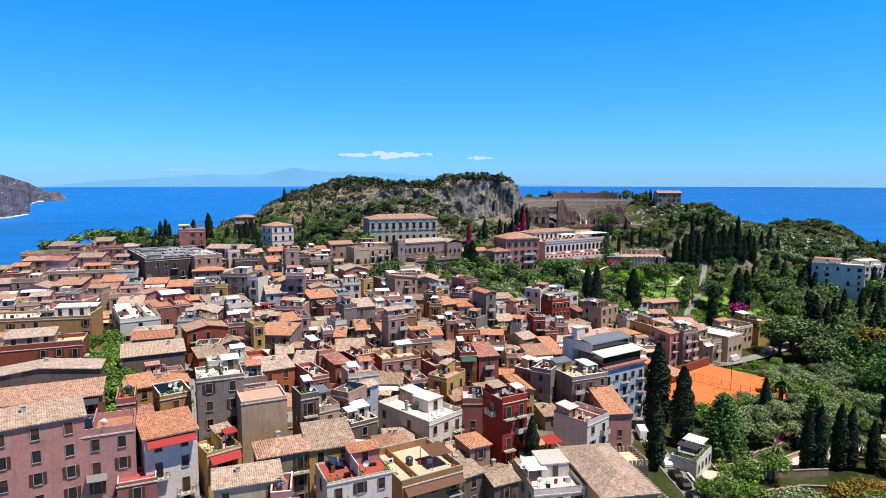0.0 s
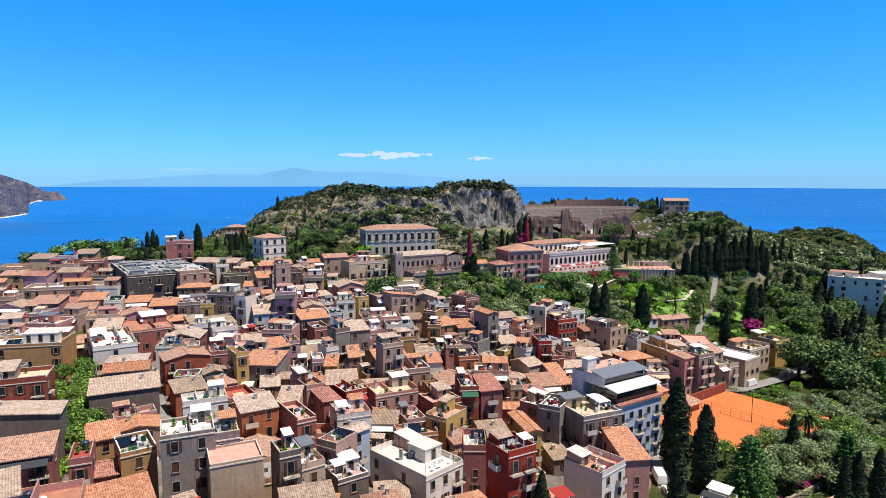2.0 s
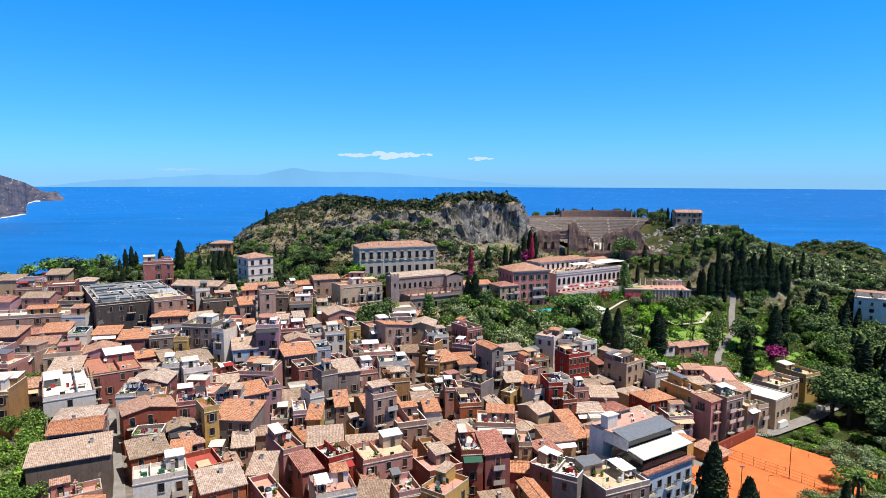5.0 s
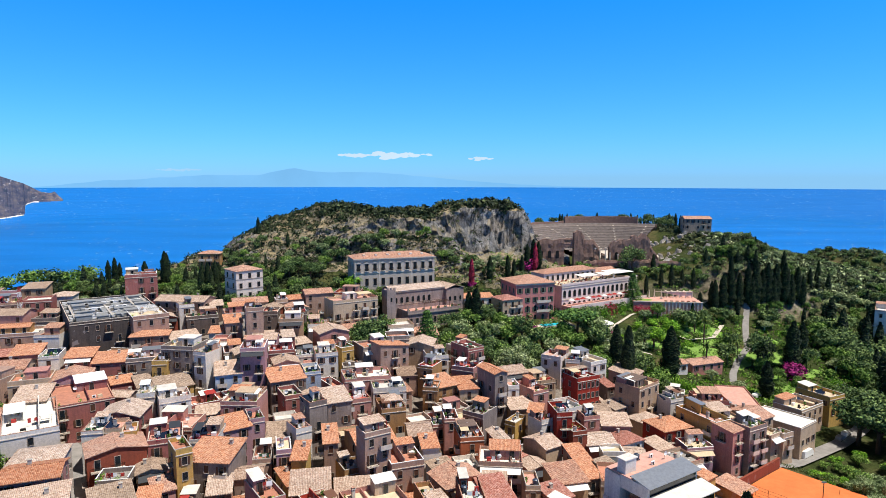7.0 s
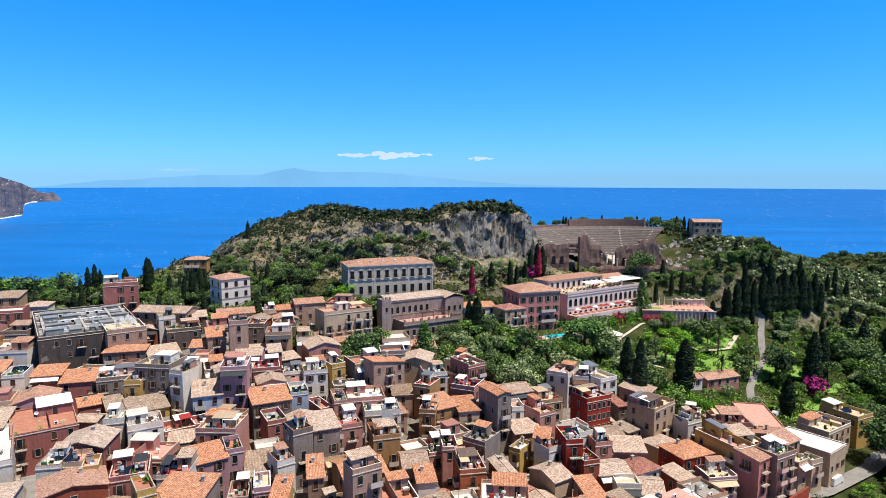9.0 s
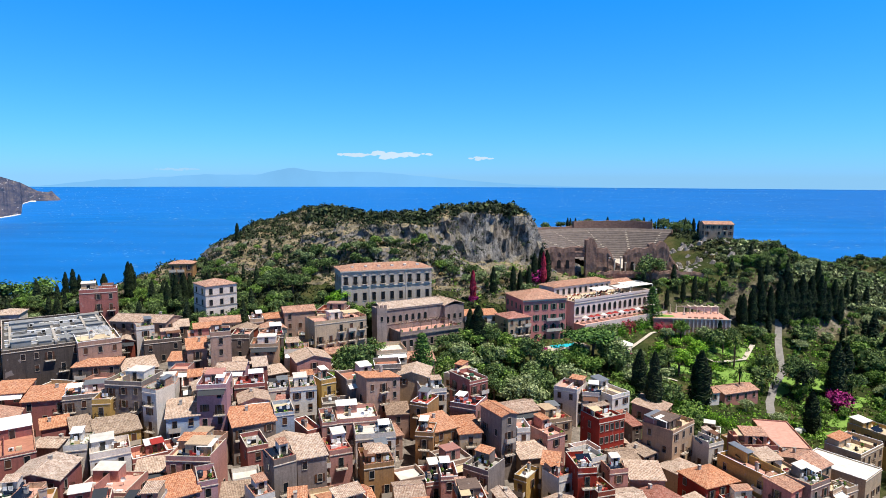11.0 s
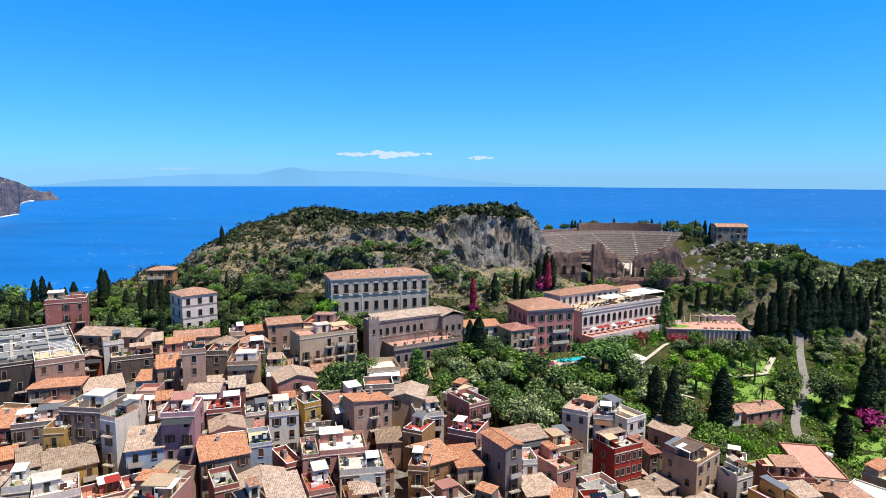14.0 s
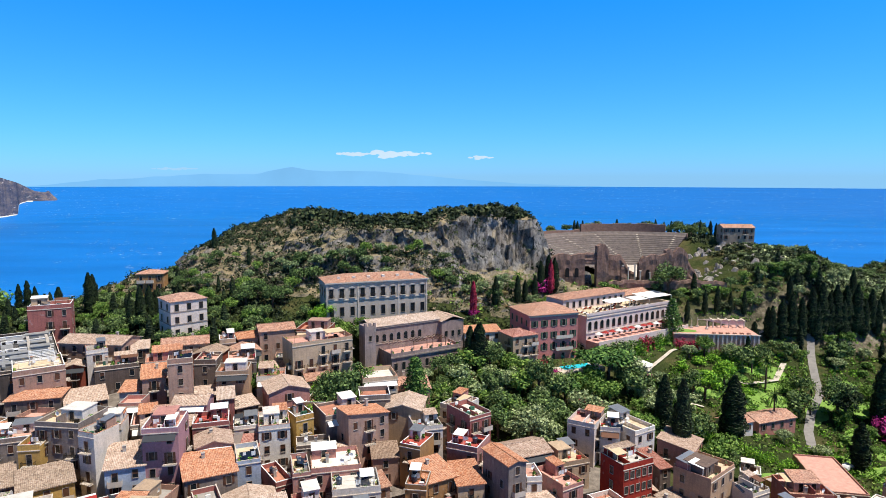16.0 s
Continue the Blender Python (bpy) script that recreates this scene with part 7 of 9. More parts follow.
def courts():
    u, v, o = Vector((0.635, -0.772, 0)), Vector((-0.8, -0.6, 0)), Vector((90.5, 206.6, 221.75))

    def at(a, b, z=0.0):
        return tuple(o + u * a + v * b + Vector((0, 0, z)))

    c = thing("tennis_court", "orange clay tennis courts with white lines", "tennis court", kind="structure")
    part("clay", Mesh().slab(at(0, 0), at(0, 42), at(31, 42), at(31, 0), 0.3), M_CLAY, c)
    for b0 in (5.0, 26.5):
        def line(a0, b0_, a1, b1_):
            part("line", Mesh().quad(at(a0, b0_, 0.02), at(a0, b1_, 0.02), at(a1, b1_, 0.02), at(a1, b0_, 0.02)), M_WHITE, c)
        L, W, k = 23.77, 10.97, 0.07
        a0 = 3.6
        for b in (0, 1.37, W - 1.37, W):
            line(a0, b0 + b, a0 + L, b0 + b + k)
        for a in (0, L):
            line(a0 + a, b0, a0 + a + k, b0 + W)
        for a in (L / 2 - 6.4, L / 2 + 6.4):
            line(a0 + a, b0 + 1.37, a0 + a + k, b0 + W - 1.37)
        line(a0 + L / 2 - 6.4, b0 + W / 2, a0 + L / 2 + 6.4, b0 + W / 2 + k)
        n = thing("tennis_net", "dark tennis net across the clay court", "net")
        part("mesh", Mesh().quad(at(a0 + L / 2, b0 - 0.9), at(a0 + L / 2, b0 + W + 0.9), at(a0 + L / 2, b0 + W + 0.9, 0.95), at(a0 + L / 2, b0 - 0.9, 0.95)), M_BLACK, n)
        for b in (b0 - 0.9, b0 + W + 0.9):
            part("post", Mesh().rod(at(a0 + L / 2, b), at(a0 + L / 2, b, 1.07), 0.05), M_BLACK, n)
    f = thing("fence", "thin iron fence of posts and wires between the courts", "fence")
    for i in range(11):
        part("post", Mesh().rod(at(0.5 + i * 2.9, 20.5), at(0.5 + i * 2.9, 20.5, 2.4), 0.05), M_BLACK, f)
    for z in (0.1, 0.8, 1.6, 2.35):
        part("rail", Mesh().rod(at(0.5, 20.5, z), at(29.5, 20.5, z), 0.025), M_BLACK, f)
    w = thing("wall", "old brick retaining wall along the street side of the courts", "wall", kind="structure")
    m = Mesh()
    for b in range(0, 22):
        m.v += [at(-0.9, b * 1.0, -1), at(-0.9, b * 1.0, 2.6), at(-0.3, b * 1.0, 2.6), at(-0.3, b * 1.0, -1)]
    for i in range(21):
        for j in range(3):
            m.f.append((i * 4 + j, i * 4 + j + 1, (i + 1) * 4 + j + 1, (i + 1) * 4 + j))
    part("masonry", m, WALLS["brick"], w)
    h = thing("hedge", "low clipped dark green hedge edging the court", "hedge")
    hm = Mesh()
    rnd = random.Random(3)
    for i in range(62):
        leaf_cloud(hm, at(0.25 + i * 0.5, -0.9, 0.7), 0.65, 26, 0.14, rnd)
    part("foliage", hm, LEAF["dark"], h)
    s = thing("club_hut", "low clubhouse with a brown tiled lean-to roof", "hut")
    part("wall", Mesh().slab(at(3.5, 22), at(3.5, 28), at(-3, 28), at(-3, 22), -2.6), WALLS["ochre"], s)
    part("roof", Mesh().slab(at(4.6, 21.5, 2.4), at(4.6, 28.5, 2.4), at(-3.4, 28.5, 3.6), at(-3.4, 21.5, 3.6), 0.15), ROOFS["tile"], s)
    for a, b, hgt in ((18, 20.6, 9.0), (30.5, 10, 6.0), (14, 36, 6.0), (30, 20.6, 5.0)):
        l = thing("floodlight", "slender court floodlight mast", "floodlight")
        part("mast", Mesh().rod(at(a, b), at(a, b, hgt), 0.09, 6), M_BLACK, l)
        p = Vector(at(a, b, hgt))
        part("lamp_head", Mesh().box(p.x - 0.5, p.y - 0.15, p.z - 0.1, p.x + 0.5, p.y + 0.15, p.z + 0.18, bottom=True), M_METAL, l)


courts()


def pool():
    z = ground(43, 290) + 0.5
    p = thing("swimming_pool", "turquoise hotel swimming pool with pale paved edge", "pool", pose(43.5, 290.5, z, 0, 0, 22), kind="structure")
    part("paving", Mesh().box(-8, -4.5, -1.5, 8, 4.5, 0), M_PATHS, p)
    part("water", Mesh().box(-5.2, -2.2, 0, 5.2, 2.2, 0.03), M_POOL, p)
    for i in range(9):
        q = Mesh().box(-0.35, -0.95, 0.28, 0.35, 0.5, 0.36, bottom=True).slab((-0.35, 0.5, 0.36), (0.35, 0.5, 0.36), (0.35, 1.0, 0.75), (-0.35, 1.0, 0.75), 0.06)
        l = thing("sun_lounger", "white sun lounger beside the pool", "sun lounger", pose(43.5, 290.5, z, 0, 0, 22) @ pose(-6.8 + i * 1.6, 3.4, 0), group="sun loungers")
        part("bed", q, M_WHITE, l)
        for sx in (-0.3, 0.26):
            for sy in (-0.85, 0.4):
                part("leg", Mesh().box(sx, sy, 0, sx + 0.04, sy + 0.04, 0.28), M_METAL, l)


pool()


def kiosk(x, y, r, mat, label):
    z = ground(x, y)
    k = thing("garden_pavilion", label, "pavilion", pose(x, y, z))
    part("canopy", Mesh().tube(r, r * 0.25, 2.9, 3.9, n=8).tube(r, r, 2.75, 2.9, n=8), mat, k)
    for i in range(6):
        a = i * math.pi / 3
        part("post", Mesh().tube(0.07, 0.07, -0.5, 2.8, r * 0.85 * math.cos(a), r * 0.85 * math.sin(a), 6), M_WHITE, k)


kiosk(65.3, 292.9, 3.4, M_AWN["white"], "round white garden pavilion with a tent roof")


def lower_garden():
    """Beside the lane: a cafe pavilion on a terrace, a round gravel place, garden walls and a battlemented stone terrace."""
    z = ground(54, 131)
    p = thing("cafe_pavilion", "white walled cafe pavilion with sun sails and planters", "pavilion", pose(54.2, 131.4, z, 0, 0, 50))
    part("wall", Mesh().box(-5, -2.8, -2, 5, 2.8, 3.2), WALLS["white"], p)
    part("terrace_floor", Mesh().box(-4.8, -2.6, 3.2, 4.8, 2.6, 3.24), FLOORS["greyf"], p)
    for bx in ((-5, -2.8, 5, -2.6), (-5, 2.6, 5, 2.8), (-5, -2.6, -4.8, 2.6), (4.8, -2.6, 5, 2.6)):
        part("parapet", Mesh().box(bx[0], bx[1], 3.2, bx[2], bx[3], 4.0), WALLS["white"], p)
    for x in (-3.2, -0.9):
        for y in (-1.9, 1.9):
            part("post", Mesh().rod((x, y, 3.2), (x, y, 5.7), 0.05), M_BLACK, p)
    for x in (0.6, 4.4):
        for y in (-1.9, 1.9):
            part("post", Mesh().rod((x, y, 3.2), (x, y, 5.7), 0.05), M_BLACK, p)
    part("sun_sail", Mesh().slab((-3.4, -2.2, 5.7), (-0.7, -2.2, 5.7), (-0.7, 2.2, 5.9), (-3.4, 2.2, 5.9), 0.06), M_AWN["dark"], p)
    part("sun_sail", Mesh().slab((0.4, -2.2, 5.7), (4.6, -2.2, 5.7), (4.6, 2.2, 5.9), (0.4, 2.2, 5.9), 0.06), M_AWN["white"], p)
    for i in range(4):
        part("window", window_data(0.95, 1.6, "none", "white"), None, p, at=pose(-3.6 + 2.4 * i, -2.8, 1.0))
    rnd = random.Random(21)
    pm = Mesh()
    for i in range(18):
        leaf_cloud(pm, (-4.7 + 9.4 * i / 17, -2.4, 4.1), 0.4, 26, 0.12, rnd)
        leaf_cloud(pm, (-4.5, -2.4 + 4.8 * i / 17, 4.1), 0.4, 20, 0.12, rnd)
    part("planting", pm, LEAF["green"], p)
    FOOT.append((54.2, 131.4, 5.2, 3.0, radians(50)))
    g = thing("gravel_place", "round pale gravel sitting place behind a low wall", "garden", pose(57.6, 126.2, ground(57.6, 126.2)), kind="structure")
    part("gravel", Mesh().tube(4.2, 4.2, -2.0, 0.35, n=24), M_PATHS, g)
    part("kerb", Mesh().tube(4.45, 4.45, -2.0, 0.3, n=24), M_TRIM, g)
    FOOT.append((57.6, 126.2, 4.4, 4.4, 0.0))
    for pts, hgt, mat, words in ((((58.5, 146.0), (64.8, 137.6), (72, 139.6), (79.9, 145.2), (90.4, 152.2), (112, 162)), 1.7, "stone", "pale stone garden wall along the lane"),
                                 (((63, 133.2), (72, 136.2), (81, 141.2), (92, 147.5)), 1.0, "cream", "low cream parapet along the paved lane"),
                                 (((70, 131), (77, 132.6), (86, 133.4)), 1.6, "stone", "pale retaining wall in the terraced garden"),
                                 (((66, 122), (76, 126.5), (84, 126)), 1.2, "stone", "pale retaining wall in the terraced garden"),
                                 (((51.9, 98), (51.6, 115), (51.4, 126)), 1.1, "white", "low white wall beside the lane"),
                                 (((96, 140), (104, 138), (112, 140)), 1.4, "stone", "pale retaining wall in the terraced garden")):
        w = thing("garden_wall", words, "wall", kind="structure")
        for (ax, ay), (bx, by) in zip(pts, pts[1:]):
            n = max(1, int(math.hypot(bx - ax, by - ay) / 2.5))
            for i in range(n):
                x0, y0, x1, y1 = ax + (bx - ax) * i / n, ay + (by - ay) * i / n, ax + (bx - ax) * (i + 1) / n, ay + (by - ay) * (i + 1) / n
                L, t = math.hypot(x1 - x0, y1 - y0), math.degrees(math.atan2(y1 - y0, x1 - x0))
                zz = max(ground(x0, y0), ground(x1, y1))
                part("wall_length", Mesh().box(0, -0.2, -2.5, L - 0.01, 0.2, hgt).box(-0.02, -0.26, hgt, L, 0.26, hgt + 0.12, bottom=True), WALLS[mat], w, at=pose(x0, y0, zz, 0, 0, t))
    # the palace with its battlemented side terrace
    house(27.4, 102.9, 234.3, 9.6, 19.0, 10, "cream", "hip", "pale", 3, extras=False, pitch=0.34, shut="brown", label="cream palace with a wide hipped tile roof")
    house(17.6, 103.5, 232.5, 9.0, 12.0, 10, "white", "flat", "tile", 3, floor="whitef", shut="brown", balcony=0.2, label="white house with stepped terraces and planters", attic=(0.55, 0.45, 0.6, 0.7, 2.4, "white", "flat", "tile"))
    house(18.4, 94.6, 228.5, 9.0, 5.0, 10, "white", "flat", "tile", 2, floor="creamf", shut="brown", extras=False, label="lower white terrace with rows of planters")
    c = thing("battlemented_terrace", "stone side terrace edged with swallow-tail battlements", "terrace", pose(27.4, 102.9, 0, 0, 0, 10))
    part("wall", Mesh().box(4.86, -9.5, 216, 7.3, 5.0, 231.6).box(4.86, 5.0, 216, 11.0, 11.5, 231.6), WALLS["dark"], c)
    part("terrace_floor", Mesh().box(5.0, -9.3, 231.6, 7.0, 5.2, 231.64).box(5.0, 5.25, 231.6, 10.7, 11.2, 231.65), FLOORS["creamf"], c)
    for i in range(17):
        part("merlon", Mesh().box(6.9, -9.4 + 0.85 * i, 231.6, 7.3, -8.95 + 0.85 * i, 232.7), WALLS["stone"], c)
    for i in range(8):
        part("merlon", Mesh().box(10.6, 5.2 + 0.8 * i, 231.6, 11.0, 5.65 + 0.8 * i, 232.7), WALLS["stone"], c)
        if i < 5:
            part("merlon", Mesh().box(7.3 + 0.75 * i, 5.0, 231.6, 7.72 + 0.75 * i, 5.4, 232.7), WALLS["stone"], c)
            part("merlon", Mesh().box(7.3 + 0.75 * i, 11.1, 231.6, 7.72 + 0.75 * i, 11.5, 232.7), WALLS["stone"], c)
    for y in (-6, -2, 2):
        part("window", window_data(0.95, 1.6, "none", "brown"), None, c, at=pose(7.3, y, 228.0, 0, 0, 90))
    FOOT.append((35.0, 106, 2.5, 9, radians(10)))
    for x, y, h, leaf, wide in ((60.3, 145.2, 1.7, "magenta", 1.6), (61.8, 143, 1.6, "crimson", 1.7), (63.3, 141, 1.7, "magenta", 1.6), (64.6, 139.2, 1.8, "magenta", 1.5), (81, 147.6, 2.0, "magenta", 1.7), (83.4, 149, 2.2, "magenta", 1.7), (88.6, 152.2, 2.0, "magenta", 1.8),
                                (92, 154, 1.8, "magenta", 1.7), (74, 142, 1.6, "magenta", 1.6), (41.5, 107, 4.0, "magenta", 0.8), (42.2, 104, 4.0, "magenta", 0.8), (46, 110, 2.5, "bright", 1.3), (45.5, 100, 2.8, "bright", 1.3), (61, 131, 3.4, "green", 1.2), (60.5, 121, 3.6, "bright", 1.3),
                                (64, 126, 5.0, "bright", 1.0), (66, 129, 6.0, "green", 1.0), (63.5, 118, 4.0, "green", 1.2), (58, 117, 3.4, "green", 1.2), (56, 110, 3.6, "green", 1.2), (61, 111, 4.0, "bright", 1.1), (66, 114, 3.6, "gold", 1.1), (58, 103, 4.0, "green", 1.2), (76, 119, 4.5, "gold", 1.0), (82, 122, 4.5, "gold", 1.0), (87, 119, 5.0, "gold", 1.0)):
        tree("shrub", x, y, h, leaf, wide)


lower_garden()


def garden_court():
    """Walled garden court: pink paving, oval lawn, slim obelisks, and an arcade of pink piers along its outer edge."""
    g = thing("garden_court", "garden court with pink paving, oval lawn and piers", "garden court", pose(97.5, 319.0, 246.0, 0, 0, -6) @ Matrix.Diagonal((0.9, 1, 0.8, 1)), kind="structure")
    part("paving", Mesh().box(-16, -8, -9, 16, 8, 0), FLOORS["pinkf"], g)
    for i in range(6):
        part("planter", Mesh().box(-1.0 + i * 2.6, -6.6, 0, 0.2 + i * 2.6, -5.6, 0.6), ROOFS["tile"], g)
    lawn = Mesh()
    lawn.quad(*[(-10.5 + 4.6 * math.cos(a), -3 + 2.6 * math.sin(a), 0.03) for a in [2 * math.pi * k / 24 for k in range(24)]])
    part("lawn", lawn, M_GRASSY, g)
    for x, y in ((-6.5, 1.5), (-3.5, 3.5), (-8.5, 5), (-1, 0)):
        part("obelisk", Mesh().box(x - 0.5, y - 0.5, 0, x + 0.5, y + 0.5, 0.7).tube(0.34, 0.1, 0.7, 4.6, x, y, 4), M_TRIM, g)
    part("rear_wall", Mesh().box(-4, 7.2, 0, 16, 8.2, 2.4), WALLS["blush"], g)
    part("rear_coping", Mesh().box(-4.2, 7.0, 2.4, 16.2, 8.4, 2.6), M_TRIM, g)
    for i in range(15):
        x = -8 + i * 1.66
        part("pilaster", Mesh().box(x, -8.35, -9, x + 0.55, -7.99, 0.0), WALLS["blush"], g)
    part("coping", Mesh().box(-16, -8.5, 0, 16.2, -7.9, 0.35, bottom=True), M_TRIM, g)
    for x in (2.5, 5.5, 8.5, 11.5, 14.5):
        part("pergola_column", Mesh().tube(0.28, 0.24, 0, 3.2, x, 3.2, 8).box(x - 0.35, 2.85, 3.2, x + 0.35, 7.2, 3.45, bottom=True), M_TRIM, g)
    part("outer_wall", Mesh().box(-16, -8.3, -9, -8.2, -8.0, 0.0), WALLS["pink"], g)
    FOOT.append((97.5, 318.5, 15, 8.5, radians(-6)))


garden_court()


def lawn(x, y, rx, ry, turn=0.0):
    """A mown patch with a wavering edge, lying on the slope."""
    m = Mesh()
    n = 28
    rings = (0.35, 0.7, 1.0)
    m.v.append((x, y, ground(x, y) + 0.12))
    for q in rings:
        for i in range(n):
            a = 2 * math.pi * i / n
            k = q * (1 + 0.16 * math.sin(3 * a + x) + 0.1 * math.sin(5 * a + y))
            px, py = rx * k * math.cos(a), ry * k * math.sin(a)
            gx, gy = x + px * math.cos(turn) - py * math.sin(turn), y + px * math.sin(turn) + py * math.cos(turn)
            m.v.append((gx, gy, ground(gx, gy) + 0.12))
    m.f = [(0, 1 + i, 1 + (i + 1) % n) for i in range(n)]
    for r in range(2):
        for i in range(n):
            j = (i + 1) % n
            m.f.append((1 + r * n + i, 1 + (r + 1) * n + i, 1 + (r + 1) * n + j, 1 + r * n + j))
    tagged(new("lawn", m.data("lawn", M_GRASSY, smooth=True)), "bright green mown lawn in the park", "lawn", kind="structure")


for spec in ((101, 291, 7, 3.5, 0.4), (110, 297, 5, 3, 0.2), (117, 285, 5, 3, 0.8), (96, 283, 6, 3, 0.5), (110, 262, 9, 2.6, 0.4), (118, 266, 6, 2.5, 0.5), (72, 285, 5, 3, 0.2), (90, 297, 5, 3, 0.0), (133, 290, 6, 4, 0.6), (84, 288, 5, 2.5, 0.3), (104, 283, 6, 3, 0.4), (124, 276, 7, 3, 0.5), (128, 268, 6, 3, 0.4), (92, 289, 5, 2.2, 0.2), (116, 293, 5, 2.4, 0.3), (106, 304, 5, 2.2, 0.1), (120, 258, 7, 3, 0.5), (134, 300, 6, 3, 0.5), (140, 280, 6, 3, 0.4), (97, 300, 5, 3, 0.2), (112, 304, 6, 3, 0.1), (108, 290, 6, 3, 0.3), (122, 290, 5, 3, 0.4), (84, 247, 6, 2.5, 0.4), (92, 246, 6, 2.5, 0.3)):
    lawn(*spec)


def arbour_hedge():
    """A broad bright hedge climbing between the garden house and the roofs."""
    h = thing("hedge", "broad bright green hedge above the roofs", "hedge")
    m, rnd = Mesh(), random.Random(8)
    for i in range(60):
        t = i / 59
        x, y = 66 + 34 * t + rnd.uniform(-1.5, 1.5), 264 - 14 * t + rnd.uniform(-2, 2)
        leaf_cloud(m, (x, y, ground(x, y) + 1.2), rnd.uniform(1.1, 1.8), 130, 0.2, rnd)
    part("foliage", m, LEAF["bright"], h)


arbour_hedge()


def garden_house():
    house(97.5, 277.0, ground(98, 276) + 3.6, 14, 7.5, 20, "pink", "gable", "tile", 1, extras=False, label="low pink garden house with a broad tile roof")
    house(85.0, 271.0, ground(85, 271) + 3.0, 8, 6, 24, "white", "gable", "tile", 1, extras=False, label="small white garden outbuilding with tile roof")


garden_house()


def car(x, y, rz, colour, van=False):
    z = max(ground(x, y), ground(x + 1, y), ground(x - 1, y)) + 0.13
    c = thing("van" if van else "car", "%s %s parked by the road" % (colour, "minibus" if van else "small car"), "van" if van else "car", pose(x, y, z, 0, 0, rz), group="parked vehicles")
    L, W, H = (5.4, 2.0, 2.3) if van else (4.0, 1.7, 1.42)
    mat = {"white": M_WHITE, "grey": M_METAL, "dark": M_BLACK, "blue": M_PLASTIC}[colour]
    m = Mesh()
    side = [(-L / 2, 0.3), (L / 2, 0.3), (L / 2, 0.75), (L / 2 - 0.9, 0.85), (L / 2 - 1.5, H), (-L / 2 + 0.5, H), (-L / 2, 0.9)] if not van else [(-L / 2, 0.35), (L / 2, 0.35), (L / 2, 1.1), (L / 2 - 0.7, H - 0.1), (L / 2 - 1.0, H), (-L / 2 + 0.1, H), (-L / 2, 1.0)]
    k = len(side)
    m.v = [(a, -W / 2, b) for a, b in side] + [(a, W / 2, b) for a, b in side]
    m.f = [tuple(range(k)), tuple(range(2 * k - 1, k - 1, -1))] + [(i, i + k, (i + 1) % k + k, (i + 1) % k) for i in range(k)]
    m.s = [0] * len(m.f)
    part("body", m, mat, c)
    for s in (-1, 1):
        y0 = s * (W / 2 + 0.006)
        part("side_window", Mesh().quad((-L / 2 + 0.6, y0, H * 0.62), (L / 2 - 1.5, y0, H * 0.62), (L / 2 - 1.75, y0, H * 0.9), (-L / 2 + 0.7, y0, H * 0.9)), M_GLASS, c)
        for a in (-L / 2 + 0.8, L / 2 - 0.8):
            part("wheel", Mesh().rod((a, s * (W / 2 - 0.2), 0.31), (a, s * (W / 2 + 0.02), 0.31), 0.31, 10), M_BLACK, c)


car(103.5, 217.6, 35, "white", True)
for x, y, rz, col in ((78, 205.0, 28, "white"), (86, 209.2, 28, "grey"), (70.5, 199.5, 48, "dark"), (94, 250.5, 30, "white"), (97, 252, 30, "grey"), (100, 253.6, 30, "white"), (103, 255.2, 30, "dark"), (106, 256.8, 30, "grey"),
                      (110, 258.5, 30, "white"), (48.2, 130.5, 92, "white"), (47.9, 135.5, 90, "grey"), (48.4, 125.0, 92, "dark"), (48.7, 121.2, 92, "dark"), (48.8, 116.2, 92, "blue"), (47.6, 139.5, 90, "white"), (122, 231, 38, "grey"), (126, 234.5, 38, "white")):
    car(x, y, rz, col)
car(47.6, 145.0, 84, "white", True)


# ---- the rest of the town between the houses above ----
def taken(x, y, r):
    for fx, fy, a, b, t in FOOT:
        dx, dy = x - fx, y - fy
        u, v = dx * math.cos(t) + dy * math.sin(t), -dx * math.sin(t) + dy * math.cos(t)
        if abs(u) < a + r and abs(v) < b + r:
            return True
    return False


def near_line(x, y, pts, r):
    for (ax, ay), (bx, by) in zip(pts, pts[1:]):
        dx, dy = bx - ax, by - ay
        k = min(1, max(0, ((x - ax) * dx + (y - ay) * dy) / (dx * dx + dy * dy)))
        if math.hypot(x - ax - k * dx, y - ay - k * dy) < r:
            return True
    return False


STREET = ((-45, 112), (-54.5, 131), (-64.8, 150.5), (-74, 167), (-83, 183.7), (-98, 198))
GARDEN_LANE = ((-60, 104), (-72, 127), (-84, 148), (-97, 169))
R = random.Random(7)


def in_town(x, y):
    edge = 26 + 0.2 * (y - 90) if y < 150 else (42 + 0.45 * (y - 150) if y < 200 else 64 + 1.0 * (y - 200))
    if y > 232:
        edge = 18 - 0.9 * (y - 232)
    if y > 258:
        edge = -32
    return x < edge and x > -165 + max(0, (y - 240)) * 0.9 and y < (268 if x < -52 else 284)


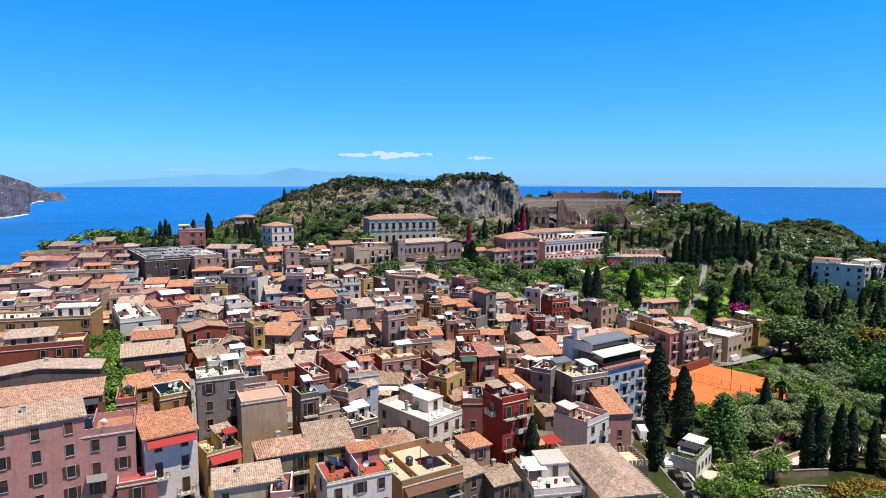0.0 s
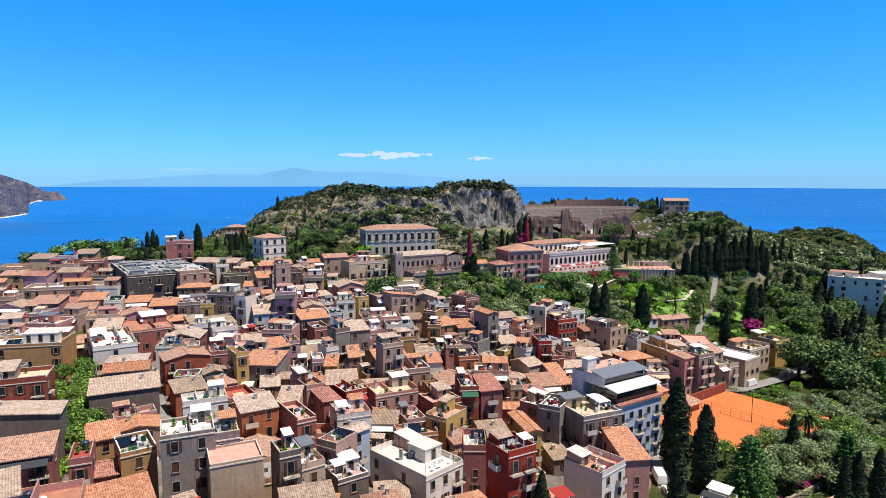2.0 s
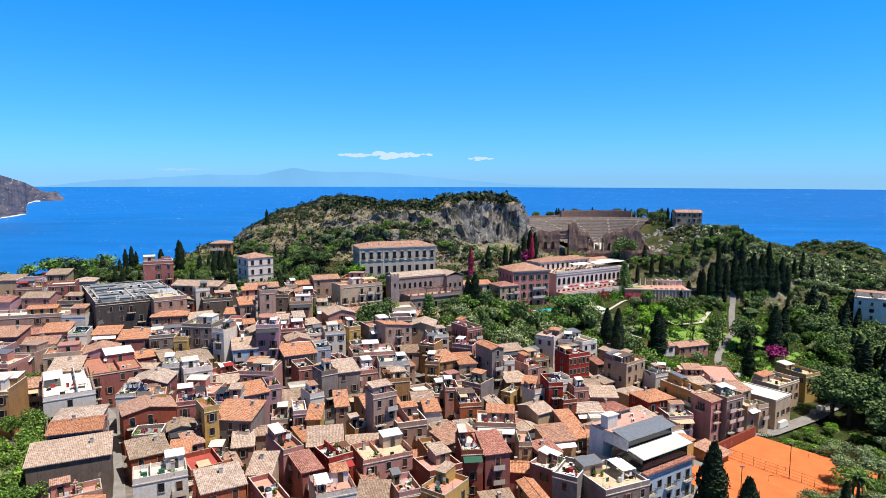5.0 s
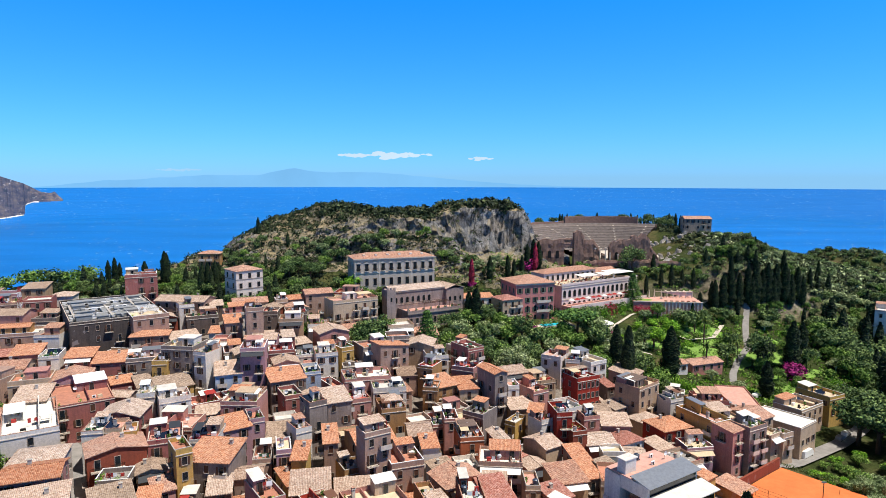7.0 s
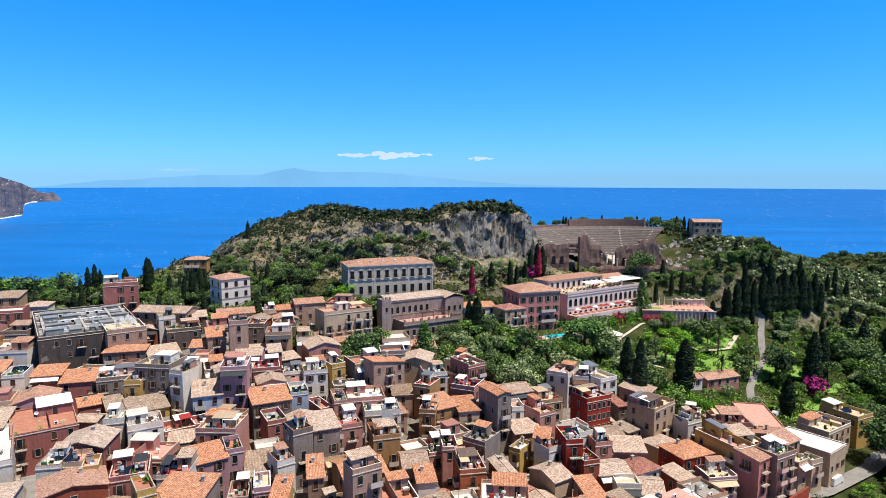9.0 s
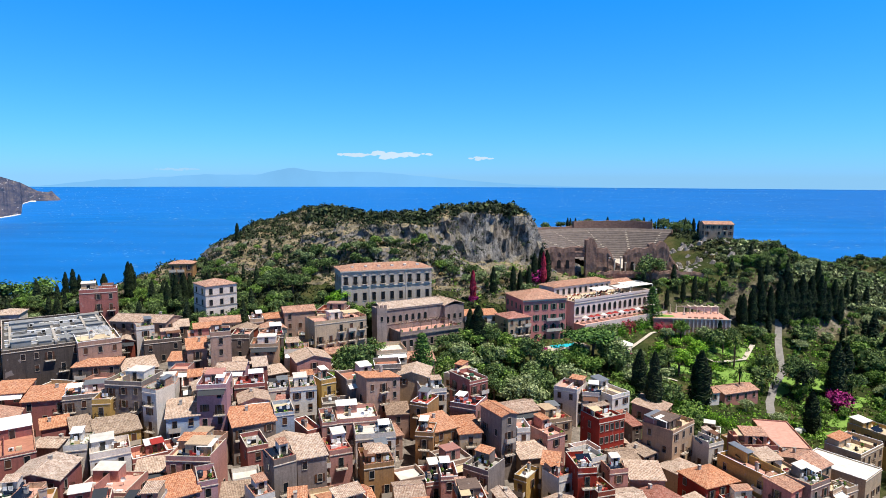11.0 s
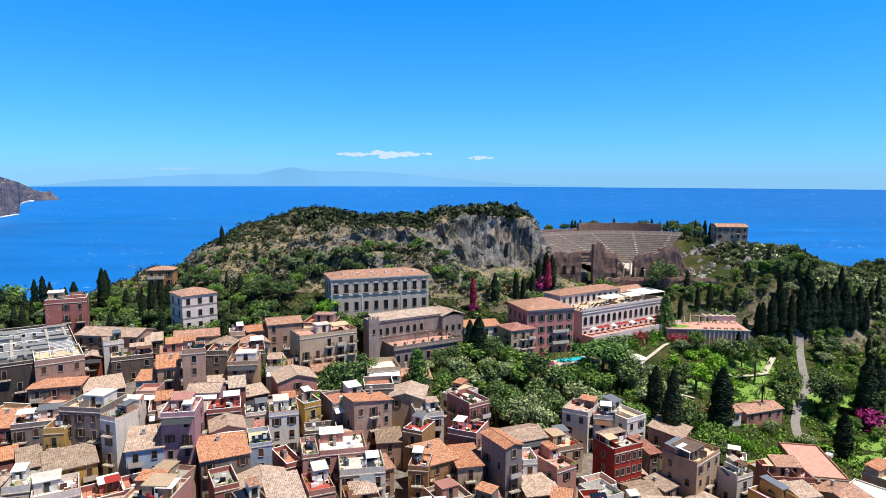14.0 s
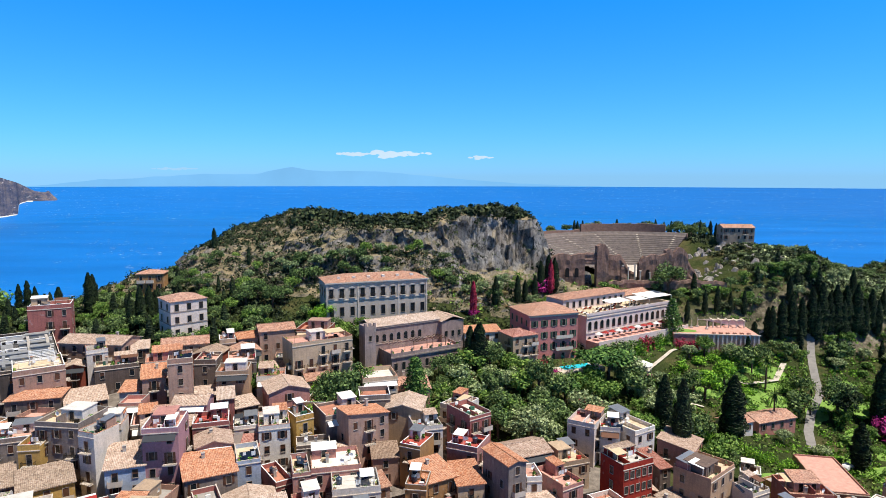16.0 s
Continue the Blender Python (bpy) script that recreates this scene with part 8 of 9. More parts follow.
tries = []
for gy in range(76, 300, 4):
    for gx in range(-170, 130, 4):
        tries.append((gx + R.uniform(-1.5, 1.5), gy + R.uniform(-1.5, 1.5)))
count = 0
for size in (4.6, 3.7, 2.7):
    for x, y in tries:
        if not in_town(x, y) or taken(x, y, size - 0.3) or near_line(x, y, STREET, 3 + size) or near_line(x, y, GARDEN_LANE, 5 + size) or near_line(x, y, ROAD, 3 + size) or abs(x) > 34 + 0.72 * y or y < 104:
            continue
        small = size < 3 or count > 66
        count += 0 if small else 1
        fl = 1 if y < 138 else R.choice([2, 2, 3, 3]) if size > 3 else R.choice([1, 1, 2, 2])
        kind = R.choice(["flat", "flat", "mono", "gable", "gabley", "flat"])
        room = (R.uniform(0.4, 0.7), R.uniform(0.4, 0.6), R.uniform(-0.8, 0.8), R.uniform(0, 0.9), 2.3, R.choice(["white", "cream", "pink", "sand"]), R.choice(["flat", "mono"]), R.choice(["tile", "orange", "pale"])) if kind == "flat" and size > 3.4 and y > 138 and R.random() < 0.5 else None
        house(x, y, ground(x, y) + fl * 3.1, size * R.uniform(1.85, 2.1), size * R.uniform(1.8, 2.05), R.choice([8, 14, 20, 26, -4]) + R.uniform(-4, 4),
              R.choice(["pink", "cream", "sand", "white", "rose", "beige", "grey", "pink", "sand", "cream", "white", "lilac", "brick"]), kind, R.choice(["tile", "orange", "old", "pale", "tile", "pale", "redr"]), fl, attic=room,
              awning=R.choice(["", "", "", "", "white", "beige", "dark"]), name="outbuilding" if small else "house", skip=0.6 if small else 0.3, extras=not small or R.random() < 0.4,
              label="small plastered back building between the houses" if small else "")


Q = random.Random(19)
for gy in range(186, 306, 9):
    for gx in range(-196, -104, 9):
        x, y = gx + Q.uniform(-2, 2) + (gy % 2) * 3, gy + Q.uniform(-2, 2)
        if abs(x) > 30 + 0.68 * y or x < -196 + 0.25 * (y - 186) or taken(x, y, 3.6) or (y > 262 and x > -136) or y > 270 + 0.4 * (-x - 120):
            continue
        kind = Q.choice(["flat", "gable", "mono", "flat", "hip"])
        house(x, y, max(ground(x, y) + 6.2, Q.uniform(246.5, 250.5)), Q.uniform(7.2, 9.2), Q.uniform(7, 9), 18 + Q.uniform(-8, 8), Q.choice(["pink", "cream", "sand", "white", "rose", "grey", "beige", "lilac"]), kind, Q.choice(["tile", "pale", "orange", "old"]), 3, skip=0.55, extras=Q.random() < 0.5)


# ---- trees one by one ----
tree("cypress", 60.3, 259.0, 17.0, "cypress", 1.2)
tree("cypress", 62.1, 251.0, 20.0, "cypress")
tree("cypress", 81.1, 264.0, 18.0, "cypress", 1.5)
tree("cypress", 52.8, 150.0, 22.0, "cypress", 1.2)
tree("cypress", 56.5, 143.0, 19.0, "cypress", 1.2)
tree("cypress", 45.0, 128.0, 16.0, "cypress")
tree("cypress", 121.1, 321.3, 13.0, "cypress", 1.1)
tree("cypress", 125.1, 322.1, 15.0, "cypress", 1.1)
tree("cypress", 129.0, 322.9, 16.0, "cypress", 1.1)
tree("cypress", 132.7, 323.0, 15.0, "cypress", 1.1)
tree("cypress", 137.0, 324.2, 17.0, "cypress", 1.1)
tree("cypress", 140.6, 324.3, 19.0, "cypress", 1.1)
tree("cypress", 143.8, 324.8, 15.0, "cypress", 1.1)
tree("cypress", 146.4, 325.0, 18.0, "cypress", 1.1)
tree("cypress", 150.4, 325.5, 17.0, "cypress", 1.1)
tree("cypress", 154.5, 325.7, 18.0, "cypress", 1.1)
tree("cypress", 157.3, 325.4, 14.0, "cypress", 1.1)
tree("cypress", 161.6, 328.2, 15.0, "cypress", 1.1)
tree("cypress", 163.8, 327.5, 13.0, "cypress", 1.1)
tree("cypress", 120.3, 322.6, 11.0, "cypress", 1.1)
tree("cypress", 138.4, 322.9, 14.0, "cypress", 1.1)
tree("cypress", 148.7, 324.4, 14.0, "cypress", 1.1)
tree("cypress", 99.4, 328.1, 9.0, "cypress")
tree("cypress", 104.3, 328.9, 10.0, "cypress")
tree("cypress", 109.4, 329.3, 8.0, "cypress")
tree("cypress", 114.4, 329.0, 9.0, "cypress")
tree("cypress", 132.4, 331.2, 10.0, "cypress")
tree("cypress", 158.7, 335.3, 11.0, "cypress")
tree("cypress", 91.6, 324.8, 8.0, "cypress")
tree("cypress", 153.5, 352.2, 4.5, "cypress")
tree("cypress", 158.7, 352.3, 4.0, "cypress")
tree("cypress", 153.1, 327.2, 10.0, "cypress")
tree("cypress", 173.8, 339.4, 10.0, "cypress")
tree("cypress", 183.7, 349.6, 10.0, "cypress")
tree("cypress", 39.0, 333.4, 12.0, "cypress", 1.1)
tree("cypress", 42.1, 334.7, 14.0, "cypress", 1.1)
tree("cypress", 44.4, 334.9, 13.0, "cypress", 1.1)
tree("cypress", 36.1, 328.8, 9.0, "cypress", 1.1)
tree("cypress", 32.2, 326.7, 8.0, "cypress", 1.1)
tree("cypress", 20.9, 320.6, 11.0, "cypress", 1.1)
tree("cypress", 29.2, 325.0, 10.0, "cypress", 1.1)
for x, y, h in ((-176, 296, 7), (-170, 301, 9), (-163, 304, 8), (-158, 308, 7), (-151, 310, 9), (-184, 287, 8), (-147, 305, 6)):
    tree("shrub", x, y, h, "green" if h % 2 else "dark", 1.3)
tree("cypress", -138.5, 303.5, 9.0, "cypress", 1.1)
tree("cypress", -136.3, 304.5, 10.0, "cypress", 1.1)
tree("cypress", -120.8, 289.3, 12.0, "cypress", 1.1)
tree("cypress", -116.7, 289.6, 14.0, "cypress", 1.1)
tree("cypress", -114.7, 302.5, 13.0, "cypress", 1.1)
tree("cypress", -115.5, 306.4, 12.0, "cypress", 1.1)
tree("cypress", -94.6, 288.8, 11.0, "cypress", 1.1)
tree("cypress", -93.1, 292.1, 12.0, "cypress", 1.1)
tree("cypress", -90.6, 293.4, 12.0, "cypress", 1.1)
tree("cypress", -90.4, 297.1, 9.0, "cypress", 1.1)
tree("cypress", -136.1, 308.0, 8.0, "cypress", 1.1)
tree("cypress", -87.5, 342.9, 8.0, "cypress", 1.1)
tree("cypress", 114.0, 319.7, 8.0, "cypress", 1.6)
tree("cypress", 12.7, 280.8, 15.0, "cypress", 1.5)
tree("broad", 16.0, 281.6, 10.0, "dark")
tree("cypress", 10.0, 282.3, 13.0, "cypress", 1.2)
tree("cypress", 134.5, 281.5, 19.0, "cypress", 1.3)
tree("cypress", 139.8, 284.9, 17.0, "cypress", 1.3)
tree("cypress", 113.1, 258.7, 13.0, "cypress", 1.5)
tree("broad", 122.7, 283.6, 14.0, "dark", 0.9)
tree("broad", 124.0, 281.9, 13.0, "cypress", 0.9)
tree("shrub", 132.5, 275.1, 7.0, "magenta", 1.2)
tree("shrub", 132.6, 277.9, 6.0, "magenta")
tree("cypress", 12.5, 313.7, 12.0, "crimson", 0.9)
tree("shrub", 12.5, 313.1, 4.0, "magenta")
tree("cypress", 42.7, 333.3, 13.0, "crimson", 0.85)
tree("shrub", 39.3, 333.4, 7.0, "magenta")
tree("shrub", 36.3, 283.6, 3.0, "magenta", 1.3)
tree("shrub", 40.9, 268.8, 3.0, "crimson", 1.3)
tree("shrub", 43.4, 270.3, 3.0, "crimson", 1.3)
tree("shrub", 45.9, 268.9, 3.0, "magenta", 1.3)
tree("shrub", 9.4, 276.0, 3.0, "crimson", 1.3)
tree("shrub", 42.6, 304.6, 3.0, "magenta", 1.3)
tree("shrub", 69.6, 320.6, 3.0, "magenta", 1.3)
tree("shrub", 58.8, 311.5, 3.0, "magenta", 1.3)
tree("shrub", 78.9, 323.1, 3.0, "magenta", 1.3)
tree("shrub", -51.5, 199.4, 4.0, "magenta", 1.2)
tree("shrub", -51.9, 195.1, 4.0, "magenta")
tree("pine", 51.4, 282.0, 12.0, "pine", 1.5)
tree("broad", 45.9, 273.7, 7.0, "green", 1.1)
tree("broad", 81.9, 284.0, 10.0, "bright", 1.1)
tree("broad", 78.5, 284.7, 9.0, "dark")
tree("broad", 91.5, 292.2, 10.0, "bright")
tree("broad", 29.2, 271.2, 13.0, "dark", 0.8)
tree("broad", 19.8, 271.9, 8.0, "olive", 1.1)
tree("broad", 23.9, 249.3, 10.0, "olive", 1.2)
tree("broad", 15.7, 249.6, 9.0, "dark", 1.1)
tree("broad", 36.1, 269.6, 9.0, "pine")
tree("broad", 30.4, 255.6, 9.0, "dark")
tree("conifer", 83.3, 317.3, 15.0, "pine", 1.2)
tree("broad", 88.4, 334.8, 13.0, "dark", 1.2)
tree("broad", 85.3, 305.9, 5.0, "olive", 1.3)
tree("conifer", -5.3, 256.4, 17.0, "pine", 1.2)
tree("palm", 1.3, 255.7, 7.0, "palm", 1.3)
tree("broad", -22.6, 253.4, 14.0, "dark")
tree("broad", -25.8, 254.7, 12.0, "dark")
tree("broad", -19.3, 259.1, 11.0, "green")
tree("broad", -27.1, 250.5, 11.0, "dark")
tree("broad", -19.7, 246.8, 10.0, "green")
tree("broad", -16.1, 273.3, 4.0, "green")
tree("broad", -45.3, 260.3, 8.0, "green", 1.1)
tree("broad", -42.2, 256.3, 8.0, "green", 1.1)
tree("broad", -47.2, 256.2, 7.0, "green", 1.1)
tree("broad", -39.2, 256.4, 7.0, "green", 1.1)
tree("broad", -29.9, 255.4, 7.0, "bright", 1.1)
tree("broad", -29.0, 245.4, 8.0, "bright", 1.1)
tree("broad", -46.5, 264.7, 6.0, "green", 1.1)
tree("broad", -36.0, 300.8, 8.0, "bright", 1.1)
tree("broad", -38.0, 298.1, 7.0, "bright", 1.1)
tree("palm", 105.5, 293.9, 13.0, "palm", 0.7)
tree("palm", 99.9, 277.8, 12.0, "palm", 0.7)
tree("palm", 115.1, 285.0, 11.0, "palm", 0.7)
tree("palm", 105.1, 302.4, 10.0, "palm", 0.7)
tree("broad", -108.8, 303.6, 7.0, "dark", 1.1)
tree("broad", -107.5, 296.2, 7.0, "green", 1.1)
tree("broad", -99.8, 293.3, 6.0, "dark", 1.1)
tree("broad", -100.5, 289.8, 6.0, "green", 1.1)
tree("broad", -107.5, 320.3, 7.0, "green", 1.1)
tree("broad", -102.3, 327.7, 6.0, "green", 1.1)
tree("broad", -81.3, 296.2, 8.0, "green", 1.1)
tree("broad", -76.8, 304.5, 7.0, "green", 1.1)
tree("broad", -69.5, 291.2, 7.0, "dark", 1.1)
tree("broad", -64.2, 305.7, 8.0, "dark", 1.1)
tree("broad", -61.2, 308.9, 9.0, "dark", 1.1)
tree("broad", -55.5, 307.1, 8.0, "dark", 1.1)
tree("broad", -52.3, 310.2, 7.0, "dark", 1.1)
tree("broad", -90.2, 315.1, 6.0, "dark", 1.1)
tree("broad", -83.4, 315.2, 6.0, "dark", 1.1)
tree("broad", -67.5, 299.9, 6.0, "green", 1.1)
tree("broad", -110.3, 194.2, 8.0, "green")
tree("broad", -93.2, 170.0, 8.0, "green")
tree("broad", -84.2, 150.1, 7.0, "green")
tree("broad", -73.0, 133.7, 8.0, "green")
tree("broad", -74.4, 129.4, 7.0, "green")
tree("broad", -73.9, 142.0, 6.0, "green")
tree("broad", -98.7, 169.9, 6.0, "green")
tree("broad", -40.4, 144.6, 5.0, "green")
tree("broad", -110.6, 273.0, 3.0, "green")
tree("broad", 19.9, 220.9, 4.0, "bright", 1.2)
tree("conifer", 64.1, 138.3, 17.0, "pine", 1.5)
tree("conifer", 91.3, 148.4, 15.0, "pine", 1.3)
tree("palm", 93.6, 167.2, 9.0, "palm", 1.3)
tree("palm", 73.5, 132.3, 9.0, "palm")
tree("cypress", 82.3, 135.3, 14.0, "cypress")
tree("cypress", 84.7, 135.0, 15.0, "cypress")
tree("cypress", 90.3, 136.6, 15.0, "cypress")
tree("cypress", 93.0, 136.7, 14.0, "cypress")
tree("cypress", 97.1, 135.1, 12.0, "cypress")
tree("cypress", 82.4, 154.7, 12.0, "cypress")
tree("cypress", 117.2, 157.7, 18.0, "cypress")
tree("broad", 82.7, 118.2, 7.0, "gold", 1.2)
tree("broad", 77.7, 115.7, 7.0, "gold", 1.2)
tree("broad", 87.6, 119.4, 6.0, "gold", 1.2)
tree("broad", 72.9, 111.6, 6.0, "gold", 1.2)
tree("broad", 65.2, 112.5, 6.0, "gold", 1.2)
tree("broad", 62.0, 123.0, 7.0, "green", 1.1)
tree("broad", 55.2, 115.9, 7.0, "green", 1.1)
tree("broad", 52.0, 113.7, 6.0, "green", 1.1)
tree("broad", 50.8, 116.1, 5.0, "green", 1.1)
tree("broad", 83.3, 112.5, 7.0, "green", 1.1)
tree("conifer", 139.4, 206.8, 16.0, "pine", 1.2)
tree("broad", 150.1, 213.8, 16.0, "gold", 1.2)
tree("broad", 142.2, 194.1, 16.0, "pine", 1.2)
tree("broad", 128.0, 177.6, 15.0, "pine", 1.2)
tree("cypress", 16.2, 113.4, 13.0, "cypress")
tree("broad", 125.9, 228.8, 15.0, "dark", 1.2)
tree("broad", 128.3, 223.5, 16.0, "dark", 1.2)
tree("broad", 134.0, 223.5, 16.0, "dark", 1.2)
tree("broad", 139.5, 223.4, 15.0, "dark", 1.2)
tree("broad", 137.1, 240.7, 14.0, "dark", 1.2)
tree("broad", 143.3, 234.7, 14.0, "dark", 1.2)
tree("broad", 134.0, 247.5, 12.0, "dark", 1.2)
tree("broad", 128.9, 204.0, 14.0, "dark", 1.2)


# ---- groves, garden and scrub ----
def court_clear(x, y):
    p, q = (x - 90.5) * 0.635 - (y - 206.6) * 0.772, -(x - 90.5) * 0.8 - (y - 206.6) * 0.6
    return -3 < p < 26 and -3 < q < 44


PATHS = (((140, 330), (131, 312), (127, 303), (124, 295), (116, 286), (110, 277), (108, 268)), ((80, 280), (65, 283), (64, 287), (80, 308), (92, 316), (112, 321), (130, 328)), ((60, 133), (72, 134.5), (95, 146), (130, 160)), ((176, 388), (186, 400), (196, 404)))


def grove_mesh(kind, seed):
    """A lighter tree for groves: crown of larger leaf clumps on a short trunk."""
    rnd = random.Random(seed)
    m = Mesh()
    if kind == "cypress":
        for _ in range(230):
            h = 0.05 + 0.95 * rnd.random() ** 0.9
            r = (0.11 * min(1.0, (h / 0.16) ** 0.5) * max(0.0, (1 - ((h - 0.3) / 0.72) ** 2 if h > 0.3 else 1.0)) ** 0.8 + 0.008) * rnd.uniform(0.8, 1.1)
            a = rnd.random() * 6.283
            p, o, t, k = Vector((r * math.cos(a), r * math.sin(a), h)), Vector((math.cos(a), math.sin(a), 0.3)), Vector((-math.sin(a), math.cos(a), 0)), 0.045 * rnd.uniform(0.7, 1.3)
            m.quad(tuple(p - t * k), tuple(p + o * k * 0.7 - Vector((0, 0, k * 0.6))), tuple(p + t * k), tuple(p + Vector((0, 0, 2.0 * k))))
        m.tube(0.085, 0.085, 0.0, 0.45, n=6).tube(0.085, 0.01, 0.45, 0.97, n=6)
    elif kind == "shrub":
        for _ in range(5):
            a, r = rnd.random() * 6.283, 0.3 * rnd.random() ** 0.5
            leaf_cloud(m, (r * math.cos(a), r * math.sin(a), 0.45), rnd.uniform(0.25, 0.35), 60, 0.075, rnd, 0.9, three=True)
    else:
        m.rod((0, 0, -0.08), (0.02, 0.01, 0.5), 0.03, 5)
        for i in range(12):
            a, el, r = i * 2.4, rnd.uniform(-0.35, 1.2), rnd.uniform(0.2, 0.37)
            leaf_cloud(m, (r * math.cos(a) * math.cos(el), r * math.sin(a) * math.cos(el), 0.6 + r * math.sin(el) * 0.75), rnd.uniform(0.13, 0.21), 190 if kind == "fine" else 84, 0.023 if kind == "fine" else 0.036, rnd, 0.85, three=True)
    return m


GROVE = {(k, v): grove_mesh(k, 31 + v) for k in ("broad", "fine", "cypress", "shrub") for v in range(3)}


def grove(label, x0, x1, y0, y1, step, picks, inside=lambda x, y: True, keep=1.0, seed=1):
    """A wood or thicket whose trees cannot be counted: one mesh for each kind of foliage in it."""
    rnd = random.Random(seed)
    made = {}
    for i in range(int((x1 - x0) / step)):
        for j in range(int((y1 - y0) / step)):
            x, y = x0 + (i + rnd.random()) * step, y0 + (j + rnd.random()) * step
            kind, leaf, h0, h1, wide = rnd.choice(picks)
            if rnd.random() > keep or not inside(x, y) or taken(x, y, 1.2) or court_clear(x, y) or near_line(x, y, ROAD, 4.2) or any(near_line(x, y, p, 2.8) for p in PATHS):
                continue
            if any(abs(x - a) + abs(y - b) < 2.2 for a, b in FOLIAGE):
                continue
            g, m = GROVE[kind, rnd.randrange(3)], made.setdefault(leaf, Mesh())
            h = rnd.uniform(h0, h1)
            w, t = h * wide * rnd.uniform(0.9, 1.15), rnd.random() * 6.283
            c, s, z, k = math.cos(t) * w, math.sin(t) * w, rough_ground(x, y) - 0.1, len(m.v)
            m.v += [(x + px * c - py * s, y + px * s + py * c, z + pz * h) for px, py, pz in g.v]
            m.f += [tuple(k + q for q in f) for f in g.f]
    for leaf, m in made.items():
        tagged(new("grove", m.data("grove", LEAF[leaf])), "%s, %s" % (label, {"dark": "dark evergreen crowns", "olive": "silvery olive crowns", "green": "fresh green crowns", "bright": "bright sunlit leaves", "maquis": "dull green maquis", "cypress": "slim dark cypresses", "dry": "dry tufts"}[leaf]), "trees", kind="stuff")


OLIVE = [("fine", "olive", 6, 9, 1.25), ("fine", "olive", 5, 8, 1.3), ("fine", "olive", 5, 8, 1.3), ("fine", "green", 5, 8, 1.2), ("fine", "olive", 6, 9, 1.1)]
grove("olive grove below the courts", 58, 200, 100, 205, 5.6, OLIVE, lambda x, y: x > 62 + 0.1 * (y - 100) and x < 40 + 0.75 * y + 20 and not (x < 96 and 116 < y < 146 - 0.0 * x and not near_line(x, y, ((66, 127), (70, 130)), 3)), 0.95, 2)
grove("dark wood beside the road", 110, 240, 205, 262, 6.5, [("broad", "dark", 9, 14, 1.1), ("broad", "dark", 8, 12, 1.2), ("broad", "green", 6, 9, 1.1), ("cypress", "cypress", 12, 17, 1.1)], lambda x, y: not near_line(x, y, ROAD, 9) and x > 132 + 0.6 * (y - 225) + 8 and x < 40 + 0.75 * y + 40, 0.9, 3)
grove("leafy garden beside the courts", 96, 140, 188, 226, 4.6, [("broad", "bright", 2.2, 3.4, 1.4), ("shrub", "bright", 1.4, 2.4, 1.5), ("broad", "green", 2.5, 3.6, 1.3)], lambda x, y: near_line(x, y, ((106, 203), (120, 212)), 8), 1.0, 4)
GARDEN = [("fine", "olive", 4, 6.5, 1.3), ("fine", "green", 4, 7, 1.1), ("shrub", "bright", 1.6, 3, 1.5), ("broad", "dark", 6, 10, 1.0), ("shrub", "green", 1.5, 3, 1.5), ("broad", "olive", 4, 6, 1.3), ("shrub", "green", 2, 4, 1.3), ("broad", "bright", 4, 7, 1.1)]
grove("terraced park garden", 70, 180, 240, 318, 5.2, GARDEN, lambda x, y: y > 300 - 0.62 * (x - 40) and x < 40 + 0.62 * y, 0.30, 5)
grove("hotel garden trees", 6, 76, 244, 300, 4.8, [("broad", "dark", 6, 10, 1.0), ("broad", "green", 5, 9, 1.1), ("broad", "olive", 5, 8, 1.2), ("shrub", "green", 2, 4, 1.4)], lambda x, y: y > 250 - 0.1 * x and not near_line(x, y, ((38, 288), (49, 293)), 9), 0.75, 6)
grove("wooded slope below the ridge", 108, 260, 318, 400, 5.4, [("broad", "dark", 3.5, 6, 1.2), ("broad", "olive", 3.5, 6, 1.3), ("cypress", "cypress", 7, 10, 1.1), ("broad", "green", 3.5, 6, 1.2), ("broad", "olive", 3, 5, 1.3), ("broad", "dark", 4, 6, 1.2)], lambda x, y: not (x < 126 and y > 336) and y < 348, 0.9, 7)
grove("bushy flank of the ridge", 118, 275, 352, 430, 4.4, [("shrub", "dark", 1.6, 3.4, 1.3), ("shrub", "olive", 1.4, 3, 1.4), ("shrub", "dark", 2, 4, 1.2), ("shrub", "green", 1.4, 2.6, 1.3)], lambda x, y: x > 142 or y < 352, 1.0, 12)
grove("trees around the villas", -128, -60, 286, 338, 5.0, [("broad", "dark", 3, 6, 1.1), ("broad", "green", 3, 5, 1.1), ("cypress", "cypress", 5, 8, 1.1), ("broad", "olive", 3, 5, 1.2)], lambda x, y: y > 292 + 0.1 * (x + 100), 0.7, 8)
grove("trees at the foot of the cliff", -60, 48, 314, 338, 4.6, [("broad", "dark", 4, 7, 1.1), ("broad", "green", 3, 6, 1.1), ("shrub", "dry", 1.5, 3, 1.4), ("broad", "olive", 4, 6, 1.2)], lambda x, y: y > 318, 0.7, 9)
grove("hillside garden trees", -106, -50, 94, 176, 3.6, [("broad", "green", 4, 7, 1.1), ("broad", "bright", 3, 5, 1.2), ("shrub", "green", 2, 3, 1.4)], lambda x, y: near_line(x, y, ((-60, 106), (-71, 127), (-83, 148.5), (-95, 167)), 4.2), 0.95, 10)
grove("trees behind the theatre", 70, 150, 425, 450, 6.0, [("broad", "dark", 5, 8, 1.2), ("cypress", "cypress", 6, 8, 1.0)], lambda x, y: math.hypot(x - 92, y - 370) > 61, 0.7, 11)


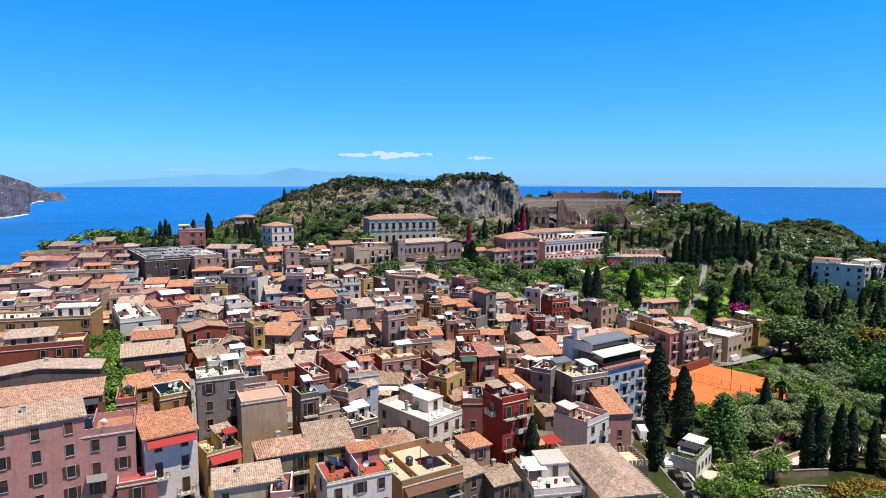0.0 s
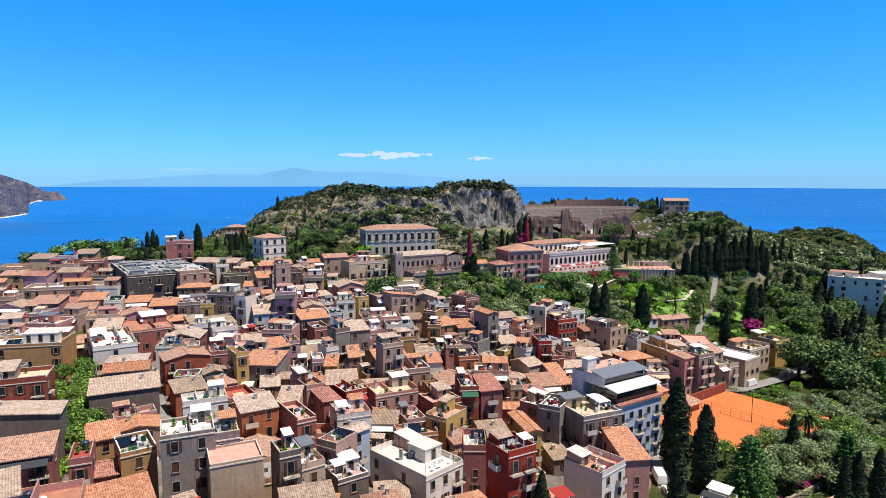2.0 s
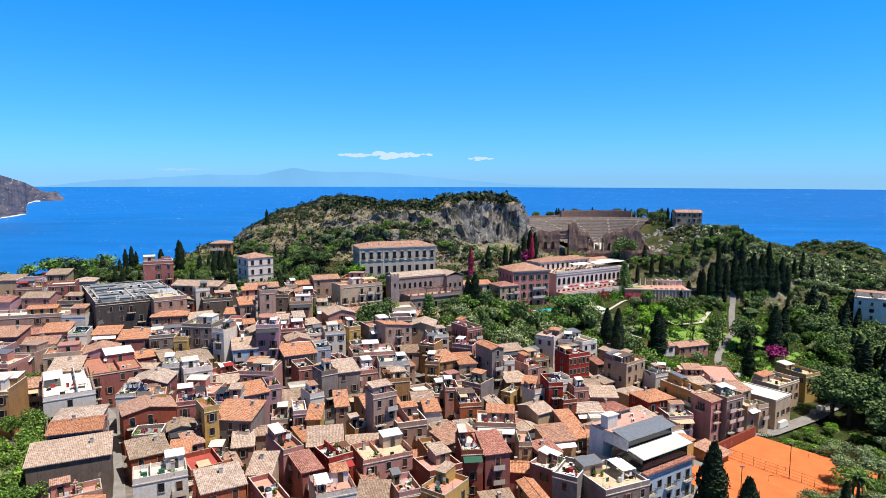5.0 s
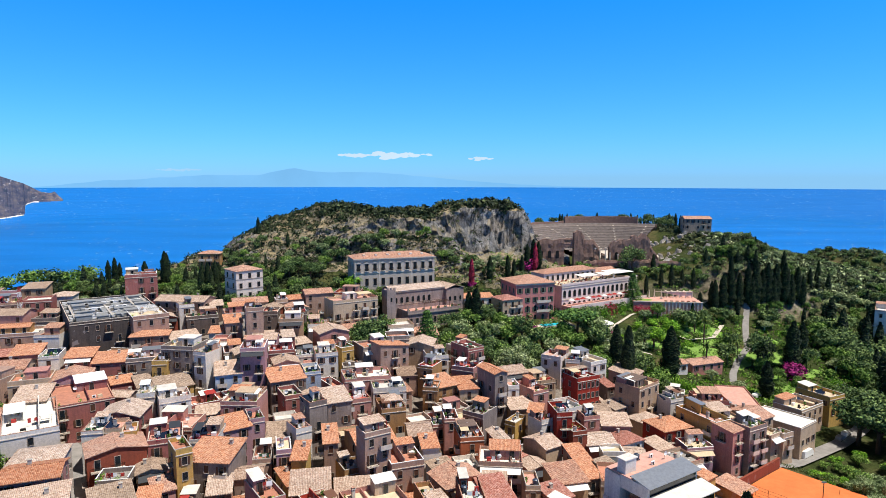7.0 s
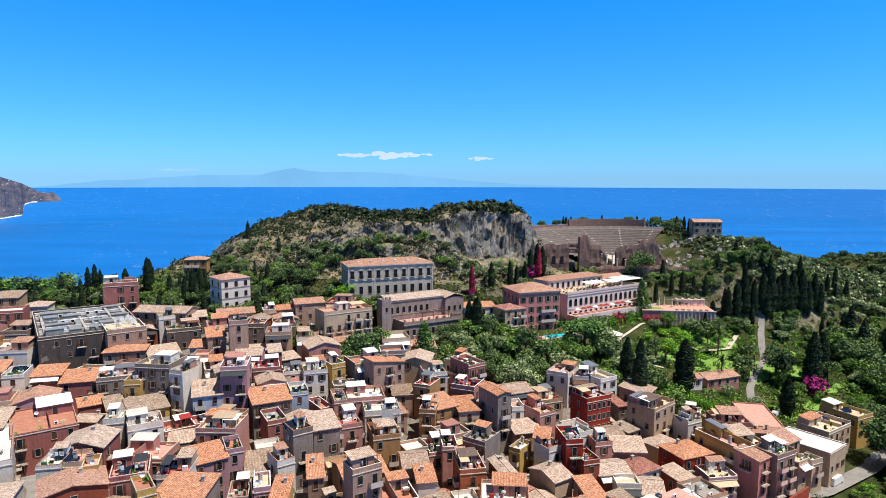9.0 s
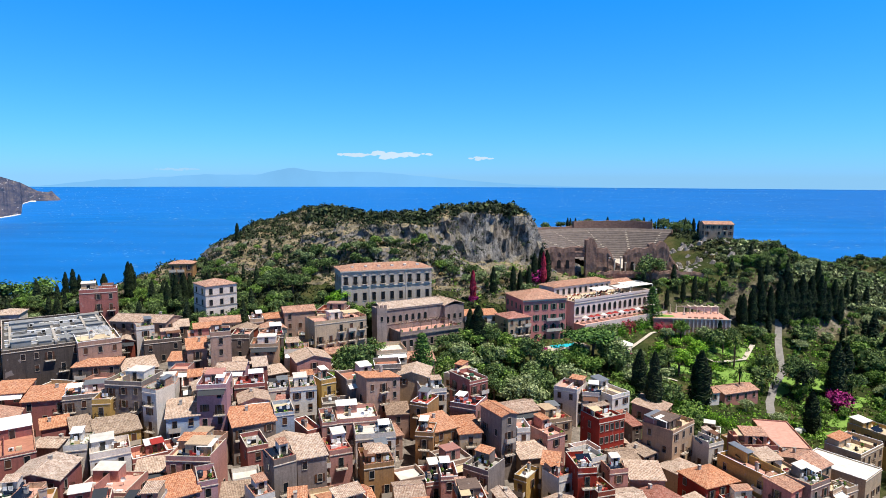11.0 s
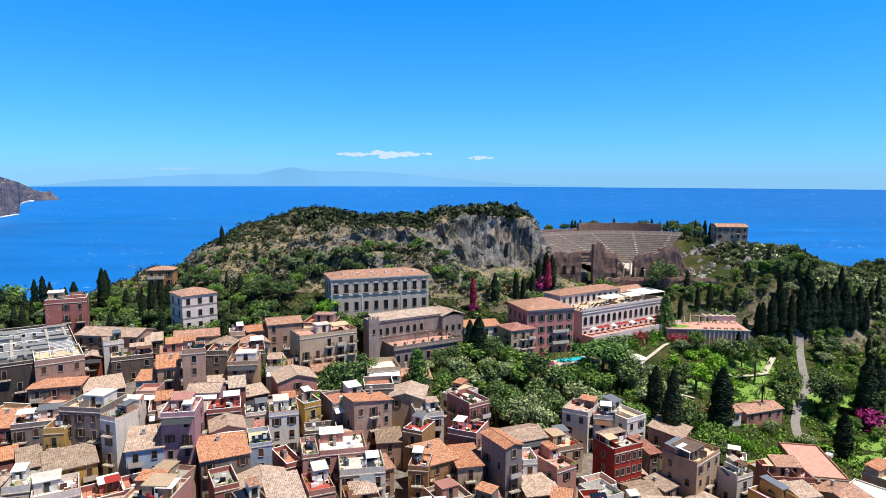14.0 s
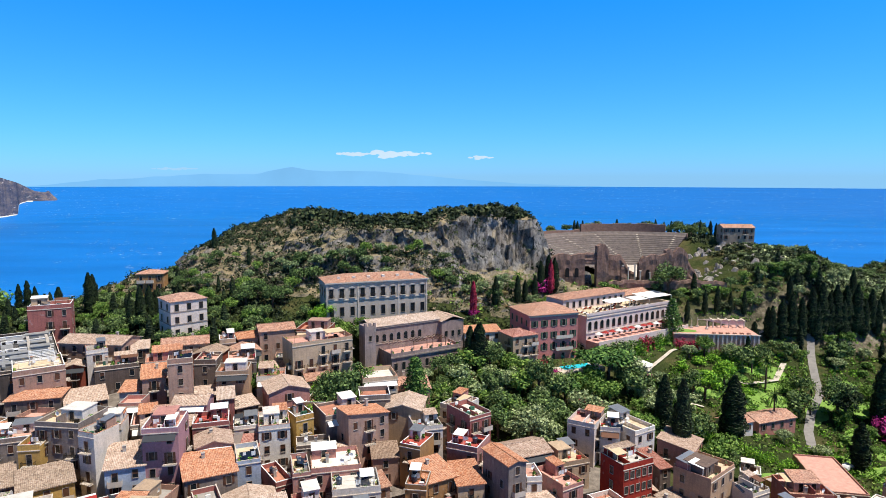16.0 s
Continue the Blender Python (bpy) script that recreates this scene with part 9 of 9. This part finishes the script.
def scrub(name, x0, x1, y0, y1, n, size, leaf, label, inside, seed, clump=5):
    """Low bushes and tufts over rough ground, far too many to tell apart."""
    rnd = random.Random(seed)
    m = Mesh()
    for _ in range(n):
        x, y = rnd.uniform(x0, x1), rnd.uniform(y0, y1)
        if not inside(x, y):
            continue
        s = size * rnd.uniform(0.45, 1.5) ** 1.3
        leaf_cloud(m, (x, y, rough_ground(x, y) + s * 0.3), s, int(clump + 13 * s), 0.2 * s + 0.1, rnd, 0.75, three=True)
    tagged(new(name, m.data(name, LEAF[leaf])), label, "shrubs", kind="stuff")


def on_hill(x, y):
    if hill(x, y)[0] < 0.05 or y > 402:
        return False
    steep = abs(ground(x + 1.5, y) - ground(x - 1.5, y)) + abs(ground(x, y + 1.5) - ground(x, y - 1.5))
    return steep < 4.2 or (int(x * 13 + y * 7) % 3 == 0)


scrub("hill_scrub", -135, 48, 322, 402, 4200, 0.95, "maquis", "dark green maquis scrub covering the rocky hill", on_hill, 21)
def on_cliff(x, y):
    return hill(x, y)[0] > 0.04 and 326 < y < 372 and not on_hill(x, y)


scrub("cliff_shrubs", -60, 48, 326, 372, 900, 0.75, "maquis", "small dark shrubs clinging to the cliff face", on_cliff, 61)
scrub("hill_bushes", -135, 48, 322, 402, 1300, 1.3, "cypress", "dark green bushes scattered over the rocky hill", on_hill, 22)
scrub("dry_scrub", -135, 48, 322, 402, 900, 0.6, "dry", "dry yellowish grass tufts on the rocky hill", on_hill, 23)
scrub("hilltop_trees", -100, 40, 352, 384, 230, 2.2, "maquis", "dense small trees along the hilltop", lambda x, y: hill(x, y)[0] > 0.93, 24, 30)
scrub("ridge_scrub", 108, 300, 330, 440, 3600, 1.2, "maquis", "dark scrub over the ridge", lambda x, y: y > 345 and not taken(x, y, 0) and not near_line(x, y, PATHS[3], 3), 25)
scrub("ridge_bushes", 108, 300, 330, 440, 1500, 0.9, "olive", "grey-green bushes over the ridge", lambda x, y: y > 335 and not taken(x, y, 0) and not near_line(x, y, PATHS[3], 3), 26)
scrub("garden_shrubs", 66, 190, 235, 330, 1000, 0.8, "green", "low garden shrubs and borders", lambda x, y: y > 296 - 0.62 * (x - 40) and not taken(x, y, 0.6) and not any(near_line(x, y, p, 2.4) for p in PATHS) and not near_line(x, y, ROAD, 4), 27)
scrub("garden_grass", 66, 190, 235, 330, 2400, 0.7, "bright", "bright green lawn tufts and hedges", lambda x, y: y > 296 - 0.62 * (x - 40) and not taken(x, y, 0.6) and not any(near_line(x, y, p, 2.4) for p in PATHS) and not near_line(x, y, ROAD, 4), 28)
grove("slope below the theatre", 70, 152, 310, 350, 4.6, [("broad", "dark", 4, 7, 1.2), ("broad", "green", 4, 6, 1.2), ("cypress", "cypress", 6, 9, 1.1), ("shrub", "maquis", 2, 3.5, 1.4)], lambda x, y: y > 312 and (y < 337 or x > 112), 0.9, 14)
grove("bushy flank beside the theatre", 118, 215, 345, 400, 3.8, [("shrub", "maquis", 1.5, 3, 1.4), ("shrub", "maquis", 1.2, 2.4, 1.5), ("shrub", "dry", 1.0, 2, 1.4), ("shrub", "olive", 1.2, 2.5, 1.4), ("shrub", "olive", 1.2, 2.2, 1.5)], lambda x, y: y < 398, 0.9, 15)
grove("trees before the palace", -46, 2, 290, 304, 3.6, [("broad", "green", 4, 6, 1.1), ("broad", "dark", 4, 6, 1.1), ("shrub", "green", 2, 3, 1.4)], lambda x, y: True, 0.9, 16)
grove("trees around the villas", -150, -52, 262, 300, 4.2, [("broad", "dark", 3.5, 6.5, 1.1), ("broad", "green", 3, 5.5, 1.1), ("cypress", "cypress", 6, 10, 1.1), ("broad", "olive", 3, 5, 1.2)], lambda x, y: y > 268, 0.8, 17)
grove("trees below the white hotel", 150, 230, 262, 318, 5.0, [("broad", "dark", 8, 12, 1.1), ("broad", "green", 6, 9, 1.1), ("cypress", "cypress", 11, 16, 1.1), ("broad", "dark", 7, 11, 1.1)], lambda x, y: x > 150 + 0.2 * (y - 262), 0.85, 18)
scrub("villa_scrub", -165, -52, 270, 372, 2600, 1.2, "maquis", "green scrub on the slope around the villas", lambda x, y: ground(x, y) > 225 and not taken(x, y, 0.5) and hill(x, y)[0] < 0.3, 31)
scrub("hotel_shrubs", 4, 150, 244, 345, 2400, 0.8, "green", "low green shrubs and borders about the hotel garden", lambda x, y: not in_town(x, y) and not taken(x, y, 0.6) and not any(near_line(x, y, p, 2.2) for p in PATHS) and not near_line(x, y, ROAD, 4), 32)
scrub("hill_foot_scrub", -75, 48, 298, 336, 1500, 0.9, "maquis", "dark scrub at the foot of the rocky hill", lambda x, y: not taken(x, y, 0.6), 41)
scrub("hill_crest_bushes", -112, 44, 345, 384, 240, 2.0, "cypress", "dark rounded bushes along the crest of the hill", lambda x, y: hill(x, y)[0] > 0.8, 42, 34)
scrub("ridge_face_scrub", 136, 235, 336, 374, 2400, 1.3, "maquis", "dark scrub on the face of the ridge", lambda x, y: not taken(x, y, 0), 43)
scrub("ridge_face_bushes", 136, 235, 336, 374, 800, 1.5, "olive", "grey-green bushes on the face of the ridge", lambda x, y: not taken(x, y, 0), 44)
for i in range(11):          # flower beds and clipped shrubs at the foot of the hotel wing
    q = pose(65.5, 318.5, 0, 0, 0, 33) @ Vector((-21 + i * 4.1, -7.4 - (i % 3) * 0.8, 0))
    tree("shrub", q.x, q.y, 2.2 + (i % 4) * 0.5, ("crimson", "green", "green", "magenta", "bright", "crimson")[i % 6], 1.3)
for x, y, h, leaf in ((33.5, 288.5, 2.6, "crimson"), (31.5, 287, 2.2, "crimson"), (63, 291, 1.6, "magenta"), (66.5, 290.4, 1.6, "magenta"), (98, 309, 1.6, "crimson"), (103, 308.4, 1.5, "crimson"), (43, 272, 2.4, "crimson"), (88, 303, 3.5, "bright"), (93, 306, 3.0, "bright"), (80, 298, 3.6, "bright")):
    tree("shrub", x, y, h, leaf, 1.4)
tree("pine", 47.5, 283.0, 11.0, "pine", 1.25)
for x, y, h, kind in ((80, 435, 7.5, "broad"), (85, 436, 8.5, "broad"), (90, 436, 6.5, "broad"), (58, 424, 7.0, "broad"), (111, 431, 9.0, "broad"), (118, 428, 7.5, "broad"), (124, 424, 9.5, "broad"), (130, 420, 7.5, "broad"), (134, 414, 7.0, "broad"), (139, 412, 8.5, "cypress"), (136.5, 413, 9.5, "cypress"), (142, 411, 8.0, "cypress")):
    tree(kind, x, y, h, "dark" if kind == "broad" else "cypress", 1.05)
grove("trees in the old church garden", -18, 22, 258, 286, 4.0, [("broad", "dark", 5, 8, 1.0), ("broad", "green", 4, 7, 1.1), ("shrub", "green", 1.6, 3, 1.5), ("broad", "olive", 4, 6, 1.2), ("shrub", "bright", 1.5, 2.6, 1.5)], lambda x, y: y > 262 or x > -2, 0.9, 51)


def border(label, m0, y, x0, x1, low, high, leaf, seed):
    """A dense bank of shrubs growing up against the foot of a wall."""
    rnd = random.Random(seed)
    m = Mesh()
    for i in range(int((x1 - x0) / 0.45)):
        p = m0 @ Vector((x0 + i * 0.45, y - rnd.uniform(0.2, 2.2), 0))
        z0, top = ground(p.x, p.y), m0.translation.z + rnd.uniform(low, high)
        if top < z0 + 0.8:
            top = z0 + rnd.uniform(0.8, 1.8)
        for k in range(max(1, int((top - z0) / 1.1))):
            leaf_cloud(m, (p.x + rnd.uniform(-0.3, 0.3), p.y, z0 + 0.4 + k * 1.1), rnd.uniform(0.5, 0.95), 26, 0.2, rnd, 0.85, three=True)
    tagged(new("shrub_border", m.data("shrub_border", LEAF[leaf])), label, "shrubs", kind="stuff")


wing, court = pose(65.5, 318.5, 240, 0, 0, 33), pose(97.5, 319.0, 246.0, 0, 0, -6)
wing_foot = max(ground(*(wing @ Vector((x, -8, 0))).xy) for x in (-20, 0, 20)) - 240
border("dense green shrubs against the hotel terrace wall", wing, -11.4, -23, 23, wing_foot - 2.0, wing_foot + 0.9, "green", 71)
border("bright shrubs against the hotel terrace wall", wing, -12.0, -22, 20, wing_foot - 4.0, wing_foot - 0.6, "bright", 72)
border("crimson flowering shrubs along the hotel terrace wall", wing, -11.4, -4, 3, wing_foot - 1.0, wing_foot + 1.2, "crimson", 73)
border("green shrubs below the piers of the garden court", court, -8.6, -14, 14, -5.5, -3.2, "green", 74)
border("bright shrubs below the piers of the garden court", court, -9.4, -14, 14, -6.5, -4.4, "bright", 75)
border("crimson flowers along the edge of the garden court", court, -8.5, -14, -6, -3.5, -0.2, "crimson", 76)
grove("low garden before the stage wall", 64, 112, 336, 346, 2.6, [("shrub", "green", 1.6, 3.2, 1.5), ("shrub", "bright", 1.2, 2.4, 1.6), ("shrub", "dark", 1.8, 3.4, 1.4), ("shrub", "olive", 1.5, 2.6, 1.5)], lambda x, y: y < 344, 0.9, 77)
for x, y, h, kind, leaf in ((9.5, -10.8, 9.5, "cypress", "cypress"), (3.5, -11.5, 7.0, "broad", "olive"), (-5.0, -11.5, 7.5, "broad", "green"), (13.5, -10.5, 8.0, "broad", "dark")):
    p = court @ Vector((x, y, 0))
    tree(kind, p.x, p.y, h, leaf, 1.1)
